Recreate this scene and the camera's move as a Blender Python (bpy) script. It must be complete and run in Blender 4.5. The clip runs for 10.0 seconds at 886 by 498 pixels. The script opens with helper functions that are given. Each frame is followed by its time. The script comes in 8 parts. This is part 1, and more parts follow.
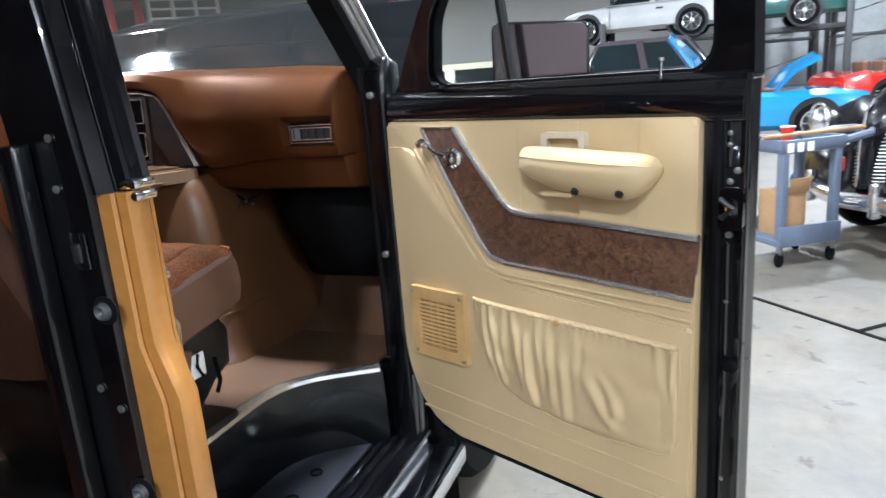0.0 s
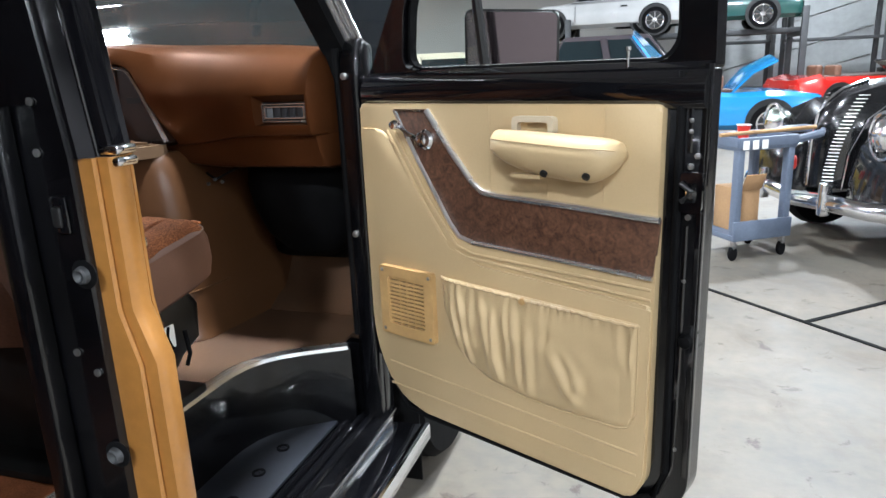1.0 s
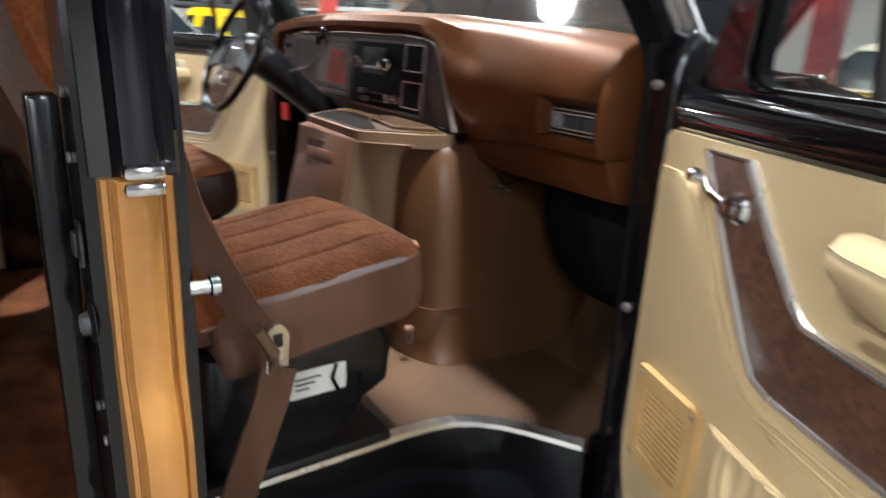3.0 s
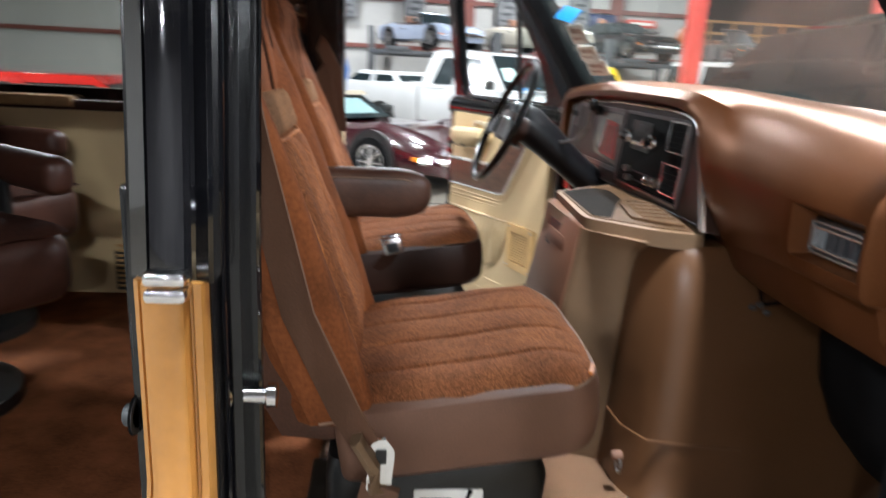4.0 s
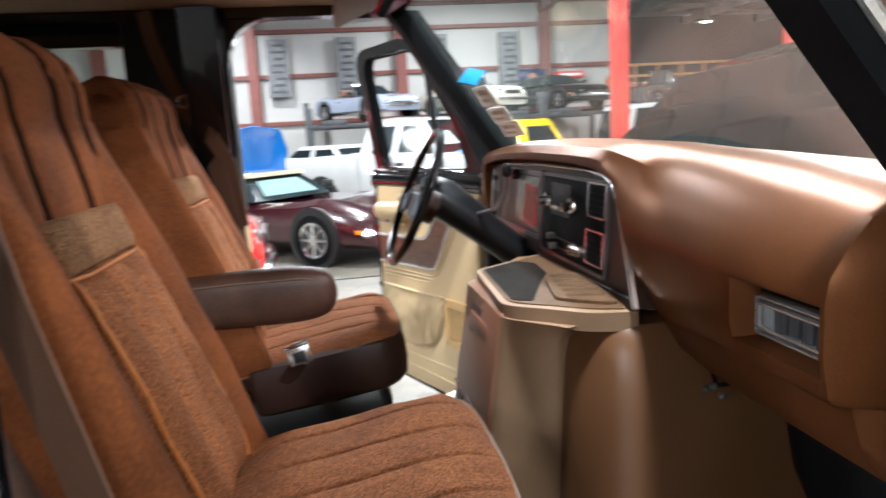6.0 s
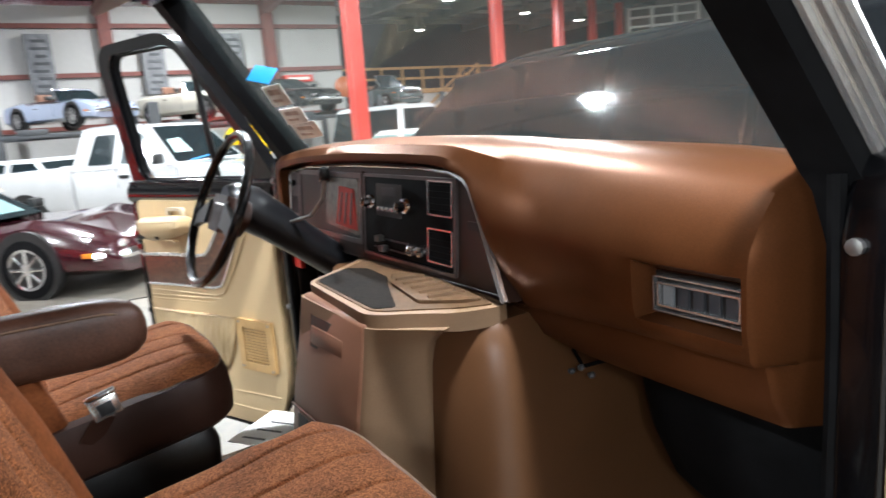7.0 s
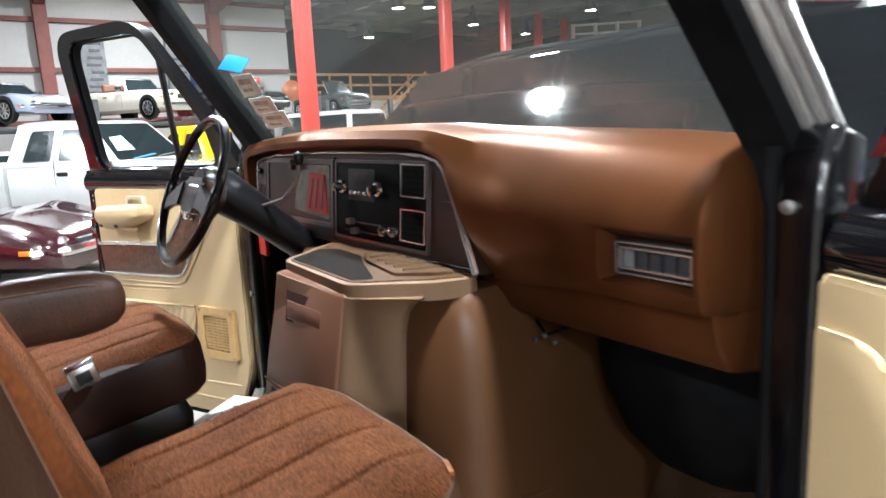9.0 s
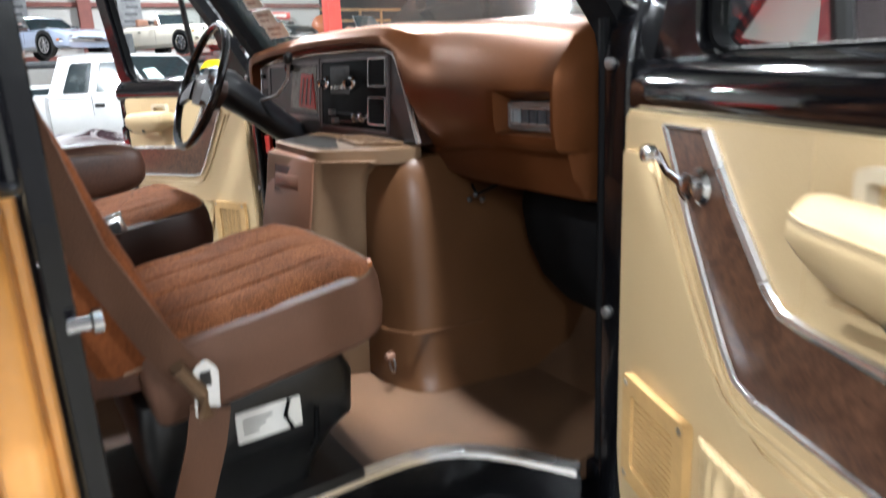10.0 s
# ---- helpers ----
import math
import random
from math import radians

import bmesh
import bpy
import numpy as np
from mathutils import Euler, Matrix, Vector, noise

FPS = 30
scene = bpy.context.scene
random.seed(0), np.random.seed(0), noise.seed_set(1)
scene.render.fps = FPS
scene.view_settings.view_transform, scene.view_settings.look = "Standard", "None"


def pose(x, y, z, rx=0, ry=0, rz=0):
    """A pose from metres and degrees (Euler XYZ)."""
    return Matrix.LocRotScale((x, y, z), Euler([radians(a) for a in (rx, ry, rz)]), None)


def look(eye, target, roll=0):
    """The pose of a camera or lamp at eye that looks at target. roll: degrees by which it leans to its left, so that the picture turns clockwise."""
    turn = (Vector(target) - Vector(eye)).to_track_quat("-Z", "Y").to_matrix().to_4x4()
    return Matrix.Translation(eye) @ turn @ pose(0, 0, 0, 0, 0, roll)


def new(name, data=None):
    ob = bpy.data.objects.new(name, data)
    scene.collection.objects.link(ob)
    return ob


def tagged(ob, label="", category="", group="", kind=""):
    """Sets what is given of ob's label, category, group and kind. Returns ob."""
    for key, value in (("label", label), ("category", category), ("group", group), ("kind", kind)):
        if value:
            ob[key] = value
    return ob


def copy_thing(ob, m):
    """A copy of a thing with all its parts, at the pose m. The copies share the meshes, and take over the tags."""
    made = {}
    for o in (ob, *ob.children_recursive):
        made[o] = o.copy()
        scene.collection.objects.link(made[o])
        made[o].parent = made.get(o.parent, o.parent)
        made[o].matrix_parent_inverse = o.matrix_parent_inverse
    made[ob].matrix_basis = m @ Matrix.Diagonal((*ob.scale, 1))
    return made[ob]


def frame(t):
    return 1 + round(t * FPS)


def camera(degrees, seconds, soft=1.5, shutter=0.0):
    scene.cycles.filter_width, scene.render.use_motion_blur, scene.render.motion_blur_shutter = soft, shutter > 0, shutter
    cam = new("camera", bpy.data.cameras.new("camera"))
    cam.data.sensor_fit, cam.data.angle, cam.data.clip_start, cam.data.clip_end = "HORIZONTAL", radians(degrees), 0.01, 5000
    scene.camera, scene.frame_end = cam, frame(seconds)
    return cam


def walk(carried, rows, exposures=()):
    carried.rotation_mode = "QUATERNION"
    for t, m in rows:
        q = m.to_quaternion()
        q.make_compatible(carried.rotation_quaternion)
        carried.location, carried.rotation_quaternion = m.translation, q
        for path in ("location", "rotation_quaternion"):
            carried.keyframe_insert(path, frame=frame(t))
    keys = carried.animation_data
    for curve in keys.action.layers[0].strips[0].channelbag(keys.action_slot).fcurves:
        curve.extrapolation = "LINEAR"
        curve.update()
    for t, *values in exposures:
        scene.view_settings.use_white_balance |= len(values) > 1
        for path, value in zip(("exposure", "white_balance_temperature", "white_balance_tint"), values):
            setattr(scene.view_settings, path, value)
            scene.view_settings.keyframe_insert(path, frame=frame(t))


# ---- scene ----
cam = camera(66.3, 10.0, soft=1.5, shutter=0.6)
PATH = [
    (0, (1.699, -0.841, 1.43), (0.992, 0.965, 0.942), -4.4),
    (0.5, (1.694, -0.886, 1.423), (1.083, 0.952, 0.924), -3.0),
    (1, (1.693, -0.89, 1.413), (1.094, 0.946, 0.895), -2.4),
    (1.5, (1.697, -0.821, 1.415), (1.074, 0.999, 0.868), -1.6),
    (2, (1.736, -0.658, 1.42), (0.896, 1.064, 0.848), -0.1),
    (2.2, (1.761, -0.577, 1.433), (0.769, 1.058, 0.848), 1.0),
    (3.3, (1.647, -0.15, 1.473), (-0.046, 0.739, 0.887), 3.0),
    (3.5, (1.63, -0.092, 1.48), (-0.145, 0.634, 0.913), 3.0),
    (4, (1.603, 0.098, 1.527), (-0.32, 0.29, 1.012), 3.0),
    (4.5, (1.573, 0.211, 1.564), (-0.379, 0.143, 1.131), 2.4),
    (5, (1.53, 0.258, 1.579), (-0.432, 0.172, 1.203), 1.4),
    (5.2, (1.512, 0.286, 1.575), (-0.455, 0.189, 1.227), -0.4),
    (6.3, (1.347, 0.202, 1.551), (-0.547, 0.744, 1.206), -4.0),
    (6.5, (1.311, 0.165, 1.553), (-0.529, 0.865, 1.201), -4.5),
    (7, (1.253, 0.072, 1.556), (-0.427, 1.09, 1.179), -4.5),
    (7.5, (1.218, 0.022, 1.554), (-0.374, 1.173, 1.178), -3.3),
    (8, (1.201, -0.011, 1.546), (-0.387, 1.152, 1.192), -2.6),
    (8.5, (1.21, -0.026, 1.537), (-0.382, 1.133, 1.183), -2.9),
    (9, (1.302, -0.032, 1.515), (-0.289, 1.125, 1.154), -2.8),
    (9.5, (1.499, -0.033, 1.468), (-0.121, 1.071, 1.072), -2.5),
    (10, (1.686, -0.078, 1.41), (0.065, 0.97, 0.887), -2.8),
]
walk(cam, [(t, look(eye, target, roll)) for t, eye, target, roll in PATH], [(0, -0.38, 5850, 10), (1, -0.46, 6050, 10), (2.2, -0.56, 6300, 10), (3.5, -0.48, 6350, 10), (4.5, -0.19, 6200, 10), (8, -0.2, 6250, 10), (10, -0.15, 6200, 10)])

# ---------------------------------------------------------------- light of the hall
world = bpy.data.worlds.new("hall_world")
scene.world = world
world.use_nodes = True
world.node_tree.nodes["Background"].inputs[0].default_value = (0.75, 0.85, 1.0, 1)
world.node_tree.nodes["Background"].inputs[1].default_value = 0.05

CEIL = 6.6
LAMP_POWER = 950
LAMP_PLACES = [(-16.5, -2.0), (-16.0, 4.5), (-10.5, -5.5), (-10.5, 1.0), (-7.5, 7.5), (-3.0, -6.0), (-4.2, 2.1), (-3.5, 12.0), (2.3, -5.8), (1.1, 0.7), (3.4, 7.2), (4.5, 14.0), (9.6, -6.0), (10.5, 1.5), (9.5, 9.0), (12.0, -10.5), (6.0, -12.5), (16.0, -4.5), (16.0, 4.0), (-3.0, -12.5), (6.0, 20.0), (-14.0, 13.0), (-20.0, 14.0), (-3.0, 20.5), (-12.0, 22.5)]
for lx, ly in LAMP_PLACES:
    data = bpy.data.lights.new("high_bay_glow", "AREA")
    data.shape, data.size, data.energy, data.color = "DISK", 0.45, LAMP_POWER, (0.92, 0.97, 1.0)
    lamp = new("high_bay_glow", data)
    lamp.matrix_basis = pose(lx, ly, CEIL - 0.96)

# ---------------------------------------------------------------- materials


def material(name, colour, rough=0.5, metal=0.0, coat=0.0, vary=0.12, scale=6.0, grain=60.0, bump=0.1, bump_scale=0.0, second=None, spec=0.5, sheen=0.0, dist=0.002):
    """Base colour with wear at two scales, fine relief."""
    m = bpy.data.materials.new(name)
    m.use_nodes = True
    nt = m.node_tree
    b = nt.nodes["Principled BSDF"]
    tc = nt.nodes.new("ShaderNodeTexCoord")
    n1 = nt.nodes.new("ShaderNodeTexNoise")
    n1.inputs["Scale"].default_value, n1.inputs["Detail"].default_value = scale, 6
    n2 = nt.nodes.new("ShaderNodeTexNoise")
    n2.inputs["Scale"].default_value, n2.inputs["Detail"].default_value = grain, 3
    for n in (n1, n2):
        nt.links.new(tc.outputs["Object"], n.inputs["Vector"])
    ramp = nt.nodes.new("ShaderNodeValToRGB")
    c = np.array(colour)
    s = np.array(second) if second is not None else c * (1 - vary * 2)
    ramp.color_ramp.elements[0].position, ramp.color_ramp.elements[1].position = 0.32, 0.68
    ramp.color_ramp.elements[0].color = (*s, 1)
    ramp.color_ramp.elements[1].color = (*np.minimum(c * (1 + vary * 0.4), 0.95), 1)
    mix = nt.nodes.new("ShaderNodeMath")
    mix.operation = "MULTIPLY_ADD"
    mix.inputs[1].default_value = 0.35
    nt.links.new(n2.outputs["Fac"], mix.inputs[0])
    add = nt.nodes.new("ShaderNodeMath")
    add.operation = "MULTIPLY_ADD"
    add.inputs[1].default_value, add.inputs[2].default_value = 0.65, 0.0
    nt.links.new(n1.outputs["Fac"], add.inputs[0])
    nt.links.new(add.outputs[0], mix.inputs[2])
    nt.links.new(mix.outputs[0], ramp.inputs[0])
    nt.links.new(ramp.outputs[0], b.inputs["Base Color"])
    rr = nt.nodes.new("ShaderNodeMapRange")
    rr.inputs["To Min"].default_value, rr.inputs["To Max"].default_value = max(rough - 0.08, 0.02), min(rough + 0.1, 1)
    nt.links.new(n1.outputs["Fac"], rr.inputs["Value"])
    nt.links.new(rr.outputs[0], b.inputs["Roughness"])
    b.inputs["Metallic"].default_value = metal
    b.inputs["Coat Weight"].default_value = coat
    b.inputs["Coat Roughness"].default_value = 0.04
    b.inputs["Specular IOR Level"].default_value = spec
    b.inputs["Sheen Weight"].default_value = sheen
    if bump:
        bp = nt.nodes.new("ShaderNodeBump")
        bp.inputs["Strength"].default_value, bp.inputs["Distance"].default_value = bump, dist
        if bump_scale:
            n3 = nt.nodes.new("ShaderNodeTexNoise")
            n3.inputs["Scale"].default_value, n3.inputs["Detail"].default_value = bump_scale, 2
            nt.links.new(tc.outputs["Object"], n3.inputs["Vector"])
            nt.links.new(n3.outputs["Fac"], bp.inputs["Height"])
        else:
            nt.links.new(n2.outputs["Fac"], bp.inputs["Height"])
        nt.links.new(bp.outputs[0], b.inputs["Normal"])
    return m


def tweed(name, dark, light, scale=420.0, rough=0.9):
    """Woven cloth: fine diagonal ribs and flecks."""
    m = material(name, light, rough, vary=0.2, scale=9, grain=380, bump=0.0, second=dark, sheen=0.0, spec=0.15)
    nt = m.node_tree
    b = nt.nodes["Principled BSDF"]
    tc = nt.nodes.new("ShaderNodeTexCoord")
    mp = nt.nodes.new("ShaderNodeMapping")
    mp.inputs["Rotation"].default_value = (0.6, 0.5, 0.78)
    wv = nt.nodes.new("ShaderNodeTexWave")
    wv.inputs["Scale"].default_value, wv.inputs["Distortion"].default_value = scale * 0.36, 2.2
    wv.inputs["Detail"].default_value, wv.inputs["Detail Scale"].default_value = 2.0, 3.0
    nt.links.new(tc.outputs["Object"], mp.inputs[0])
    nt.links.new(mp.outputs[0], wv.inputs["Vector"])
    bp = nt.nodes.new("ShaderNodeBump")
    bp.inputs["Strength"].default_value, bp.inputs["Distance"].default_value = 0.25, 0.0015
    nt.links.new(wv.outputs["Fac"], bp.inputs["Height"])
    nt.links.new(bp.outputs[0], b.inputs["Normal"])
    base = b.inputs["Base Color"].links[0].from_socket
    mx = nt.nodes.new("ShaderNodeMixRGB")
    mx.blend_type = "MULTIPLY"
    mx.inputs[0].default_value = 0.35
    nt.links.new(base, mx.inputs[1])
    nt.links.new(wv.outputs["Color"], mx.inputs[2])
    vo = nt.nodes.new("ShaderNodeTexVoronoi")
    vo.inputs["Scale"].default_value = 480
    nt.links.new(tc.outputs["Object"], vo.inputs["Vector"])
    bw_ = nt.nodes.new("ShaderNodeRGBToBW")
    nt.links.new(vo.outputs["Color"], bw_.inputs[0])
    fl = nt.nodes.new("ShaderNodeMapRange")
    fl.inputs["From Min"].default_value, fl.inputs["From Max"].default_value = 0.2, 0.8
    fl.inputs["To Min"].default_value, fl.inputs["To Max"].default_value = 0.5, 1.38
    nt.links.new(bw_.outputs[0], fl.inputs["Value"])
    m2 = nt.nodes.new("ShaderNodeMixRGB")
    m2.blend_type, m2.inputs[0].default_value = "MULTIPLY", 1.0
    nt.links.new(mx.outputs[0], m2.inputs[1])
    nt.links.new(fl.outputs[0], m2.inputs[2])
    nt.links.new(m2.outputs[0], b.inputs["Base Color"])
    return m


def glass(name, tint=(1, 1, 1), rough=0.0, gloss=0.045, veil=0.0):
    """Thin pane: mostly clear, with a Fresnel gloss."""
    m = bpy.data.materials.new(name)
    m.use_nodes = True
    nt = m.node_tree
    nt.nodes.remove(nt.nodes["Principled BSDF"])
    out = nt.nodes["Material Output"]
    tr = nt.nodes.new("ShaderNodeBsdfTransparent")
    tr.inputs[0].default_value = (*tint, 1)
    gl = nt.nodes.new("ShaderNodeBsdfGlossy")
    gl.inputs["Roughness"].default_value = rough
    lw = nt.nodes.new("ShaderNodeLayerWeight")
    lw.inputs[0].default_value = 0.5
    pw = nt.nodes.new("ShaderNodeMath")
    pw.operation, pw.inputs[1].default_value = "POWER", 4.5
    nt.links.new(lw.outputs["Facing"], pw.inputs[0])
    fr = nt.nodes.new("ShaderNodeMath")
    fr.operation, fr.inputs[1].default_value, fr.inputs[2].default_value = "MULTIPLY_ADD", 0.7, gloss
    nt.links.new(pw.outputs[0], fr.inputs[0])
    mx = nt.nodes.new("ShaderNodeMixShader")
    nt.links.new(fr.outputs[0], mx.inputs[0])
    nt.links.new(tr.outputs[0], mx.inputs[1])
    nt.links.new(gl.outputs[0], mx.inputs[2])
    last = mx
    if veil:
        df = nt.nodes.new("ShaderNodeBsdfTranslucent")
        df.inputs[0].default_value = (0.62, 0.78, 0.76, 1)
        last = nt.nodes.new("ShaderNodeMixShader")
        last.inputs[0].default_value = veil
        nt.links.new(mx.outputs[0], last.inputs[1])
        nt.links.new(df.outputs[0], last.inputs[2])
    nt.links.new(last.outputs[0], out.inputs["Surface"])
    return m


def glowing(name, colour, strength):
    m = bpy.data.materials.new(name)
    m.use_nodes = True
    b = m.node_tree.nodes["Principled BSDF"]
    b.inputs["Base Color"].default_value = (*colour, 1)
    b.inputs["Emission Color"].default_value = (*colour, 1)
    b.inputs["Emission Strength"].default_value = strength
    return m


BLACK = material("black_paint", (0.004, 0.004, 0.005), 0.1, coat=1.0, spec=0.5, vary=0.2, bump=0.09, bump_scale=16, dist=0.004)
BLACK_SEAM = material("black_jamb_paint", (0.003, 0.003, 0.0038), 0.2, coat=0.35, vary=0.3, spec=0.4, bump=0.16, bump_scale=34, dist=0.003)
for m_ in (BLACK,):
    nd = m_.node_tree.nodes["Principled BSDF"]
    m_.node_tree.links.remove(nd.inputs["Roughness"].links[0])
    nd.inputs["Roughness"].default_value = 0.06
BONNET_BLACK = material("bonnet_black_paint", (0.006, 0.007, 0.008), 0.07, coat=0.0, spec=0.32, vary=0.25, scale=3, bump=0)
nd = BONNET_BLACK.node_tree.nodes["Principled BSDF"]
BONNET_BLACK.node_tree.links.remove(nd.inputs["Roughness"].links[0])
nd.inputs["Roughness"].default_value = 0.05
GOLD = material("gold_paint", (0.44, 0.195, 0.045), 0.3, metal=0.25, coat=0.8, vary=0.12, scale=5, bump=0.06, bump_scale=30)
CHROME = material("chrome", (0.85, 0.85, 0.87), 0.1, metal=1.0, vary=0.06, bump=0.06, bump_scale=30)
BRIGHT = material("satin_bright_metal", (0.82, 0.8, 0.78), 0.25, metal=0.9, vary=0.02, scale=3, bump=0)
STEEL = material("dull_steel", (0.42, 0.41, 0.4), 0.38, metal=0.9, vary=0.3)
CREAM = material("cream_vinyl", (0.53, 0.388, 0.212), 0.42, vary=0.07, scale=4, grain=500, bump=0.18, bump_scale=650, dist=0.001)
PALE_PLASTIC = material("pale_grey_cream_plastic", (0.55, 0.48, 0.36), 0.4, vary=0.08)
CREAM_HARD = material("cream_plastic", (0.54, 0.335, 0.135), 0.4, vary=0.1, scale=14, bump=0.05)
BROWN_VINYL = material("brown_vinyl", (0.185, 0.093, 0.06), 0.58, spec=0.28, vary=0.15, scale=5, grain=400, bump=0.2, bump_scale=520, dist=0.001)
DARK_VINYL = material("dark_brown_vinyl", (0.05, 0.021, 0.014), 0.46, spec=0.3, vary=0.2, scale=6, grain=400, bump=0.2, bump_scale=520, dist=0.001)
DASH = material("bronze_brown_dash_plastic", (0.113, 0.039, 0.0135), 0.35, metal=0.55, spec=0.18, vary=0.16, scale=4, grain=420, bump=0.14, bump_scale=520, dist=0.001)
DASH.node_tree.nodes["Principled BSDF"].inputs["Specular Tint"].default_value = (1.0, 0.86, 0.76, 1)
COVER = material("brown_engine_cover_plastic", (0.092, 0.041, 0.0175), 0.32, spec=0.42, vary=0.12, scale=4, grain=420, bump=0.12, bump_scale=420, dist=0.001)
CONSOLE = material("tan_console_plastic", (0.195, 0.122, 0.072), 0.5, spec=0.16, vary=0.12, scale=6, grain=420, bump=0.14, bump_scale=420, dist=0.001)
CONSOLE_TOP = material("worn_console_top", (0.095, 0.052, 0.026), 0.62, spec=0.12, vary=0.3, scale=11, grain=70, bump=0.14, bump_scale=420, dist=0.001)
DARK_TRAY = material("dark_worn_tray", (0.014, 0.011, 0.009), 0.75, spec=0.04, vary=0.4, scale=14, grain=90)
PIPE_PALE = material("pale_piping", (0.2, 0.115, 0.07), 0.8, vary=0.2, scale=30)
ARM_VINYL = material("worn_brown_armrest_vinyl", (0.11, 0.046, 0.027), 0.46, vary=0.3, scale=9, grain=200, bump=0.25, bump_scale=120, dist=0.002)
CONSOLE_RED = material("reddish_brown_console_plastic", (0.185, 0.085, 0.05), 0.4, vary=0.15, scale=6, grain=420, bump=0.14, bump_scale=420, dist=0.001)
PANEL_BROWN = material("dark_brown_instrument_plastic", (0.0300, 0.0132, 0.0090), 0.4, vary=0.2, scale=8)
PLASTIC_BLACK = material("black_plastic", (0.012, 0.012, 0.012), 0.4, vary=0.3)
GLOSS_BLACK = material("glossy_black_plastic", (0.005, 0.005, 0.005), 0.22, vary=0.2, bump=0.02)
GLOSS_COLUMN = material("satin_black_plastic", (0.006, 0.006, 0.007), 0.3, spec=0.45, vary=0.2, bump=0.04)
RUBBER = material("black_rubber", (0.005, 0.005, 0.0055), 0.7, spec=0.08, vary=0.3, scale=12)
CLOTH = tweed("brown_tweed_cloth", (0.24, 0.083, 0.034), (0.40, 0.148, 0.06), 900.0)
VELOUR = material("brown_velour", (0.24, 0.072, 0.023), 0.8, spec=0.12, vary=0.3, scale=7, grain=160, bump=0.3, bump_scale=260, dist=0.001)
# Darkened copy of the velour, for the shade in the headrest grooves.
VELOUR_SHADE = material("groove_shade_velour", (0.045, 0.016, 0.008), 0.9, spec=0.04, vary=0.3, scale=9, grain=160, bump=0.3, bump_scale=260, dist=0.001)
CLOTH_BAND = tweed("tan_cloth_band", (0.22, 0.1, 0.045), (0.36, 0.18, 0.085))
PIPING = material("orange_brown_piping", (0.55, 0.17, 0.03), 0.6, vary=0.15)
BELT = material("brown_webbing", (0.12, 0.052, 0.026), 0.75, vary=0.15, grain=300, bump=0.4, bump_scale=300)
CARPET = material("tan_rubber_mat", (0.12, 0.058, 0.026), 0.75, vary=0.25, scale=5, grain=260, bump=0.5, bump_scale=300)
CARPET_RED = material("red_brown_carpet", (0.25, 0.085, 0.035), 0.95, vary=0.35, scale=9, grain=260, bump=0.8, bump_scale=220, spec=0.1)
WOOD = material("burl_wood_veneer", (0.15, 0.072, 0.041), 0.36, vary=0.15, scale=38, grain=150, bump=0.02, second=(0.05, 0.022, 0.014), coat=0.1)
for node in WOOD.node_tree.nodes:
    if node.type == "VALTORGB":
        node.color_ramp.elements[0].position, node.color_ramp.elements[1].position = 0.36, 0.66
    if node.type == "TEX_NOISE" and node.inputs["Scale"].default_value == 38:
        node.inputs["Distortion"].default_value = 1.6
# Lighter copy of the blade colour, for the one blade that catches light.
VENT_LIT = material("lit_vent_blade", (0.16, 0.17, 0.18), 0.35, vary=0.1)
VENT_GREY = material("grey_vent_blade", (0.035, 0.037, 0.042), 0.4, vary=0.2)
HEADLINER = material("tan_headliner", (0.3, 0.18, 0.1), 0.9, vary=0.1)
GLASS = glass("clear_glass", (0.93, 0.96, 0.95))
# The veil mixes glare haze into the pane, along with its dust.
HAZY_GLASS = glass("dusty_hazy_windscreen_glass", (0.93, 0.96, 0.95), veil=0.011)
GLASS_TINT = glass("tinted_glass", (0.72, 0.74, 0.72))
CAR_GLASS = material("dark_car_glass", (0.012, 0.018, 0.02), 0.08, coat=0.0, spec=0.45, vary=0.03, bump=0)
# Pale teal base puts a bright reflection into the glass colour.
CAR_GLASS_REFLECT = material("pale_reflecting_car_glass", (0.2, 0.3, 0.3), 0.06, coat=1.0, vary=0.03, bump=0)
# Plum tint stands in for the dark reflection the mirror should show.
MIRROR = material("plum_dimmed_mirror", (0.16, 0.13, 0.14), 0.015, metal=1.0, vary=0.02, bump=0)
CONCRETE = material("polished_concrete", (0.16, 0.134, 0.102), 0.55, vary=0.1, scale=1.7, grain=16, bump=0.15, bump_scale=60, second=(0.1, 0.094, 0.082))


def stained(m, dirt, scale, low, high, amount):
    """Dirt patches with ragged edges over the base colour."""
    nt = m.node_tree
    b = nt.nodes["Principled BSDF"]
    tc = nt.nodes.new("ShaderNodeTexCoord")
    n = nt.nodes.new("ShaderNodeTexNoise")
    n.inputs["Scale"].default_value, n.inputs["Detail"].default_value, n.inputs["Roughness"].default_value, n.inputs["Distortion"].default_value = scale, 8, 0.68, 0.6
    nt.links.new(tc.outputs["Object"], n.inputs["Vector"])
    r = nt.nodes.new("ShaderNodeMapRange")
    r.inputs["From Min"].default_value, r.inputs["From Max"].default_value, r.inputs["To Max"].default_value = low, high, amount
    nt.links.new(n.outputs["Fac"], r.inputs["Value"])
    mx = nt.nodes.new("ShaderNodeMixRGB")
    nt.links.new(r.outputs[0], mx.inputs[0])
    nt.links.new(b.inputs["Base Color"].links[0].from_socket, mx.inputs[1])
    mx.inputs[2].default_value = (*dirt, 1)
    nt.links.new(mx.outputs[0], b.inputs["Base Color"])
    return m


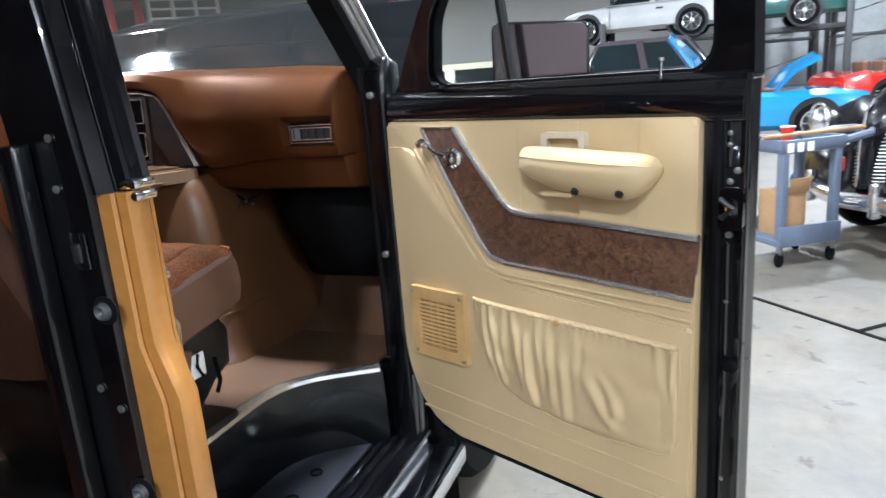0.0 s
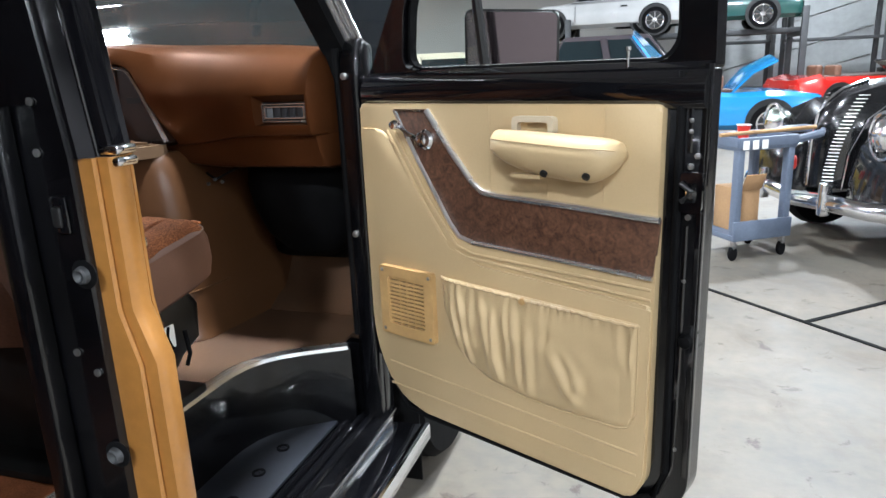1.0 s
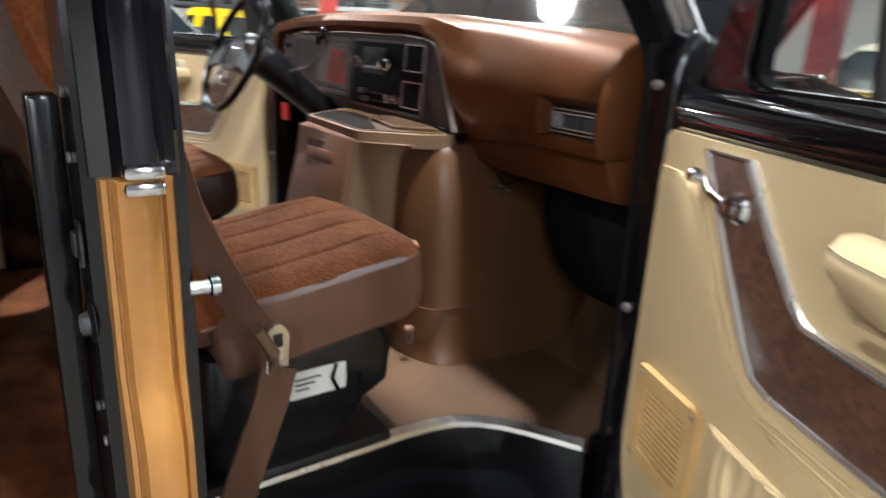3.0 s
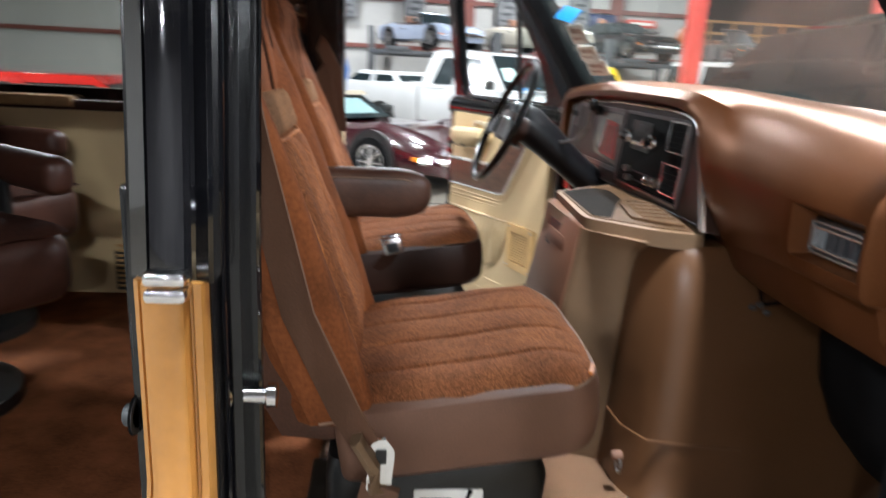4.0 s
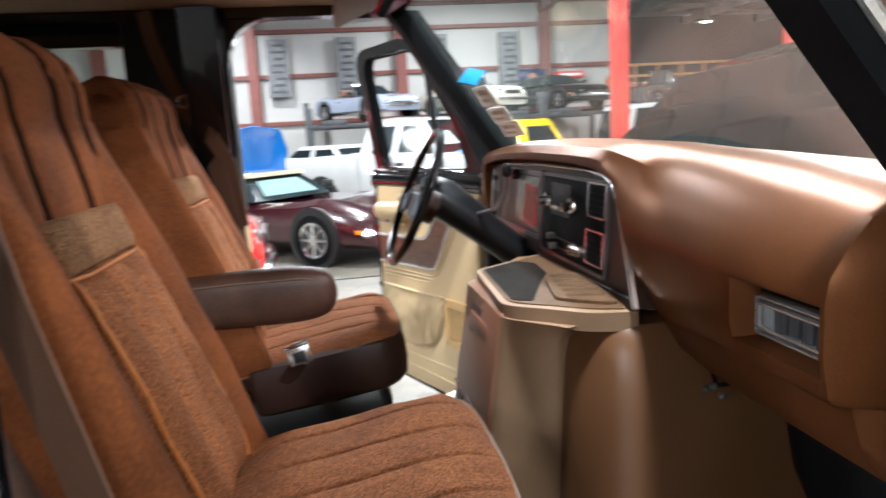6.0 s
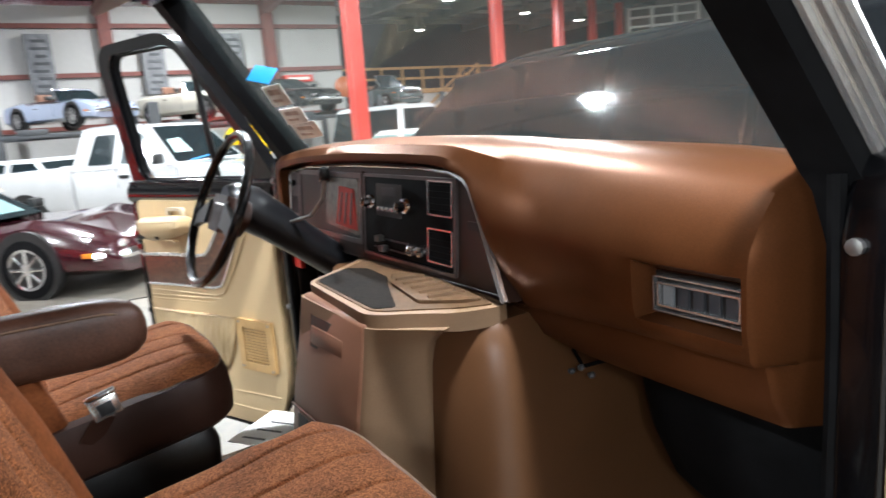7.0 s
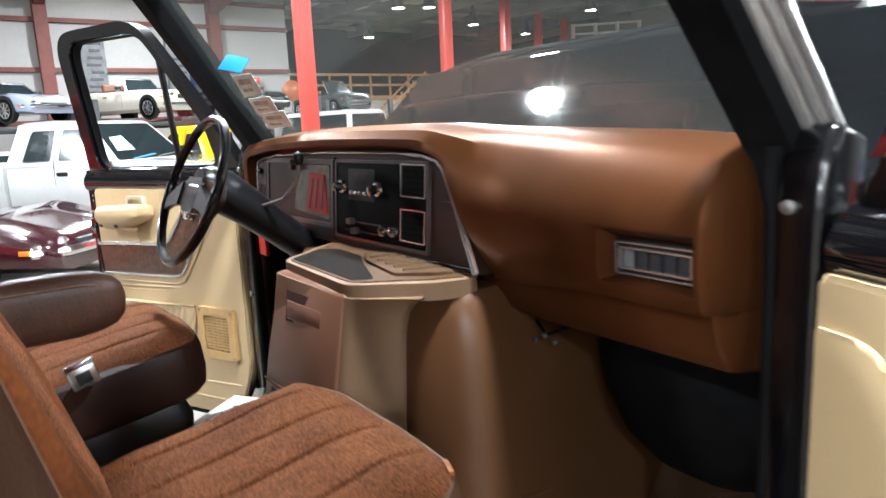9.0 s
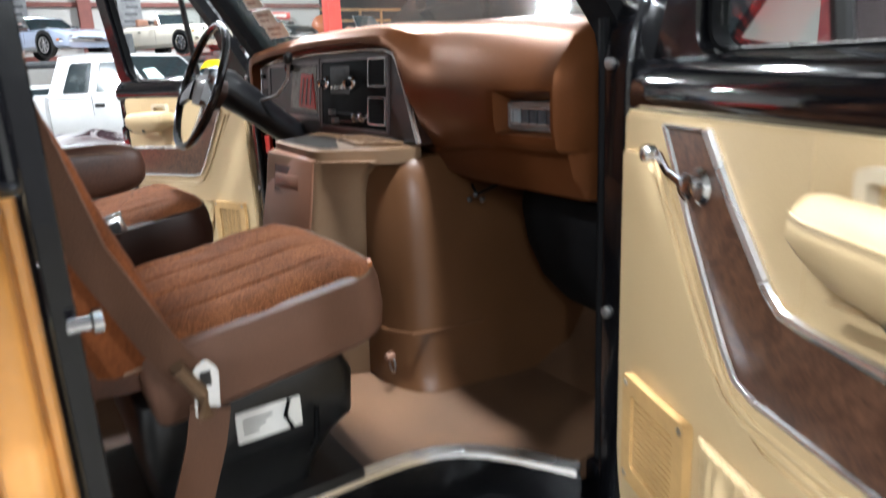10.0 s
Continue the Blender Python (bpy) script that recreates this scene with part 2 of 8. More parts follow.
stained(CONCRETE, (0.085, 0.063, 0.044), 2.6, 0.5, 0.7, 0.6)
stained(CONCRETE, (0.05, 0.036, 0.026), 6.5, 0.60, 0.66, 0.75)
stained(CONCRETE, (0.19, 0.175, 0.15), 1.1, 0.5, 0.75, 0.4)
WALL_WHITE = material("white_wall_panel", (0.4, 0.385, 0.36), 0.6, vary=0.06, scale=0.6, grain=8)
WALL_PANEL = material("grey_translucent_panel", (0.3, 0.31, 0.31), 0.5, vary=0.15, scale=0.8, grain=6)
WALL_GREY = material("grey_wall_tone", (0.2, 0.19, 0.195), 0.85, vary=0.2, scale=0.5)
CEILING = material("dark_ceiling", (0.3, 0.3, 0.295), 0.8, vary=0.25, scale=0.5)
RED_STEEL = material("red_post_paint", (0.55, 0.045, 0.03), 0.4, vary=0.12, coat=0.2)
RUST_STEEL = material("red_oxide_steel", (0.17, 0.045, 0.032), 0.6, vary=0.2)
GREY_STEEL = material("grey_rack_steel", (0.06, 0.062, 0.065), 0.5, vary=0.2, metal=0.3)
TIMBER = material("pine_timber", (0.42, 0.24, 0.1), 0.65, vary=0.25, scale=8)
CART = material("blue_grey_cart_plastic", (0.105, 0.13, 0.18), 0.5, vary=0.12)
CARDBOARD = material("cardboard", (0.36, 0.21, 0.1), 0.85, vary=0.12)
WALL_DARK = material("dark_wall_cladding", (0.035, 0.04, 0.048), 0.8, vary=0.3, scale=0.6)
PALE_PANEL = material("pale_roof_insulation", (0.55, 0.54, 0.5), 0.8, vary=0.12, scale=1.5)
# Darkened copy of the red post paint, for the post in shade.
POST_SHADED = material("shaded_red_post_paint", (0.11, 0.012, 0.014), 0.4, vary=0.15, coat=0.2)
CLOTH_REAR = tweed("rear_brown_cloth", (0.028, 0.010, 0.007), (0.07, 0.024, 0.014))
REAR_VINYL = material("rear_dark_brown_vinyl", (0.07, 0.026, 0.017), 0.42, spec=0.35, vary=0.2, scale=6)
STICKER = material("faded_sticker_paper", (0.85, 0.8, 0.72), 0.6, vary=0.15)
STICKER_PRINT = material("faded_print", (0.55, 0.42, 0.34), 0.6, vary=0.3, scale=40)
PALE_SHEET = material("pale_green_sheet", (0.45, 0.6, 0.56), 0.5, vary=0.1, scale=20)
PAPER = material("paper", (0.75, 0.74, 0.7), 0.7, vary=0.05)
RED_PLASTIC = material("red_plastic", (0.55, 0.03, 0.02), 0.35, vary=0.1)
BLUE_TAG = material("blue_tag", (0.02, 0.27, 0.62), 0.5, vary=0.1)
LAMP_GLOW = glowing("lamp_glow", (1.0, 0.97, 0.92), 26.0)
AMBER = material("amber_lens", (0.7, 0.2, 0.02), 0.2, vary=0.1)


def paint(name, colour):
    return material(name, colour, 0.16, coat=1.0, vary=0.1, scale=1.5, bump=0.02, bump_scale=5)


# ---------------------------------------------------------------- mesh helpers
ORIGIN = {}


def thing(name, at=(0, 0, 0), label="", category="", group="", kind=""):
    ob = new(name)
    ob.empty_display_size = 0.05
    ob.matrix_basis = Matrix.Translation(at)
    ORIGIN[ob] = Vector(at)
    return tagged(ob, label, category, group, kind)


def part(name, bm, mat, parent=None, label="", smooth=True, kind=""):
    """One mesh object in world places, under a thing or a part."""
    o = ORIGIN[parent] if parent else Vector((0, 0, 0))
    bmesh.ops.translate(bm, verts=bm.verts[:], vec=-o)
    me = bpy.data.meshes.new(name)
    bmesh.ops.recalc_face_normals(bm, faces=bm.faces[:])
    for f in bm.faces:
        f.smooth = smooth
    for e in bm.edges:
        if len(e.link_faces) == 2 and e.calc_face_angle(0) > 0.6:
            e.smooth = False
    bm.to_mesh(me)
    bm.free()
    me.materials.append(mat)
    ob = new(name, me)
    if parent:
        ob.parent = parent
        ORIGIN[ob] = o
    else:
        ORIGIN[ob] = Vector((0, 0, 0))
    return tagged(ob, label, kind=kind)


def box(x0, x1, y0, y1, z0, z1, bevel=0.006, seg=2, bm=None):
    b2 = bmesh.new()
    bmesh.ops.create_cube(b2, size=1)
    bmesh.ops.scale(b2, verts=b2.verts, vec=(abs(x1 - x0), abs(y1 - y0), abs(z1 - z0)))
    bmesh.ops.translate(b2, verts=b2.verts, vec=((x0 + x1) / 2, (y0 + y1) / 2, (z0 + z1) / 2))
    if bevel:
        bmesh.ops.bevel(b2, geom=b2.edges[:], offset=bevel, segments=seg, profile=0.5, affect="EDGES")
    return join(bm, b2)


def join(bm, b2):
    if bm is None:
        return b2
    me = bpy.data.meshes.new("tmp")
    b2.to_mesh(me)
    b2.free()
    bm.from_mesh(me)
    bpy.data.meshes.remove(me)
    return bm


def prism(pts, fn, d0, d1, bevel=0.0, seg=2, bm=None):
    """A flat outline with thickness. fn maps (u, v, depth) to a place."""
    b2 = bmesh.new()
    lo = [b2.verts.new(fn(u, v, d0)) for u, v in pts]
    hi = [b2.verts.new(fn(u, v, d1)) for u, v in pts]
    n = len(pts)
    b2.faces.new(lo)
    top = b2.faces.new(hi[::-1])
    for i in range(n):
        b2.faces.new((lo[i], hi[i], hi[(i + 1) % n], lo[(i + 1) % n]))
    if bevel:
        bmesh.ops.bevel(b2, geom=top.edges[:], offset=bevel, segments=seg, profile=0.5, affect="EDGES")
    return join(bm, b2)


def ring_prism(outer, inner, fn, d0, d1, bm=None):
    """An outline with a hole of the same number of corners, with thickness."""
    b2 = bmesh.new()
    n = len(outer)
    rows = [[b2.verts.new(fn(u, v, d)) for u, v in pts] for pts, d in ((outer, d0), (outer, d1), (inner, d1), (inner, d0))]
    for r in range(4):
        a, c = rows[r], rows[(r + 1) % 4]
        for i in range(n):
            b2.faces.new((a[i], a[(i + 1) % n], c[(i + 1) % n], c[i]))
    return join(bm, b2)


def loft(rings, caps=True, closed=True, bm=None):
    b2 = bmesh.new()
    vs = [[b2.verts.new(p) for p in r] for r in rings]
    n = len(rings[0])
    for a, c in zip(vs, vs[1:]):
        for i in range(n if closed else n - 1):
            b2.faces.new((a[i], a[(i + 1) % n], c[(i + 1) % n], c[i]))
    if caps and closed:
        b2.faces.new(vs[0][::-1])
        b2.faces.new(vs[-1])
    return join(bm, b2)


def tube(path, r, sides=8, bm=None, flat=1.0, caps=True):
    """A round bar along places."""
    pts = [Vector(p) for p in path]
    rings = []
    up = Vector((0, 0, 1))
    for i, p in enumerate(pts):
        d = (pts[min(i + 1, len(pts) - 1)] - pts[max(i - 1, 0)]).normalized()
        ref = up if abs(d.z) < 0.95 else Vector((1, 0, 0))
        a = d.cross(ref).normalized()
        b = a.cross(d).normalized()
        rad = r[i] if isinstance(r, (list, tuple)) else r
        rings.append([p + rad * (a * math.cos(k * 2 * math.pi / sides) + flat * b * math.sin(k * 2 * math.pi / sides)) for k in range(sides)])
    return loft(rings, caps, True, bm)


def strip(path, across, width, thick, bm=None):
    """A flat band along places; across: the way of its width."""
    rings = []
    pts = [Vector(p) for p in path]
    for i, p in enumerate(pts):
        d = (pts[min(i + 1, len(pts) - 1)] - pts[max(i - 1, 0)]).normalized()
        a = Vector(across)
        a = (a - d * a.dot(d)).normalized()
        n = d.cross(a)
        rings.append([p + a * width / 2 + n * thick / 2, p - a * width / 2 + n * thick / 2, p - a * width / 2 - n * thick / 2, p + a * width / 2 - n * thick / 2])
    return loft(rings, True, True, bm)


def lathe(profile, centre, axis, sides=24, bm=None):
    """A turned shape: (radius, distance along axis)."""
    axis = Vector(axis).normalized()
    ref = Vector((0, 0, 1)) if abs(axis.z) < 0.9 else Vector((1, 0, 0))
    a = axis.cross(ref).normalized()
    b = axis.cross(a)
    c = Vector(centre)
    rings = [[c + axis * h + max(r, 1e-4) * (a * math.cos(k * 2 * math.pi / sides) + b * math.sin(k * 2 * math.pi / sides)) for k in range(sides)] for r, h in profile]
    return loft(rings, True, True, bm)


def rounded(pts, r, seg=5):
    """Rounds the corners of an outline."""
    out = []
    n = len(pts)
    for i in range(n):
        p, a, b = Vector(pts[i]), Vector(pts[i - 1]), Vector(pts[(i + 1) % n])
        rr = r[i] if isinstance(r, (list, tuple)) else r
        d1, d2 = (a - p), (b - p)
        k = min(rr, d1.length * 0.45, d2.length * 0.45)
        s, e = p + d1.normalized() * k, p + d2.normalized() * k
        for j in range(seg + 1):
            t = j / seg
            out.append(tuple(s * (1 - t) ** 2 + p * 2 * t * (1 - t) + e * t ** 2))
    return out


def rect(u0, u1, v0, v1, r=0.0, seg=4):
    pts = [(u0, v0), (u1, v0), (u1, v1), (u0, v1)]
    return rounded(pts, r, seg) if r else pts


def pillow(x0, x1, y0, y1, z0, z1, r=0.05, dome=0.02, nx=14, ny=14, ribs=0, rib_depth=0.008, along="y"):
    """An upholstered block: superellipse sides, a domed and channelled top."""
    bm = bmesh.new()
    bmesh.ops.create_cube(bm, size=1)
    bmesh.ops.scale(bm, verts=bm.verts, vec=(x1 - x0, y1 - y0, z1 - z0))
    bmesh.ops.translate(bm, verts=bm.verts, vec=((x0 + x1) / 2, (y0 + y1) / 2, (z0 + z1) / 2))
    bmesh.ops.bevel(bm, geom=bm.edges[:], offset=r, segments=4, profile=0.5, affect="EDGES")
    return bm


def grid_pad(fn, nu, nv, thick_fn, bm=None):
    """A closed pad: fn(u, v) is its lower place and thick_fn(u, v) the raised one, u and v 0 to 1."""
    b2 = bmesh.new()
    lo = [[b2.verts.new(fn(i / nu, j / nv)) for j in range(nv + 1)] for i in range(nu + 1)]
    hi = [[b2.verts.new(thick_fn(i / nu, j / nv)) for j in range(nv + 1)] for i in range(nu + 1)]
    for i in range(nu):
        for j in range(nv):
            b2.faces.new((hi[i][j], hi[i + 1][j], hi[i + 1][j + 1], hi[i][j + 1]))
            b2.faces.new((lo[i][j], lo[i][j + 1], lo[i + 1][j + 1], lo[i + 1][j]))
    for i in range(nu):
        b2.faces.new((lo[i][0], lo[i + 1][0], hi[i + 1][0], hi[i][0]))
        b2.faces.new((lo[i + 1][nv], lo[i][nv], hi[i][nv], hi[i + 1][nv]))
    for j in range(nv):
        b2.faces.new((lo[0][j + 1], lo[0][j], hi[0][j], hi[0][j + 1]))
        b2.faces.new((lo[nu][j], lo[nu][j + 1], hi[nu][j + 1], hi[nu][j]))
    return join(bm, b2)


def moved(bm, m):
    bmesh.ops.transform(bm, matrix=m, verts=bm.verts[:])
    return bm


XY = lambda u, v, d: Vector((u, v, d))
XZ = lambda u, v, d: Vector((u, d, v))
YZ = lambda u, v, d: Vector((d, u, v))

# ---------------------------------------------------------------- the hall
BANNER = material("grey_banner_cloth", (0.2, 0.2, 0.205), 0.8, vary=0.3, scale=5)
HX0, HX1, HY0, HY1 = -20.0, 19.0, -16.0, 29.0
FARX, STEPY = -31.0, 9.6
tagged(part("floor", box(FARX - 0.3, HX1 + 0.3, HY0 - 0.3, HY1 + 0.3, -0.2, 0.0, 0), CONCRETE, None, "pale polished concrete shop floor with stains", smooth=False), category="floor", kind="structure")
tagged(part("wall_west", box(HX0 - 0.25, HX0, HY0, STEPY, 0.0, CEIL, 0), WALL_WHITE, None, "white metal panel wall of the hall", smooth=False), category="wall", kind="structure")
tagged(part("wall_far_west", box(FARX - 0.25, FARX, STEPY, HY1, 0.0, CEIL, 0), WALL_DARK, None, "dark clad wall behind the mezzanine", smooth=False), category="wall", kind="structure")
tagged(part("wall_return", box(FARX, HX0 - 0.25, STEPY - 0.25, STEPY, 0.0, CEIL, 0), WALL_WHITE, None, "white metal panel wall of the hall", smooth=False), category="wall", kind="structure")
# Unseen wall, added in grey to keep reflections on the pillars dark.
tagged(part("wall_east", box(HX1, HX1 + 0.25, HY0, HY1, 0.0, CEIL, 0), WALL_GREY, None, "unseen grey wall closing the hall", smooth=False), category="wall", kind="structure")
tagged(part("wall_north", box(FARX, HX1, HY1, HY1 + 0.25, 0.0, CEIL, 0), WALL_WHITE, None, "white metal panel wall of the hall", smooth=False), category="wall", kind="structure")
# Unseen wall, added in white to throw light and reflections back.
tagged(part("wall_south", box(HX0, HX1, HY0 - 0.25, HY0, 0.0, CEIL, 0), WALL_WHITE, None, "white metal panel wall of the hall", smooth=False), category="wall", kind="structure")
roof_bm = box(FARX, HX1, HY0, HY1, CEIL, CEIL + 0.2, 0)
for k in range(11):
    yy = HY0 + 2.0 + k * 4.0
    box(FARX, HX1, yy - 0.1, yy + 0.1, CEIL - 0.45, CEIL, 0, bm=roof_bm)
for k in range(23):
    xx = FARX + 1.0 + k * 2.1
    box(xx - 0.04, xx + 0.04, HY0, HY1, CEIL - 0.2, CEIL, 0, bm=roof_bm)
tagged(part("ceiling", roof_bm, CEILING, None, "dark grey metal ceiling with steel beams", smooth=False), category="ceiling", kind="structure")

tagged(part("wall_cladding", box(FARX, -25.9, HY1 - 0.05, HY1, 3.0, CEIL - 0.5, 0), WALL_DARK, None, "dark cladding on the wall above the mezzanine", smooth=False), category="wall", kind="structure")
panels = None
for i in range(12):
    for j in range(6):
        if (i * 5 + j * 3) % 4 < 2:
            xx, yy = FARX + 1.2 + 2.1 * i, 10.6 + 4.0 * (j // 2) + 1.7 * (j % 2)
            panels = box(xx, xx + 1.7, yy, yy + 1.0, CEIL - 0.04, CEIL - 0.01, 0, bm=panels)
tagged(part("ceiling_panels", panels, PALE_PANEL, None, "pale insulation panels between the roof beams", smooth=False), category="ceiling", kind="structure")
frame_thing = thing("steel_frame", (-20.7, 26.05, 0), "tall white steel frame with cross rails", "frame")
f0, f1 = Vector((-21.75, 24.95, 0)), Vector((-19.65, 27.15, 0))
for u in (0.0, 0.34, 0.67, 1.0):
    p0 = f0.lerp(f1, u)
    part("upright", box(p0.x - 0.07, p0.x + 0.07, p0.y - 0.07, p0.y + 0.07, 0, 5.86, 0.01), PAPER, frame_thing, smooth=False)
for zz in (5.8, 5.4, 5.0, 4.6, 3.2, 1.6):
    part("cross_rail", tube([f0 + Vector((0, 0, zz)), f1 + Vector((0, 0, zz))], 0.055, 6), PAPER, frame_thing)

joints = thing("floor_joint", (2.4, 3.0, 0.004), "dark sawn joint in the concrete floor", "floor joint", kind="structure")
part("joint_line", strip([(2.475, 2.96, 0.003), (0.8, 4.72, 0.003)], (0.72, 0.69, 0), 0.03, 0.004), RUBBER, joints)
part("joint_line", strip([(5.2, 0.1, 0.003), (2.475, 2.96, 0.003)], (0.72, 0.69, 0), 0.03, 0.004), RUBBER, joints)
part("joint_line", strip([(2.475, 2.96, 0.003), (6.5, 6.4, 0.003)], (-0.69, 0.72, 0), 0.03, 0.004), RUBBER, joints)
part("joint_line", strip([(-6.0, -4.0, 0.003), (-6.3, 9.0, 0.003)], (1, 0, 0), 0.03, 0.004), RUBBER, joints)

fix = thing("high_bay_lamp", (LAMP_PLACES[0][0], LAMP_PLACES[0][1], CEIL), "round white high-bay lamp hanging from the ceiling", "ceiling lamp", "lamps of the hall")
cx, cy = LAMP_PLACES[0]
part("housing", lathe([(0.05, 0), (0.06, -0.3), (0.14, -0.34), (0.2, -0.75), (0.3, -0.93), (0.28, -0.93), (0.18, -0.74)], (cx, cy, CEIL), (0, 0, 1), 20), STEEL, fix)
part("diffuser", lathe([(0.02, -0.90), (0.2, -0.91), (0.2, -0.925), (0.02, -0.935)], (cx, cy, CEIL), (0, 0, 1), 20), LAMP_GLOW, fix)
for lx, ly in LAMP_PLACES[1:] + [(-27.2, 17.0), (-19.5, 15.0), (-22.4, 19.4), (-17.7, 21.6), (-24.0, 24.0), (-13.0, 17.0)]:
    copy_thing(fix, Matrix.Translation((lx, ly, CEIL)))

# columns, girts on the west wall
for yy in (-6.0, -1.75, 2.65, 7.2):
    c = thing("wall_column", (HX0 + 0.2, yy, 0), "red-oxide steel column on the white wall", "column", "steel columns of the wall", kind="structure")
    bm = box(HX0, HX0 + 0.03, yy - 0.16, yy + 0.16, 0, CEIL, 0)
    box(HX0 + 0.03, HX0 + 0.3, yy - 0.02, yy + 0.02, 0, CEIL, 0, bm=bm)
    box(HX0 + 0.3, HX0 + 0.33, yy - 0.16, yy + 0.16, 0, CEIL, 0, bm=bm)
    part("flange_post", bm, RUST_STEEL, c, smooth=False)
    part("rafter", loft([[(x, yy - 0.12, z), (x, yy + 0.12, z), (x, yy + 0.12, z - 0.5), (x, yy - 0.12, z - 0.5)] for x, z in ((HX0 + 0.02, 5.55), (HX0 + 9.0, CEIL - 0.02))]), RUST_STEEL, c, smooth=False)
for zz in (2.07, 3.45, 4.74, 5.45):
    g = thing("wall_girt", (HX0, 0, zz), "horizontal red-oxide steel rail on the white wall", "girt", "steel rails of the wall", kind="structure")
    part("rail", box(HX0 + 0.004, HX0 + 0.12, HY0, STEPY, zz - 0.06, zz + 0.06, 0), RUST_STEEL, g, smooth=False)
for k, yy in enumerate((-1.01, 1.0, 3.77, 6.0)):
    bn = thing("wall_banner", (HX0 + 0.36, yy, 4.4), "dark patterned banner hanging on the white wall", "banner", "banners on the wall")
    part("cloth", box(HX0 + 0.12, HX0 + 0.36, yy - 0.30, yy + 0.30, 2.85, 4.5, 0.004), BANNER, bn)
    for j in range(8):
        part("emblem_bar", box(HX0 + 0.361, HX0 + 0.368, yy - 0.2 + 0.05 * (j % 3), yy + 0.22 - 0.04 * (j % 2), 2.95 + j * 0.19, 3.03 + j * 0.19, 0.003), GREY_STEEL, bn)

# red posts of the hall
for px, py, w in ((-7.5, 4.2, 0.2), (-12.3, 10.26, 0.24), (-18.1, 17.4, 0.3), (-21.5, 22.4, 0.28), (-22.1, 24.7, 0.28), (-1.25, 5.6, 0.2)):
    # The near post has its backlit shade painted in.
    near = px > -2
    p = thing("red_post", (px, py, 0), "red square steel post darkened as if in shade" if near else "tall red painted square steel post", "post", "red posts of the hall")
    part("shaft", box(px - w / 2, px + w / 2, py - w / 2, py + w / 2, 0, CEIL - 0.45, 0.012), POST_SHADED if near else RED_STEEL, p)
    part("base_plate", box(px - 0.2, px + 0.2, py - 0.2, py + 0.2, 0, 0.02, 0.003), POST_SHADED if near else RED_STEEL, p)

# ---------------------------------------------------------------- the van
van = thing("van", (0, 0, 0), "black and gold conversion van with both front doors open", "van")


def mirrored(bm, sign):
    if sign < 0:
        bmesh.ops.scale(bm, verts=bm.verts, vec=(-1, 1, 1))
    return bm


# floor of the cab and load space, step wells
FLOOR = 0.65
floor_out = rounded([(-0.62, -3.3), (0.62, -3.3), (0.62, 0.58), (0.83, 0.72), (0.83, 1.12), (-0.83, 1.12), (-0.83, 0.72), (-0.62, 0.58)], [0.01, 0.01, 0.12, 0.06, 0.01, 0.01, 0.06, 0.12])
van_floor = part("cab_floor", prism(floor_out, XY, FLOOR - 0.05, FLOOR), CARPET, van, "tan rubber floor mat")
part("rear_carpet", box(-0.9, 0.615, -3.25, -0.02, FLOOR + 0.002, FLOOR + 0.014, 0.003), CARPET_RED, van_floor, "reddish brown carpet")
toe = loft([[(x, 0.98, 0.652), (x, 1.1, 0.70), (x, 1.22, 0.86), (x, 1.3, 1.1), (x, 1.33, 1.1), (x, 1.33, 0.64), (x, 0.98, 0.64)] for x in (-0.85, -0.4, 0.4, 0.85)])
part("toe_board", toe, CARPET, van_floor, "tan mat rising under the dashboard")
part("firewall", box(-0.9, 0.9, 1.33, 1.37, 0.5, 1.42, 0.01), BLACK_SEAM, van)

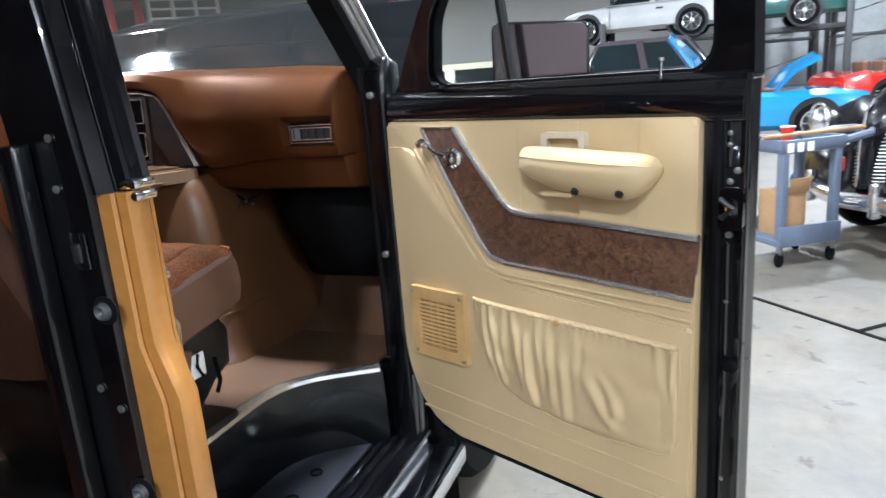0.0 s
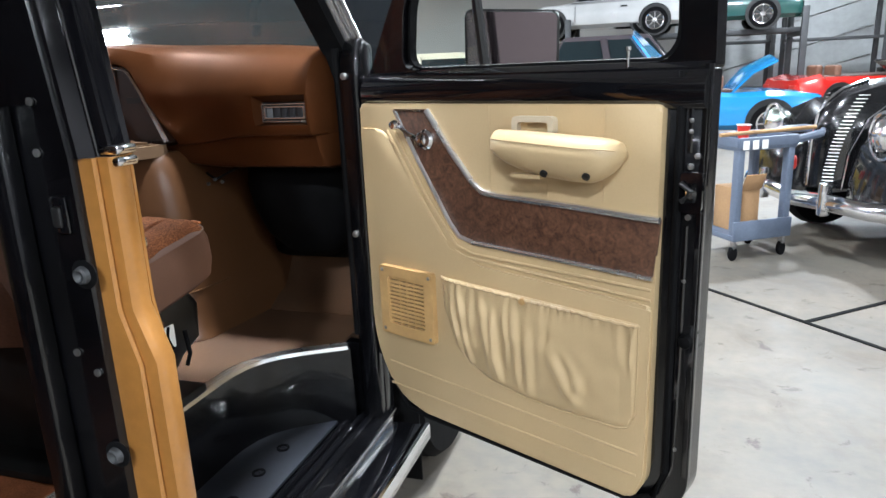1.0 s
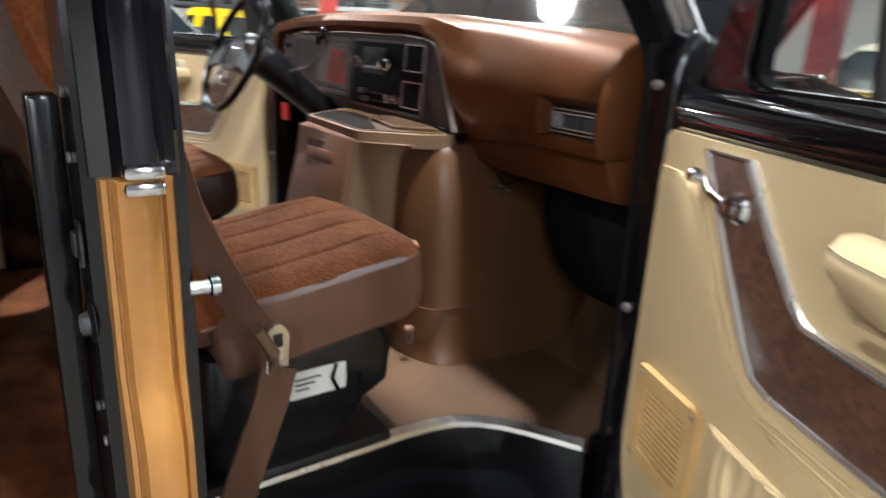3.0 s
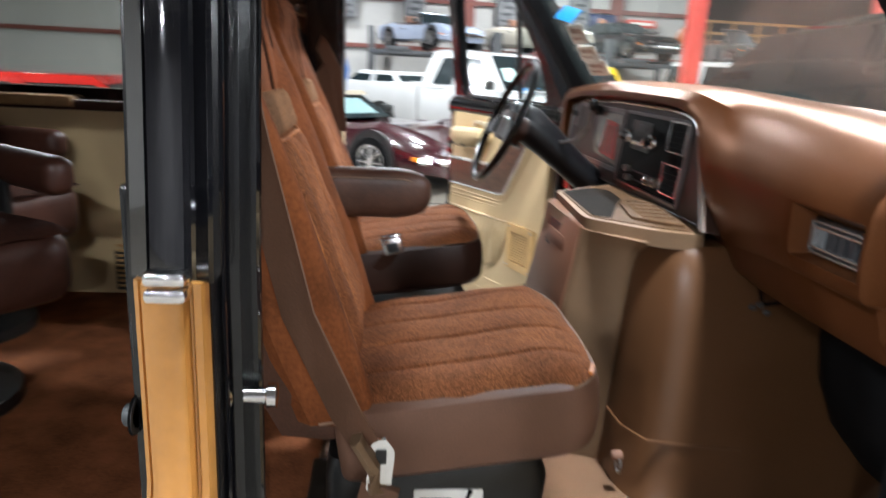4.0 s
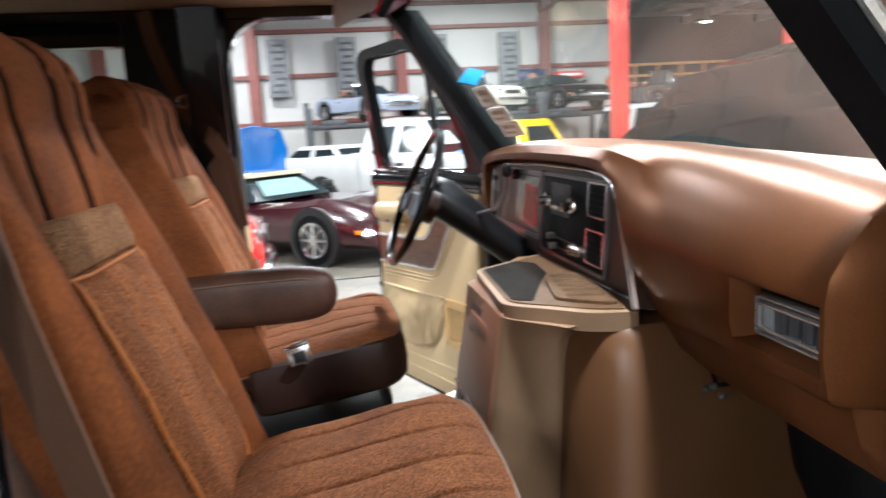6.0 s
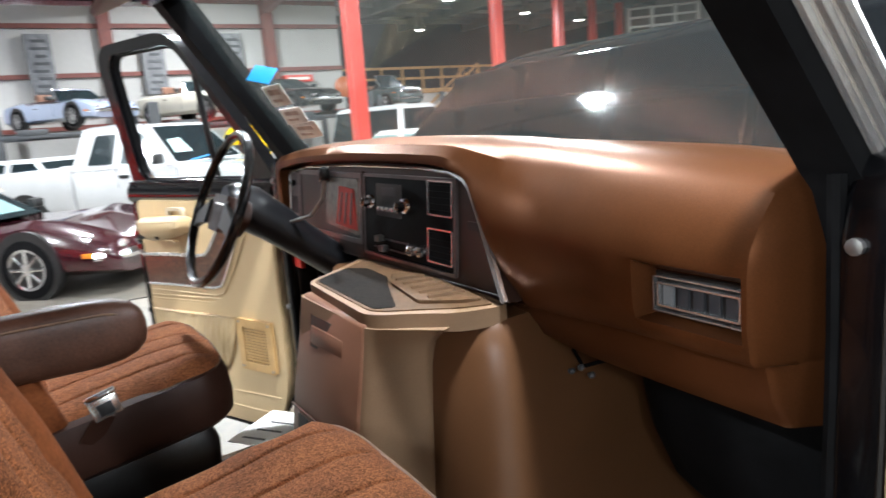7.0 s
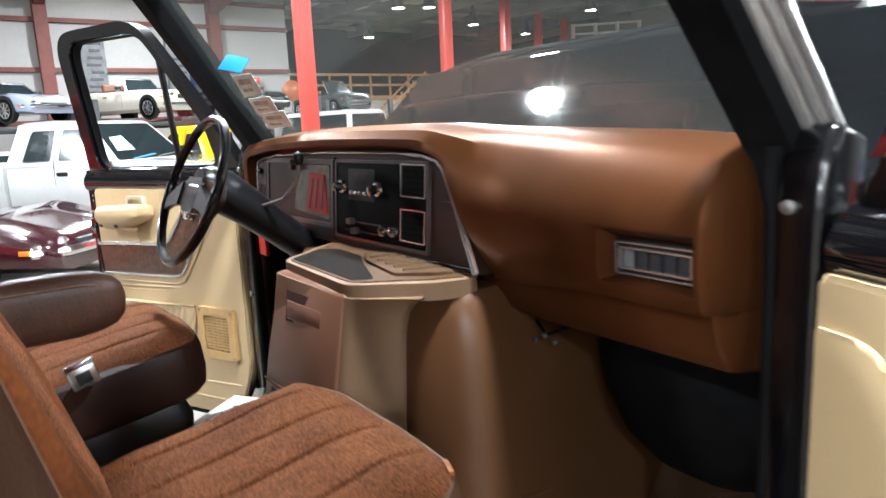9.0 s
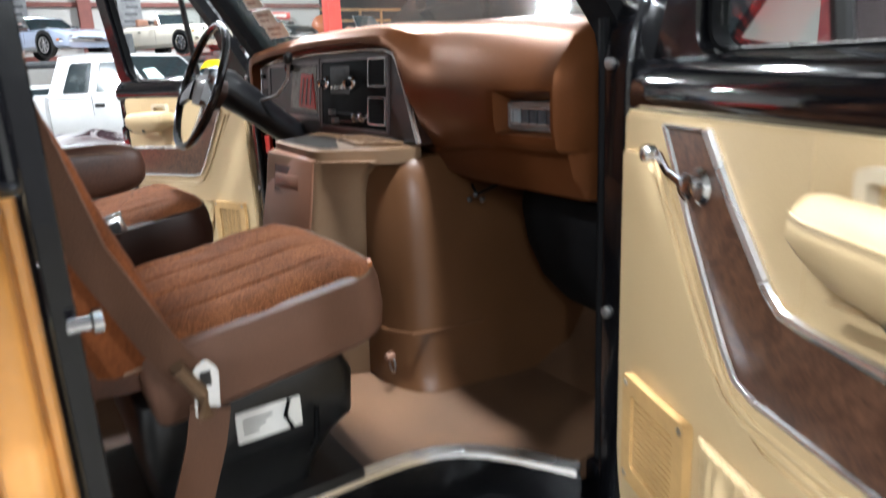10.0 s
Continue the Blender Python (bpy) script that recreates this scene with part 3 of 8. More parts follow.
for sg in (1, -1):
    side = "step_well"
    bm = box(0.60, 0.96, -0.16, 0.84, 0.40, 0.42, 0.004)
    box(0.60, 0.62, -0.16, 0.80, 0.42, FLOOR - 0.05, 0.006, bm=bm)
    box(0.62, 0.95, 0.79, 0.84, 0.42, 0.643, 0.01, bm=bm)
    well = part(side, mirrored(bm, sg), BLACK_SEAM, van, "glossy black painted step well below the door")
    mat_bm = box(0.64, 0.83, -0.14, 0.77, 0.4205, 0.432, 0.004)
    part("step_mat", mirrored(mat_bm, sg), material("blue_black_mat", (0.02, 0.023, 0.032), 0.55, vary=0.2, scale=20), well, "ribbed blue-black step mat")
    for k in range(5):
        part("mat_letter", mirrored(lathe([(0.018, 0), (0.018, 0.004), (0.012, 0.004), (0.012, 0.001)], (0.75, 0.05 + 0.12 * k, 0.431), (0, 0, 1), 10), sg), RUBBER, well)
    for k in range(3):
        part("sill_rib", mirrored(tube([(0.85 + k * 0.03, -0.14, 0.424), (0.85 + k * 0.03, 0.78, 0.424)], 0.008, 6), sg), BLACK, well)
    bend = [(0.632, -0.14), (0.632, 0.20), (0.632, 0.44), (0.637, 0.50), (0.651, 0.555), (0.677, 0.60), (0.712, 0.637), (0.76, 0.672), (0.82, 0.708), (0.868, 0.736)]
    riser = loft([[(x + 0.010, y - 0.006, 0.42), (x + 0.004, y - 0.002, FLOOR + 0.001), (x - 0.012, y + 0.008, FLOOR + 0.001), (x - 0.012, y + 0.008, 0.42)] for x, y in bend])
    part("sill_riser", mirrored(riser, sg), BLACK_SEAM, well, "glossy black wall of the step well")
    sill = [(x - 0.006, y + 0.002, FLOOR + 0.005) for x, y in bend]
    bm = loft([[p + nv * k + Vector((0, 0, zz)) for k, zz in ((-0.018, -0.003), (-0.018, 0.004), (0.014, 0.004), (0.017, -0.006))] for p, nv in [(Vector(sill[i]), Vector(((Vector(sill[min(i + 1, 9)]) - Vector(sill[max(i - 1, 0)])).y, -(Vector(sill[min(i + 1, 9)]) - Vector(sill[max(i - 1, 0)])).x, 0)).normalized()) for i in range(10)]])
    part("sill_plate", mirrored(bm, sg), BRIGHT, well, "brushed aluminium sill plate")
    for k in range(3):
        part("sill_ridge", mirrored(tube([(p[0] - 0.01 + 0.01 * k, p[1], p[2] + 0.005) for p in sill[:6]], 0.0018, 6), sg), CHROME, well)
    board = part("running_board", mirrored(box(0.955, 1.06, -1.4, 0.80, 0.365, 0.40, 0.012), sg), BLACK, van, "black running board with a chrome edge")
    part("edge_trim", mirrored(box(1.055, 1.08, -1.41, 0.805, 0.35, 0.405, 0.009), sg), CHROME, board)
    part("inner_trim", mirrored(box(0.912, 0.962, -1.4, 0.80, 0.395, 0.412, 0.004), sg), BRIGHT, board, "bright ribbed kick plate")
    for k in range(3):
        part("trim_rib", mirrored(tube([(0.922 + 0.015 * k, -1.39, 0.413), (0.922 + 0.015 * k, 0.79, 0.413)], 0.003, 6), sg), CHROME, board)
    # front wheel
    wheel = part("wheel", mirrored(lathe([(0.2, -0.1), (0.34, -0.1), (0.365, -0.07), (0.37, 0), (0.365, 0.07), (0.34, 0.1), (0.2, 0.1)], (0.885, 1.34, 0.37), (1, 0, 0), 40), sg), RUBBER, van)
    part("rim", mirrored(lathe([(0.02, 0.08), (0.06, 0.085), (0.1, 0.05), (0.18, 0.05), (0.2, 0.09), (0.2, 0.05), (0.02, 0.03)], (0.885, 1.34, 0.37), (1, 0, 0), 30), sg), CHROME, wheel)
    # front wing and wheel arch liner
    wing = [(0.86, 0.62), (0.86, 0.7), (0.88, 1.2), (0.93, 1.42), (1.15, 1.42), (1.9, 1.3), (2.15, 1.1), (2.15, 0.55), (2.02, 0.5), (1.98, 0.62), (1.82, 0.8), (1.6, 0.84), (1.2, 0.80), (1.0, 0.76), (0.93, 0.62)]
    part("front_wing", mirrored(prism(wing, YZ, 0.9, 0.975, 0.012), sg), BLACK, van)
    part("inner_wing", mirrored(box(0.868, 0.9, 1.06, 1.4, 0.42, 1.3, 0.006), sg), RUBBER, van)
    part("mud_flap", mirrored(box(0.80, 0.99, 0.945, 0.955, 0.10, 0.50, 0.004), sg), RUBBER, van, "black rubber mud flap")
    # hinge pillar
    hp = prism([(0.762, 0.40), (0.762, 1.40), (0.772, 1.45), (0.80, 1.50), (0.87, 1.48), (0.87, 0.40)], YZ, 0.882, 0.945)
    bmesh.ops.bevel(hp, geom=hp.edges[:], offset=0.014, segments=3, profile=0.5, affect="EDGES")
    box(0.872, 0.91, 0.79, 0.88, 0.36, 1.46, 0.012, 2, bm=hp)
    pil = part("hinge_pillar", mirrored(hp, sg), BLACK_SEAM, van)
    part("weatherstrip", mirrored(tube([(0.882, 0.772, 0.68), (0.882, 0.772, 1.3), (0.876, 0.776, 1.47)], 0.010, 8), sg), RUBBER, pil)
    part("kick_panel", mirrored(box(0.835, 0.865, 0.885, 1.3, 0.66, 1.2, 0.01), sg), BROWN_VINYL, pil, "brown kick panel")
    for zz in (0.98, 1.40):
        part("hinge_bolt", mirrored(lathe([(0.002, 0), (0.009, 0), (0.009, 0.008), (0.004, 0.01)], (0.905, 0.763, zz), (0, -1, 0), 10), sg), STEEL, pil)
    for zz in (0.62, 0.78, 1.1):
        part("hinge", mirrored(box(0.935, 0.958, 0.775, 0.83, zz, zz + 0.07, 0.006), sg), BLACK, pil)
    # A pillar and drip rail
    base, top = Vector((0.865, 0.83, 1.47)), Vector((0.775, 0.50, 1.925))
    sec = [(-0.035, -0.045), (0.03, -0.05), (0.042, 0.0), (0.03, 0.045), (-0.03, 0.05)]
    ap = loft([[p + Vector((a, b, 0)) for a, b in sec] for p in (base + Vector((0.062, -0.012, -0.28)), base + Vector((0.05, -0.008, -0.12)), base + Vector((0.015, 0, -0.02)), base, base.lerp(top, 0.5) + Vector((0.008, 0.008, 0)), top)])
    apil = part("windscreen_pillar", mirrored(ap, sg), RUBBER, van)
    for k in range(3):
        off = Vector((0.040 + 0.0135 * k, -0.014 + 0.009 * k, 0.0))
        part("drip_rail", mirrored(tube([base + off, base.lerp(top, 0.5) + off + Vector((0.008, 0.008, 0)), top + off], 0.008, 8), sg), BRIGHT, apil, "ribbed bright drip rail") if sg > 0 else part("drip_rail", mirrored(tube([base + off, base.lerp(top, 0.5) + off + Vector((0.008, 0.008, 0)), top + off], 0.0075, 8), sg), BLACK_SEAM, apil)
    # header over the door
    hd = loft([[(0.79, y, 1.925), (0.86, y, 1.925), (0.89, y, 1.96), (0.86, y, 2.02), (0.79, y, 2.0)] for y in (0.52, 0.2, -0.3, -1.6, -3.3)])
    part("door_header", mirrored(hd, sg), BLACK, van)
    # B pillar: jamb box behind, painted skin in front
    lean = lambda z: 0.0 if z < 1.31 else (z - 1.31) * 0.11
    bump = lambda z: 0.028 if z < 1.0 else (0.028 * (1.085 - z) / 0.085 if z < 1.085 else 0.0)
    zs = [0.40, 0.75, 1.0, 1.03, 1.06, 1.085, 1.2, 1.31]
    zu = [1.31, 1.5, 1.75, 1.95]
    jamb = loft([[(0.80 - lean(z), -0.155, z), (0.915 - lean(z), -0.155, z), (0.935 - lean(z), -0.068, z), (0.895 - lean(z), -0.066, z), (0.895 - lean(z), -0.048, z), (0.862 - lean(z), -0.048, z), (0.862 - lean(z), -0.036, z), (0.80 - lean(z), -0.05, z)] for z in (0.4, 1.31, 1.6, 1.95)])
    bp = part("door_pillar", mirrored(jamb, sg), BLACK_SEAM, van, "black painted door pillar")

    def skin(zlist, grow):
        rows = []
        for z in zlist:
            o = 0.944 - lean(z) + grow
            b = bump(z)
            L_ = lean(z)
            rows.append([(0.90 - L_, -0.150, z), (o - 0.018 + b * 0.6, -0.148, z), (o - 0.012 + b * 0.6, -0.138, z), (o - 0.006 + b * 0.6, -0.129, z), (o - 0.010 + b * 0.6, -0.126, z), (o - 0.006 + b * 0.8, -0.1225, z), (o + 0.012 + b, -0.120, z), (o + 0.0145 + b, -0.105, z), (o + 0.012 + b, -0.088, z), (o - 0.002 + b * 0.8, -0.0845, z), (o - 0.004 + b * 0.6, -0.081, z), (o + 0.003 + b * 0.5, -0.067, z), (o + b * 0.4, -0.063, z), (0.90 - L_, -0.063, z)])
        return loft(rows)
    gold = []
    for z in zs:
        o, b = 0.946 - lean(z), bump(z)
        gold.append([(0.90, -0.142, z), (o - 0.004 + b * 0.8, -0.141, z), (o - 0.001 + b * 0.8, -0.136, z), (o - 0.004 + b * 0.8, -0.1345, z), (o - 0.004 + b * 0.8, -0.1315, z), (o + 0.012 + b, -0.129, z), (o + 0.0165 + b, -0.122, z), (o + 0.0165 + b, -0.096, z), (o + 0.013 + b, -0.090, z), (o + 0.001 + b * 0.8, -0.086, z), (o + 0.001 + b * 0.6, -0.084, z), (o + 0.006 + b * 0.5, -0.081, z), (o + 0.005 + b * 0.5, -0.074, z), (o - 0.004 + b * 0.4, -0.070, z), (0.90, -0.070, z)])
    part("lower_skin", mirrored(loft(gold), sg), GOLD, bp, "gold painted lower door pillar")
    part("upper_skin", mirrored(skin(zu, 0.0), sg), BLACK, bp)
    for k in range(2):
        part("chrome_clip", mirrored(box(0.935, 0.972, -0.124, -0.083, 1.295 + 0.017 * k, 1.309 + 0.017 * k, 0.005), sg), CHROME, bp, "chrome belt moulding end")
    for sx, sy, sr in ((0.905, -0.0635, 0.0035), (0.845, -0.0385, 0.005), (0.822, -0.0435, 0.004)):
        part("jamb_seam", mirrored(tube([(sx - lean(z), sy, z) for z in (0.5, 1.31, 1.6, 1.95)], sr, 8), sg), BLACK, bp)
    part("rear_rail", mirrored(box(0.80, 0.835, -0.19, -0.157, 0.45, 1.385, 0.006), sg), BLACK_SEAM, bp, "black edge rail")
    for bx, bz in ((0.912, 1.146), (0.912, 0.855)):
        part("buffer_bolt", mirrored(lathe([(0.002, 0.008), (0.009, 0.014), (0.012, 0.012), (0.014, 0.004), (0.02, 0.003), (0.021, 0)], (bx, -0.157, bz), (0, -1, 0), 16), sg), GREY_STEEL, bp, "steel buffer bolt with washer")
        part("bolt_washer", mirrored(lathe([(0.014, 0.0), (0.0215, 0.001), (0.0222, 0.003), (0.015, 0.005)], (bx, -0.157, bz), (0, -1, 0), 18), sg), RUBBER, bp)
    part("latch_plate", mirrored(box(0.872, 0.902, -0.162, -0.155, 1.205, 1.26, 0.004), sg), BLACK, bp)
    part("latch_hole", mirrored(box(0.878, 0.894, -0.167, -0.16, 1.215, 1.245, 0.004), sg), PLASTIC_BLACK, bp)
    for bx, bz in ((0.865, 1.32), (0.868, 1.02), (0.87, 1.39), (0.9, 0.99)):
        part("screw", mirrored(lathe([(0.001, 0.004), (0.006, 0.003), (0.006, 0)], (bx, -0.156, bz), (0, -1, 0), 10), sg), STEEL, bp)
    st = lathe([(0.02, 0), (0.02, 0.006), (0.013, 0.012), (0.0095, 0.014), (0.0095, 0.048), (0.014, 0.05), (0.014, 0.06), (0.002, 0.061)], (0.884, -0.072, 1.156), (0, 1, 0), 18)
    part("striker", mirrored(st, sg), CHROME, bp, "chrome door striker bolt")

# rounded upper corners of the door openings
for sg in (1, -1):
    for ya, yb, k in ((-0.03, 0.10, 1), ):
        arc = [(ya, 1.955), (ya, 1.80)] + [(ya + 0.13 * (1 - math.cos(a * math.pi / 12)), 1.80 + 0.125 * math.sin(a * math.pi / 12)) for a in range(1, 7)] + [(yb + 0.02, 1.955)]
        part("opening_corner", mirrored(prism(arc, YZ, 0.80, 0.865), sg), BLACK, van)
# roof, rear walls and windscreen
roof = loft([[(-0.86, y, 2.0), (-0.8, y, 2.03), (0, y, 2.06), (0.8, y, 2.03), (0.86, y, 2.0), (0.8, y, 1.985), (0, y, 2.01), (-0.8, y, 1.985)] for y in (0.45, 0.0, -1.6, -3.4)])
van_roof = part("roof", roof, BLACK, van)
part("headliner", box(-0.8, 0.8, -3.3, 0.42, 1.955, 1.98, 0.006), HEADLINER, van_roof, "tan headliner")
part("windscreen_header", loft([[(x, 0.40, 1.93), (x, 0.50, 1.91), (x, 0.53, 1.95), (x, 0.42, 2.03)] for x in (-0.82, 0, 0.82)]), BLACK, van_roof)
for xx in (-0.42, 0.42):
    part("sun_visor", moved(box(-0.3, 0.3, -0.08, 0.08, -0.012, 0.012, 0.01), pose(xx, 0.36, 1.915, 25, 0, 0)), BROWN_VINYL, van_roof, "brown padded sun visor")
wl, wh = [], []
for k in range(13):
    u = -1 + k / 6
    wl.append((0.845 * u, 1.06 - 0.22 * u * u, 1.455))
    wh.append((0.765 * u, 0.60 - 0.10 * u * u, 1.93))
bm = bmesh.new()
a = [bm.verts.new(p) for p in wl]
b = [bm.verts.new(p) for p in wh]
for k in range(12):
    bm.faces.new((a[k], a[k + 1], b[k + 1], b[k]))
ws = part("windscreen", bm, HAZY_GLASS, van)
ws.visible_shadow = False
part("glass_seal", tube(wl, 0.014, 8), RUBBER, ws)
# cowl and raised bonnet
part("cowl", loft([[(x, 0.86, 1.40), (x, 1.08, 1.435), (x, 1.22, 1.42), (x, 1.22, 1.3), (x, 0.86, 1.3)] for x in (-0.9, 0.9)]), BLACK, van)
bon = []
for k in range(11):
    u = -1 + k / 5
    crown = 0.02 * (1 - u * u)
    e = 0.83
    tipy = 1.53 - 0.10 * max(0, abs(u) - 0.7) / 0.3
    row = [(e * u, 1.15, 1.42 + crown), (e * u, 1.30, 1.55 + crown * 1.4), (e * u, 1.43, 1.663 + crown), (e * u, 1.437, 1.684 + crown * 0.8), (e * u, 1.45, 1.694 + crown * 0.8), (e * u, tipy, 1.745 - (1.53 - tipy) * 0.8), (e * u, tipy + 0.015, 1.725 - (1.53 - tipy) * 0.8), (e * u, 1.17, 1.395)]
    bon.append(row)
bonnet = part("bonnet", loft(bon), BONNET_BLACK, van, "raised glossy black bonnet")
part("engine_bay", box(-0.6, 0.6, 1.4, 2.1, 0.9, 1.1, 0.03), RUBBER, van)
part("grille", box(-0.9, 0.9, 2.08, 2.16, 0.6, 1.15, 0.02), CHROME, van)
# driver side rear wall with windows; passenger side rear
for (y0, y1, wy0, wy1) in ((-1.45, -0.155, -1.32, -0.30), (-3.35, -1.45, -3.0, -1.7)):
    outl = [(y0, 0.45), (y1, 0.45), (y1, 1.97), (y0, 1.97)]
    part("side_wall", ring_prism(rounded(outl, 0.001, 6), rounded([(wy0, 1.40), (wy1, 1.40), (wy1, 1.87), (wy0, 1.87)], 0.09, 6), YZ, -0.96, -0.90), BLACK, van)
    w = part("side_window", prism(rounded([(wy0 - 0.01, 1.39), (wy1 + 0.01, 1.39), (wy1 + 0.01, 1.88), (wy0 - 0.01, 1.88)], 0.09, 6), YZ, -0.935, -0.929), GLASS_TINT, van)
    w.visible_shadow = False
    pan = part("wall_panel", box(-0.90, -0.87, y0 + 0.02, y1 - 0.02, FLOOR + 0.01, 1.33, 0.012), CREAM, van, "cream vinyl wall panel")
    part("panel_trim", box(-0.875, -0.86, y0 + 0.02, y1 - 0.02, 1.325, 1.36, 0.006), DARK_VINYL, pan)
    gy0, gy1 = (y0 + 0.6, y1 - 0.20)
    part("lower_grille", box(-0.872, -0.855, gy0, gy1, FLOOR + 0.03, 0.83, 0.006), PLASTIC_BLACK, pan, "black louvred heater grille")
    for k in range(9):
        part("louvre", box(-0.858, -0.848, gy0 + 0.01, gy1 - 0.01, FLOOR + 0.045 + k * 0.019, FLOOR + 0.053 + k * 0.019, 0.002), CREAM_HARD, pan)
    part("wall_pocket", box(-0.872, -0.864, y1 - 0.40, y1 - 0.29, 1.21, 1.27, 0.004), PLASTIC_BLACK, pan, "small black recessed ashtray")
part("window_ledge", box(-0.905, -0.85, -1.44, -0.95, 1.335, 1.372, 0.006), TIMBER, van, "pine strip below the rear side window")
# Unseen wall, drawn across the side door opening to block light from the rear.
part("side_wall", box(0.88, 0.95, -3.35, -0.72, 0.45, 1.97, 0.02), BLACK, van)
part("rear_wall", box(-0.93, 0.93, -3.4, -3.34, 0.45, 1.97, 0.02), DARK_VINYL, van)
part("pillar_padding", box(-0.90, -0.81, -0.34, -0.03, 1.33, 1.95, 0.02), PLASTIC_BLACK, van)
part("pillar_padding", box(-0.90, -0.83, -0.34, -0.03, 0.66, 1.31, 0.02), CREAM, van)

# ---------------------------------------------------------------- front doors
DO, DS, DN = Vector((0.952, 0.762, 0)), Vector((0.927, -0.376, 0)), Vector((-0.376, -0.927, 0))
DS.normalize()
DN.normalize()


def build_door(sg):
    def F(s, z, n):
        s -= 0.022 * min(1.0, max(0.0, (s - 0.76) / 0.05))
        v = DO + DS * s + DN * (n + max(0.0, z - 1.40) * 0.135)
        return Vector((sg * v.x, v.y, z))
    shell_out = rounded([(-0.015, 1.395), (-0.015, 0.66), (0.075, 0.47), (0.86, 0.455), (0.905, 0.52), (0.905, 1.395)], [0.01, 0.2, 0.06, 0.06, 0.05, 0.01])
    shell = prism(shell_out, F, -0.068, -0.012, 0.012)
    door = part("front_door", shell, BLACK_SEAM, van, "open black front door with a cream vinyl inner panel")
    # window frame
    outer = rounded([(-0.005, 1.39), (0.10, 1.55), (0.40, 1.93), (0.915, 1.925), (0.905, 1.39)], [0.01, 0.05, 0.09, 0.11, 0.01], 6)
    inner = rounded([(0.115, 1.405), (0.15, 1.56), (0.395, 1.885), (0.852, 1.89), (0.842, 1.405)], [0.05, 0.03, 0.07, 0.09, 0.06], 6)
    part("window_frame", ring_prism(outer, inner, F, -0.08, -0.03), BLACK_SEAM, door)
    part("inner_seal", ring_prism([(a * 0.985 + 0.008, 1.64 + (b - 1.64) * 0.985) for a, b in inner], [(a * 0.965 + 0.018, 1.64 + (b - 1.64) * 0.965) for a, b in inner], F, -0.07, -0.045), RUBBER, door)
    part("vent_post", tube([F(0.352, 1.40, -0.06), F(0.336, 1.82, -0.06)], 0.012, 8), PLASTIC_BLACK, door)
    part("belt_seal", tube([F(0.14, 1.411, -0.05), F(0.84, 1.411, -0.05)], 0.004, 6), BRIGHT, door, "bright belt moulding")
    q = part("quarter_glass", prism([(0.13, 1.41), (0.345, 1.41), (0.335, 1.79), (0.165, 1.57)], F, -0.062, -0.058), GLASS, door)
    q.visible_shadow = False
    part("lock_button", lathe([(0.003, 0), (0.003, 0.03), (0.006, 0.032), (0.006, 0.038), (0.001, 0.039)], F(0.72, 1.398, -0.02), (0, 0, 1), 10), CHROME, door)
    belt_prof = [(1.322, -0.045), (1.322, -0.004), (1.334, 0.004), (1.352, 0.007), (1.372, 0.003), (1.390, -0.009), (1.402, -0.024), (1.409, -0.040), (1.409, -0.06)]
    part("belt_panel", loft([[F(s_, z_, n_) for z_, n_ in belt_prof] for s_ in (0.0, 0.1, 0.3, 0.5, 0.7, 0.85, 0.9)]), BLACK, door)
    # cream panel
    pout = rounded([(0.0, 1.33), (0.0, 0.675), (0.09, 0.505), (0.785, 0.48), (0.825, 0.53), (0.828, 1.33)], [0.012, 0.13, 0.09, 0.05, 0.05, 0.015])
    panel = part("inner_panel", prism(pout, F, -0.02, 0.012, 0.008, 3), CREAM, door, "cream grained vinyl door panel")
    # raised lower field following the trim
    low = rounded([(0.004, 1.268), (0.085, 1.268), (0.30, 0.955), (0.823, 0.934), (0.819, 0.535), (0.782, 0.486), (0.094, 0.511), (0.005, 0.677)], [0.004, 0.03, 0.08, 0.01, 0.04, 0.04, 0.08, 0.12])
    part("lower_field", prism(low, F, 0.008, 0.0175, 0.0085, 4), CREAM, door)
    for d in (0.0, 0.022):
        part("pressed_ridge", tube([F(0.095 + d, 1.265, 0.0135), F(0.20 + d, 1.10, 0.0145), F(0.285 + d, 0.985 + d * 0.4, 0.0145), F(0.335 + d, 0.968 + d * 0.5, 0.0145), F(0.82, 0.945 + d, 0.0125)], 0.0035, 6), CREAM, door)
    for z0, z1 in ((0.63, 0.595), (0.565, 0.545)):
        part("pressed_ridge", tube([F(0.06, z0, 0.0165), F(0.4, (z0 + z1) / 2, 0.0165), F(0.80, z1, 0.0165)], 0.0035, 6), CREAM, door)
    for s0 in (0.41, 0.56, 0.69):
        part("stitched_seam", tube([F(s0, 1.326, 0.0113), F(s0, 1.135, 0.0113)], 0.002, 5), CREAM, door)
    # wood trim with chrome edges
    up = [(0.232, 1.315), (0.30, 1.225), (0.365, 1.15), (0.39, 1.132), (0.43, 1.127), (0.60, 1.122), (0.833, 1.112)]
    dn = [(0.823, 0.992), (0.60, 1.0), (0.36, 1.008), (0.318, 1.018), (0.29, 1.05), (0.20, 1.19), (0.127, 1.315)]
    part("wood_trim", prism(up + dn, F, 0.005, 0.015, 0.002), WOOD, door, "burl wood-grain trim with chrome edges")
    part("chrome_edge", tube([F(s, z, 0.017) for s, z in up], 0.0075, 8, flat=1.0), BRIGHT, door)
    part("chrome_edge", tube([F(s, z, 0.016) for s, z in dn], 0.0055, 8), BRIGHT, door)
    part("chrome_edge", tube([F(0.127, 1.315, 0.016), F(0.232, 1.315, 0.016)], 0.004, 8), CHROME, door)
    # armrest: broad padded top, sides drawn in below
    rings = []
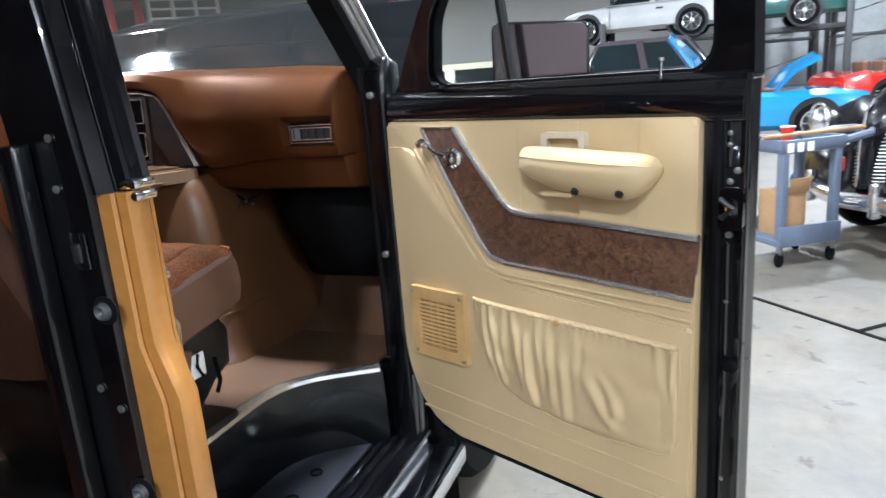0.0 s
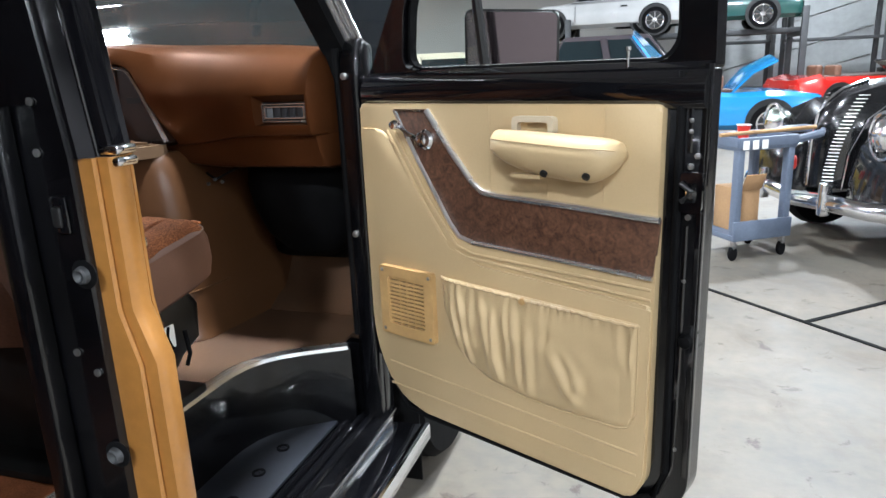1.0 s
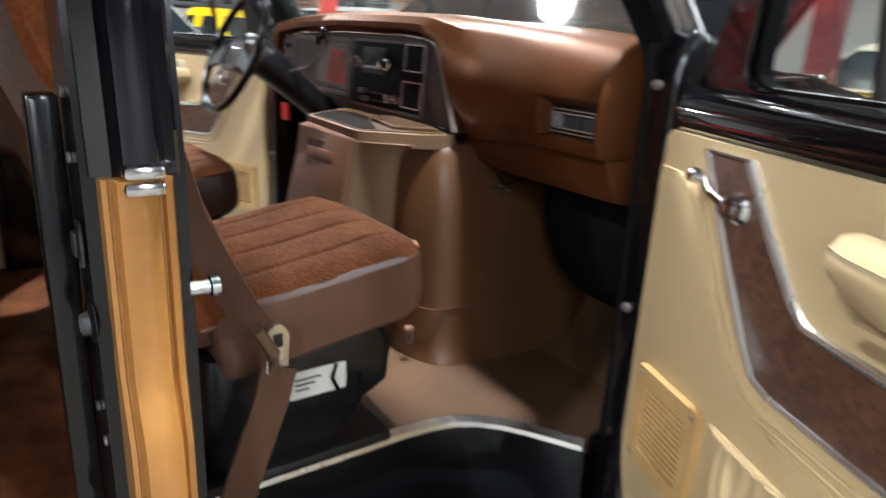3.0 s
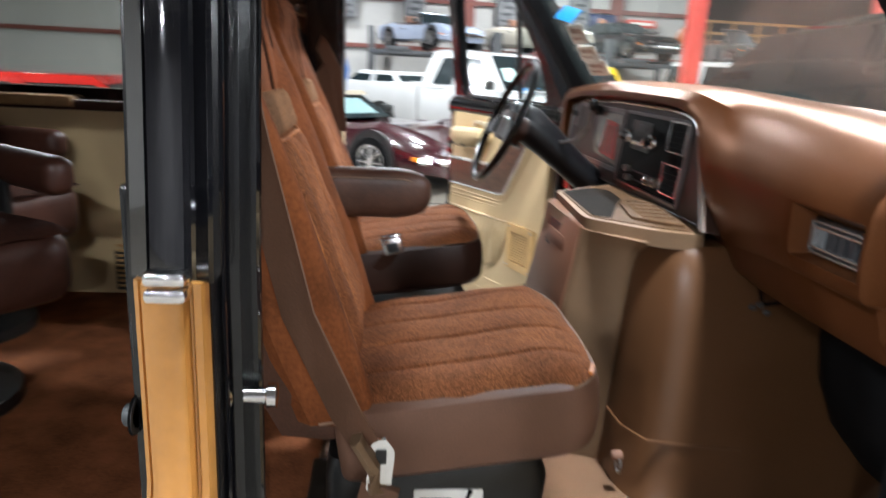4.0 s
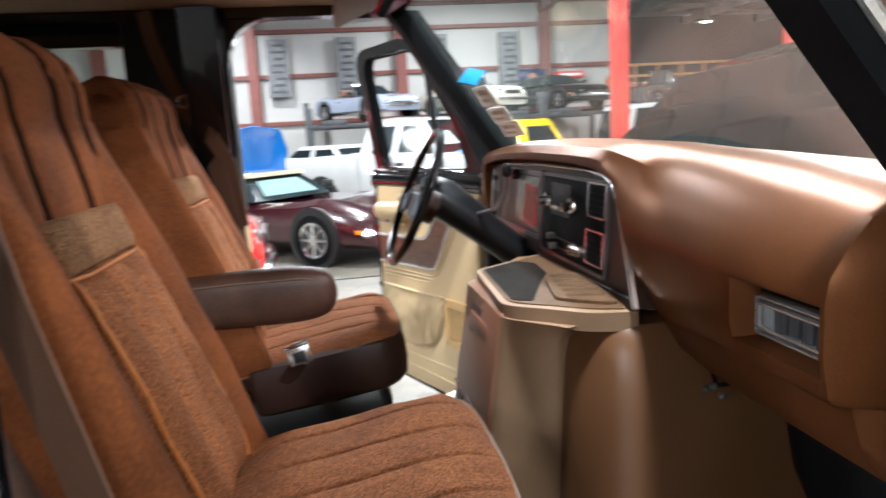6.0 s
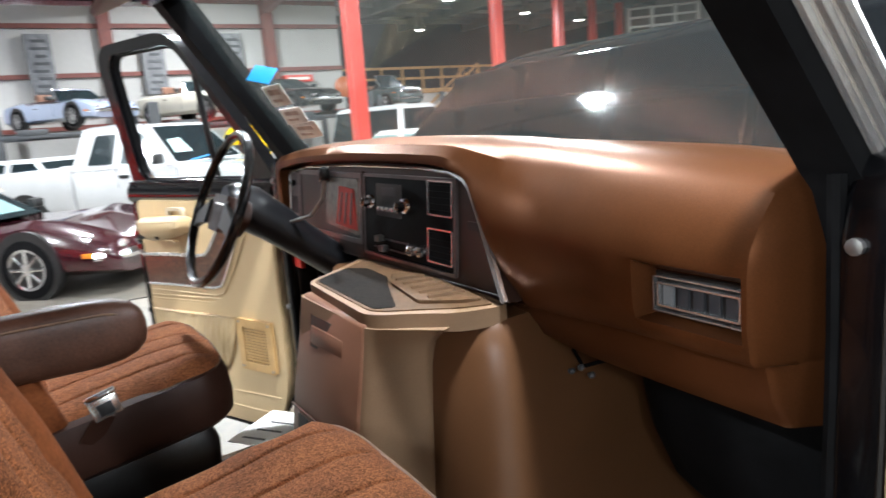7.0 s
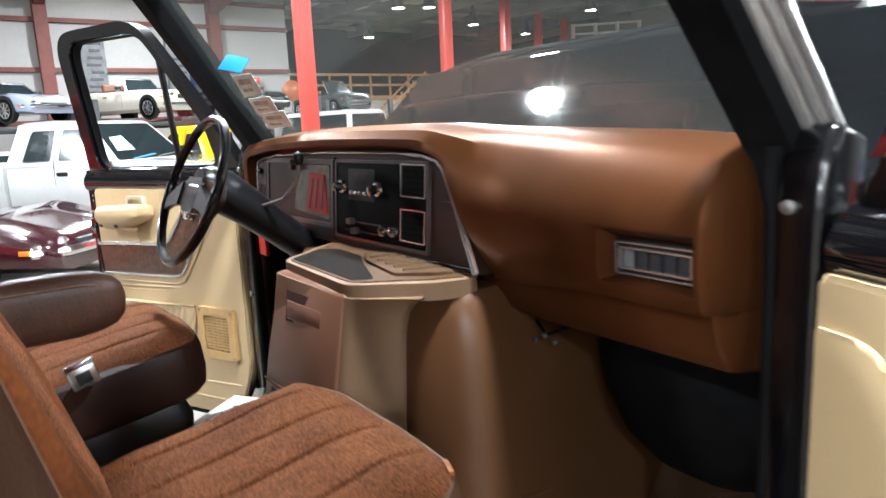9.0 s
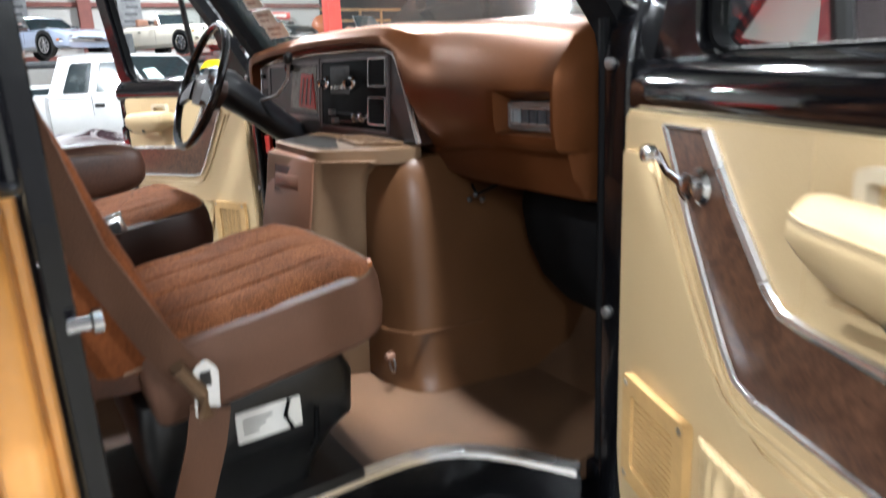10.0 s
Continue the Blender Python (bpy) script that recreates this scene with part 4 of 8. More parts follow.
    for s, zc, hz, hn, nn, cut in ((0.444, 1.245, 0.010, 0.010, 0.03, 0.0), (0.447, 1.243, 0.030, 0.028, 0.034, 0.012), (0.458, 1.240, 0.042, 0.042, 0.050, 0.030), (0.49, 1.236, 0.047, 0.047, 0.058, 0.034), (0.55, 1.232, 0.050, 0.048, 0.060, 0.024), (0.66, 1.226, 0.050, 0.048, 0.060, 0.0), (0.71, 1.225, 0.049, 0.047, 0.058, -0.006), (0.738, 1.226, 0.044, 0.042, 0.052, -0.012), (0.754, 1.228, 0.034, 0.032, 0.042, -0.012), (0.762, 1.230, 0.014, 0.012, 0.03, -0.006)):
        ring = []
        for k in range(24):
            an = k * math.pi / 12
            ca, sa = math.cos(an), math.sin(an)
            low_k = max(0.0, -sa)
            ring.append(F(0.444 + (s - 0.444) * 0.94 + 1.5 * cut * low_k, zc + 0.92 * hz * math.copysign(abs(sa) ** 0.78, sa), (nn + hn * math.copysign(abs(ca) ** 0.78, ca) * (1 - 0.35 * low_k)) * 0.82))
        rings.append(ring)
    stitch = [rg[2] + Vector((DN.x * sg, DN.y, 0)) * 0.0006 for rg in rings[1:-1]]
    arm = part("armrest", loft(rings), CREAM, door, "padded cream vinyl armrest")
    part("stitch_line", tube(stitch, 0.0014, 5), CREAM, door)
    part("armrest_slot", prism(rect(0.50, 0.575, 1.182, 1.190, 0.002), F, 0.05, 0.066), CREAM, door)
    for s0 in (0.59, 0.685):
        part("screw_hole", lathe([(0.001, 0.003), (0.008, 0.002), (0.008, -0.004)], F(s0, 1.196, 0.078), Vector((DN.x * sg, DN.y, -0.75)), 10), PLASTIC_BLACK, door)
    hw = ring_prism(rect(0.482, 0.585, 1.268, 1.306, 0.012), rect(0.496, 0.571, 1.268, 1.294, 0.008), F, 0.008, 0.03)
    part("pull_handle", hw, PALE_PLASTIC, door, "pale plastic door pull bezel")
    part("handle_cup", prism(rect(0.494, 0.573, 1.268, 1.296), F, 0.006, 0.0145), CREAM, door)
    # pocket with gathered pleats
    def lowp(u, v):
        s = 0.262 + 0.528 * u
        zb = float(np.interp(u, [0, 0.012, 0.04, 0.08, 0.157, 0.25, 0.33, 0.47, 0.65, 0.9, 0.96, 1.0], [0.875, 0.83, 0.785, 0.738, 0.695, 0.672, 0.662, 0.650, 0.646, 0.648, 0.658, 0.69]))
        zt = 0.908 - 0.016 * u
        return s, zb + (zt - zb) * v

    def pl(u, v):
        s, z = lowp(u, v)
        return F(s, z, 0.018)
    # folds: place at the hem, place at the foot, half width, height, foot and head of the fold
    FOLDS = [(0.05, 0.10, 0.016, 0.013, 0.0, 1.0), (0.10, 0.165, 0.018, 0.016, 0.02, 1.0), (0.165, 0.20, 0.015, 0.010, 0.2, 1.0), (0.22, 0.305, 0.022, 0.015, 0.0, 0.95), (0.29, 0.335, 0.017, 0.022, 0.0, 0.8), (0.36, 0.40, 0.014, 0.010, 0.3, 1.0), (0.41, 0.44, 0.020, 0.014, 0.05, 0.95), (0.47, 0.50, 0.022, 0.015, 0.0, 0.85), (0.55, 0.545, 0.018, 0.008, 0.35, 1.0), (0.62, 0.60, 0.03, 0.007, 0.3, 0.9), (0.50, 0.74, 0.028, 0.020, 0.12, 0.55), (0.58, 0.80, 0.022, 0.014, 0.20, 0.62), (0.80, 0.70, 0.022, 0.013, 0.10, 0.45), (0.90, 0.93, 0.016, 0.008, 0.5, 1.0), (0.97, 0.94, 0.014, 0.009, 0.5, 1.0)]

    def ph(u, v):
        s, z = lowp(u, v)
        edge = max(min(1, u / 0.02, (1 - u) / 0.02, v / 0.05, (1 - v) / 0.012), 0)
        gather = (0.5 + 0.5 * math.sin(u * 165 + 4 * math.sin(u * 11))) * math.exp(-(1 - v) / 0.055)
        h = 0.005 + 0.0055 * gather + 0.013 * math.sin(math.pi * min(u * 1.1, 1)) ** 0.6 * math.sin(math.pi * min(v * 0.9 + 0.08, 1))
        for ua, ub, wdt, amp, v0, v1 in FOLDS:
            mid = (v0 + v1) / 2
            fade = math.exp(-((v - mid) / (0.42 * (v1 - v0))) ** 4)
            c = ub + (ua - ub) * v + 0.012 * noise.noise((ua * 20, v * 3, 2.0))
            h += 0.48 * amp * fade * (math.exp(-((u - c) / wdt) ** 2) - 0.35 * math.exp(-((u - c - wdt * 1.9) / wdt) ** 2))
        h += 0.003 * noise.noise((u * 12, v * 6, 1.3 * sg))
        return F(s, z, 0.021 + edge * max(h, 0.0))
    part("map_pocket", grid_pad(pl, 170, 34, ph), CREAM, door, "gathered elastic map pocket in cream vinyl")
    part("pocket_hem", tube([ph(k / 120, 0.985) for k in range(121)], 0.004, 6), CREAM, door)
    part("pocket_piping", tube([pl(k / 60, 0) + Vector((DN.x * sg, DN.y, 0)) * 0.004 for k in range(61)] + [F(0.793, 0.75, 0.021), F(0.793, 0.89, 0.021)], 0.0022, 6), CREAM, door)
    part("pocket_button", lathe([(0.001, 0.006), (0.008, 0.004), (0.009, 0)], ph(0.46, 0.97), Vector((DN.x * sg, DN.y, 0)), 12), CREAM_HARD, door)
    # speaker grille
    sp = part("speaker_grille", ring_prism(rect(0.052, 0.238, 0.722, 0.912, 0.008), rect(0.082, 0.208, 0.752, 0.884, 0.01), F, 0.018, 0.033), CREAM_HARD, door, "tan plastic speaker grille")
    # Dark sheet behind the bars paints the shade inside the grille.
    part("speaker_shade", prism(rect(0.07, 0.22, 0.735, 0.90), F, 0.017, 0.0225), material("speaker_shadow", (0.05, 0.03, 0.015), 0.8), door)
    bars = None
    for k in range(12):
        z = 0.758 + k * 0.0108
        bars = prism(rect(0.08, 0.21, z, z + 0.0068), F, 0.023, 0.029, bm=bars)
    for s0 in (0.12, 0.145, 0.17):
        bars = prism(rect(s0 - 0.002, s0 + 0.002, 0.75, 0.886), F, 0.0225, 0.028, bm=bars)
    part("grille_mesh", bars, CREAM_HARD, door)
    for s0, z0 in ((0.064, 0.734), (0.226, 0.734), (0.064, 0.90), (0.226, 0.90)):
        part("grille_screw", lathe([(0.001, 0.003), (0.005, 0.002), (0.005, 0)], F(s0, z0, 0.033), Vector((DN.x * sg, DN.y, 0)), 8), STEEL, door)
    # window crank and knob
    part("crank_boss", lathe([(0.024, 0), (0.024, 0.008), (0.018, 0.014), (0.018, 0.028), (0.01, 0.034), (0.001, 0.035)], F(0.228, 1.247, 0.014), Vector((DN.x * sg, DN.y, 0)), 20), CHROME, door, "chrome window crank")
    part("crank_arm", tube([F(0.225, 1.248, 0.04), F(0.195, 1.264, 0.05), F(0.165, 1.282, 0.046)], [0.007, 0.005, 0.006], 8), CHROME, door)
    part("crank_knob", lathe([(0.005, 0), (0.011, 0.005), (0.0125, 0.014), (0.009, 0.022), (0.001, 0.024)], F(0.163, 1.283, 0.046), Vector((DN.x * sg, DN.y, 0)), 16), CHROME, door)
    # jamb edge
    part("door_seal", tube([F(0.855, 1.39, -0.008), F(0.858, 0.56, -0.006), F(0.835, 0.495, -0.006), F(0.77, 0.468, -0.006), F(0.1, 0.486, -0.006), F(0.01, 0.64, -0.006)], 0.008, 8), RUBBER, door)
    part("edge_seal", tube([F(0.897, 1.40, -0.02), F(0.897, 1.3, -0.02), F(0.896, 0.56, -0.02)], 0.010, 8), BLACK, door)
    part("door_latch", prism(rect(0.865, 0.9, 1.14, 1.20, 0.006), F, -0.014, -0.004, 0.003), BLACK, door)
    part("latch_claw", tube([F(0.865, 1.185, 0.004), F(0.885, 1.17, 0.006), F(0.868, 1.15, 0.006)], 0.006, 8), PLASTIC_BLACK, door)
    latch = part("latch_body", ring_prism(rect(0.862, 0.904, 1.128, 1.205, 0.010), rect(0.874, 0.894, 1.148, 1.185, 0.006), F, -0.012, 0.0), BLACK, door, "black door latch")
    part("latch_rotor", lathe([(0.002, 0.006), (0.010, 0.005), (0.012, 0.0), (0.012, -0.006)], F(0.884, 1.166, -0.002), Vector((DN.x * sg, DN.y, 0)), 12), CHROME, door)
    for z0 in (1.118, 1.215, 1.235):
        part("latch_bolt", lathe([(0.001, 0.005), (0.006, 0.004), (0.006, 0.0)], F(0.878 + 0.012 * (z0 > 1.22), z0, -0.010), Vector((DN.x * sg, DN.y, 0)), 10), STEEL, door)
    part("jamb_channel", tube([F(0.872, 1.38, -0.016), F(0.873, 1.24, -0.014)], 0.006, 6), BLACK, door)
    part("jamb_channel", tube([F(0.873, 1.10, -0.014), F(0.873, 0.80, -0.014), F(0.870, 0.58, -0.014), F(0.845, 0.50, -0.014)], 0.006, 6), BLACK, door)
    part("jamb_bumper", lathe([(0.002, 0.012), (0.012, 0.01), (0.016, 0.0)], F(0.885, 0.865, -0.012), Vector((DN.x * sg, DN.y, 0)), 14), RUBBER, door)
    part("jamb_bumper", lathe([(0.004, 0.010), (0.014, 0.008), (0.018, 0.0)], F(0.882, 1.36, -0.014), Vector((DN.x * sg, DN.y, 0)), 14), STEEL, door)
    for z0 in (0.99, 1.28, 1.30, 0.62):
        part("edge_screw", lathe([(0.001, 0.003), (0.0045, 0.002), (0.0045, 0)], F(0.875, z0, -0.011), Vector((DN.x * sg, DN.y, 0)), 10), STEEL, door)
    # outside mirror, turned to look back along the van
    mc = F(0.278, 1.46, -0.285)
    mu, mn = Vector((sg * 0.985, 0.17, 0)), Vector((sg * 0.17, -0.985, 0))

    def G(u, v, d):
        return mc + mu * u + Vector((0, 0, v)) + mn * d
    head = part("mirror_head", prism(rounded([(-0.122, -0.09), (0.122, -0.086), (0.124, 0.082), (-0.12, 0.096)], 0.02, 4), G, -0.035, -0.004, 0.010), GLOSS_BLACK, door, "large square black-backed side mirror")
    part("mirror_face", prism(rounded([(-0.115, -0.083), (0.115, -0.079), (0.117, 0.075), (-0.113, 0.089)], 0.015, 4), G, -0.006, 0.0), MIRROR, head)
    part("mirror_arm", tube([G(0.0, -0.08, -0.02), F(0.29, 1.35, -0.25), F(0.30, 1.32, -0.12)], 0.011, 8), CHROME, head)


build_door(1)
build_door(-1)

# ---------------------------------------------------------------- dashboard
face = [(1.0, 1.455), (0.93, 1.478), (0.86, 1.482), (0.815, 1.472), (0.782, 1.450), (0.756, 1.415), (0.740, 1.380), (0.740, 1.352), (0.753, 1.29), (0.774, 1.238), (0.778, 1.226), (0.790, 1.222), (0.80, 1.19), (0.812, 1.158), (0.84, 1.150), (1.0, 1.17)]
bulge = [(1.0, 1.455), (0.93, 1.478), (0.86, 1.482), (0.808, 1.472), (0.771, 1.450), (0.744, 1.418), (0.726, 1.388), (0.721, 1.362), (0.722, 1.30), (0.729, 1.262), (0.736, 1.253), (0.756, 1.250), (0.772, 1.20), (0.800, 1.160), (0.84, 1.150), (1.0, 1.17)]
brow = [(1.0, 1.455), (0.93, 1.482), (0.86, 1.489), (0.80, 1.488), (0.764, 1.478), (0.746, 1.460), (0.742, 1.432), (0.742, 1.345), (0.748, 1.29), (0.766, 1.235), (0.776, 1.225), (0.788, 1.220), (0.80, 1.19), (0.812, 1.158), (0.84, 1.150), (1.0, 1.17)]


def crown(x):
    """How much the top of the dashboard rises at x."""
    return float(np.interp(x, [-0.88, -0.8, -0.5, -0.25, 0.0, 0.2, 0.45, 0.65, 0.83, 0.87], [-0.02, 0.003, 0.026, 0.032, 0.031, 0.027, 0.019, 0.011, -0.004, -0.012]))


def ease(a, b, x):
    k = max(0.0, min((x - a) / (b - a), 1.0))
    return k * k * (3 - 2 * k)


def dash_ring(x, back=0.0, squash=1.0):
    k, k2 = ease(0.14, 0.38, x), ease(0.36, 0.64, x)
    lift = float(np.interp(x, [0.25, 0.33, 0.45], [0.05, 0.012, 0.0])) if x > 0 else 0.03
    ring = []
    for (fy, fz), (uy, uz), (by_, bz) in zip(face, bulge, brow):
        fy, fz = fy + (uy - fy) * k2, fz + (uz - fz) * k2
        y, z = by_ + (fy - by_) * k, bz + (fz - bz) * k
        z += crown(x) * max(0.0, min((z - 1.40) / 0.06, 1.0))
        if z < 1.205:
            z += lift
        y += back * (1.0 if z > 1.25 else 0.7) if y < 0.9 else 0.0
        ring.append((x, min(y, 1.0), 1.31 + (z - 1.31) * squash))
    return ring


stations = [(-0.885, 0.09, 0.84), (-0.878, 0.055, 0.92), (-0.862, 0.025, 0.97), (-0.84, 0.008, 0.99), (-0.81, 0.0, 1.0)]
stations += [(x, 0.0, 1.0) for x in (-0.77, -0.7, -0.55, -0.4, -0.25, -0.1, 0.0, 0.08, 0.14, 0.17, 0.20, 0.23, 0.26, 0.29, 0.32, 0.35, 0.38, 0.42, 0.46, 0.5, 0.54, 0.58, 0.62, 0.66, 0.70, 0.74, 0.78, 0.80, 0.812)]
stations += [(0.819, 0.010, 1.0), (0.835, 0.047, 0.995), (0.852, 0.085, 0.99), (0.860, 0.105, 0.985)]
dash = part("dashboard", loft([dash_ring(*q) for q in stations]), DASH, van, "bronze-brown padded plastic dashboard")
panel_hole = rounded([(-0.785, 1.443), (-0.62, 1.464), (-0.30, 1.476), (0.03, 1.476), (0.16, 1.468), (0.238, 1.448), (0.272, 1.39), (0.352, 1.226), (-0.71, 1.222), (-0.785, 1.28)], [0.03, 0.05, 0.05, 0.05, 0.05, 0.03, 0.03, 0.004, 0.03, 0.03], 4)
cut_a = part("cutter", prism(panel_hole, XZ, 0.66, 0.80), DASH, None)
cut_b = part("cutter", loft([[(0.640, 0.690, 1.276), (0.808, 0.690, 1.276), (0.808, 0.690, 1.372), (0.638, 0.690, 1.372)], [(0.656, 0.762, 1.283), (0.801, 0.762, 1.283), (0.801, 0.762, 1.341), (0.656, 0.762, 1.341)]]), DASH, None)
for cutter in (cut_a, cut_b):
    cut = dash.modifiers.new("recess", "BOOLEAN")
    cut.operation, cut.object, cut.solver = "DIFFERENCE", cutter, "EXACT"
soft_edge = dash.modifiers.new("soft_edge", "BEVEL")
soft_edge.width, soft_edge.segments, soft_edge.limit_method, soft_edge.angle_limit = 0.006, 3, "ANGLE", 0.75
cut_mesh = bpy.data.meshes.new_from_object(dash.evaluated_get(bpy.context.evaluated_depsgraph_get()))
dash.modifiers.clear()
dash.data = cut_mesh
fine = bmesh.new()
fine.from_mesh(cut_mesh)
for f in fine.faces:
    f.smooth = True
for e in fine.edges:
    e.smooth = len(e.link_faces) == 2 and e.calc_face_angle(0) < 0.5
fine.to_mesh(cut_mesh)
fine.free()
for cutter in (cut_a, cut_b):
    bpy.data.objects.remove(cutter)


def on_panel(x, z, d):
    """On the raked instrument panel, d metres towards the seats."""
    k = (z - 1.235) / 0.22
    return Vector((x, 0.764 + 0.018 * k - d, z))


pnl = rounded([(-0.775, 1.436), (-0.62, 1.453), (-0.30, 1.463), (0.03, 1.463), (0.15, 1.457), (0.228, 1.440), (0.262, 1.385), (0.342, 1.232), (-0.70, 1.225), (-0.775, 1.30)], [0.03, 0.05, 0.05, 0.05, 0.05, 0.03, 0.03, 0.004, 0.03, 0.03], 4)
part("instrument_panel", prism(pnl, on_panel, -0.02, 0.0, 0.003), PANEL_BROWN, dash, "dark brown instrument panel with bright edging")
edge = [on_panel(u, v, float(np.interp(u, [0.03, 0.228], [0.007, 0.022]))) for u, v in ((-0.772, 1.30), (-0.772, 1.425), (-0.755, 1.435), (-0.62, 1.449), (-0.30, 1.459), (0.03, 1.459), (0.15, 1.453), (0.205, 1.443), (0.228, 1.430), (0.262, 1.378), (0.338, 1.236))]
part("bright_edge", tube(edge, [0.003] * 5 + [0.0035, 0.004, 0.005, 0.006, 0.0075, 0.0075], 6), BRIGHT, dash, "bright chrome edging")
part("panel_lip", loft([[on_panel(u + 0.004, v, -0.015), on_panel(u + 0.004, v, 0.021), on_panel(u - 0.003, v - 0.001, 0.021), on_panel(u - 0.012, v - 0.002, -0.015)] for u, v in ((0.15, 1.453), (0.205, 1.443), (0.228, 1.430), (0.262, 1.378), (0.338, 1.236))]), PANEL_BROWN, dash)
part("bright_edge", tube([on_panel(0.338, 1.238, 0.003), on_panel(-0.25, 1.231, 0.003), on_panel(-0.55, 1.236, 0.003)], 0.0016, 6), PANEL_BROWN, dash)
part("bright_edge", tube([on_panel(-0.256, 1.446, 0.004), on_panel(-0.256, 1.236, 0.004)], 0.0035, 6), PANEL_BROWN, dash)
# cluster opening
def bezel(name, x0, x1, z0, z1, w, mat, d0=0.0, d1=0.006, r=0.006):
    return part(name, ring_prism(rect(x0, x1, z0, z1, r), rect(x0 + w, x1 - w, z0 + w, z1 - w, max(r - w / 2, 0.002)), on_panel, d0, d1), mat, dash)
SILVER = material("brushed_bezel_plastic", (0.2, 0.17, 0.17), 0.3, metal=0.6, vary=0.2)
bezel("cluster_bezel", -0.70, -0.265, 1.265, 1.440, 0.012, SILVER)
part("cluster_well", prism(rect(-0.69, -0.275, 1.277, 1.428), on_panel, -0.001, 0.0022), PLASTIC_BLACK, dash)
part("cluster_lens", prism(rounded([(-0.50, 1.30), (-0.285, 1.285), (-0.285, 1.425), (-0.47, 1.425)], 0.01, 3), on_panel, 0.002, 0.0055), material("hazy_clear_plastic", (0.3, 0.27, 0.24), 0.15, vary=0.3), dash, "hazy instrument lens")
# Red wedge on the lens imitates a reflection; no such panel exists.
part("lens_reflection", prism([(-0.42, 1.305), (-0.29, 1.298), (-0.31, 1.40), (-0.395, 1.405)], on_panel, 0.0055, 0.009), RED_PLASTIC, dash, "red wedge painted as a reflection in the lens")
for k in range(3):
    part("dial_bar", prism([(-0.40 + 0.035 * k, 1.31), (-0.392 + 0.035 * k, 1.31), (-0.37 + 0.03 * k, 1.39), (-0.378 + 0.03 * k, 1.39)], on_panel, 0.009, 0.0105), SILVER, dash)
part("cluster_knob", lathe([(0.012, 0), (0.016, 0.01), (0.013, 0.025), (0.002, 0.028)], on_panel(-0.475, 1.425, 0.003), (0, -1, 0), 16), GLOSS_BLACK, dash)
part("light_switch_plate", prism(rect(-0.765, -0.71, 1.30, 1.43, 0.006), on_panel, 0.0, 0.004), SILVER, dash)
part("switch_opening", prism(rect(-0.757, -0.718, 1.31, 1.36, 0.004), on_panel, 0.0035, 0.006), PLASTIC_BLACK, dash)
part("switch_knob", lathe([(0.008, 0), (0.011, 0.012), (0.002, 0.018)], on_panel(-0.738, 1.40, 0.003), (0, -1, 0), 12), GLOSS_BLACK, dash)
# radio and heater field
part("radio_field", prism(rect(-0.245, 0.152, 1.255, 1.434, 0.01), on_panel, 0.0, 0.0045, 0.002), RUBBER, dash, "black radio and heater control panel")
bezel("radio_bezel", -0.252, 0.160, 1.247, 1.441, 0.007, SILVER, 0.0, 0.007)
for z0 in (1.376, 1.279):
    x0 = 0.055
    zz = z0 - 0.012
    bezel("vent_bezel", x0, x0 + 0.095, zz, zz + 0.072, 0.0035, BRIGHT, 0.003, 0.009, 0.004)
    part("vent_well", prism(rect(x0 + 0.005, x0 + 0.09, zz + 0.005, zz + 0.067), on_panel, 0.003, 0.0058), RUBBER, dash)
    for k in range(5):
        part("vent_slat", prism(rect(x0 + 0.006, x0 + 0.089, zz + 0.010 + k * 0.0125, zz + 0.0125 + k * 0.0125), on_panel, 0.0055, 0.008), RUBBER, dash)
for x0 in (-0.215, 0.0):
    part("radio_knob", lathe([(0.019, 0), (0.017, 0.006), (0.011, 0.008), (0.011, 0.024), (0.006, 0.028), (0.001, 0.029)], on_panel(x0 if x0 < -0.1 else -0.045, 1.375, 0.004), (0, -1, 0), 18), CHROME, dash)
part("radio_dial", prism(rect(-0.155, -0.09, 1.393, 1.412, 0.003), on_panel, 0.004, 0.006), VENT_GREY, dash)
part("radio_face", prism(rect(-0.185, -0.06, 1.345, 1.42, 0.004), on_panel, 0.003, 0.0052), PLASTIC_BLACK, dash)
for k in range(5):
    part("radio_button", prism(rect(-0.17 + k * 0.022, -0.154 + k * 0.022, 1.358, 1.368, 0.002), on_panel, 0.005, 0.012, 0.002), CHROME, dash)
for k, zz in enumerate((1.268, 1.29)):
    part("heater_slot", prism(rect(-0.20, -0.03, zz, zz + 0.004), on_panel, 0.004, 0.0055), VENT_GREY, dash)
for x0, zz in ((-0.17, 1.293), (-0.15, 1.271)):
    part("heater_lever", prism(rect(x0, x0 + 0.02, zz - 0.006, zz + 0.008, 0.002), on_panel, 0.004, 0.02, 0.002), STEEL, dash)
for x0, zz in ((-0.01, 1.283), (0.03, 1.285)):
    part("fan_knob", lathe([(0.015, 0), (0.012, 0.014), (0.004, 0.02), (0.001, 0.0205)], on_panel(x0, zz, 0.004), (0, -1, 0), 16), CHROME, dash)
part("badge_bar", prism(rect(0.195, 0.245, 1.346, 1.362, 0.003), on_panel, 0.0, 0.003), PLASTIC_BLACK, dash)
# passenger vent


def on_face(x, z, d):
    return Vector((x, 0.760 - d, z))


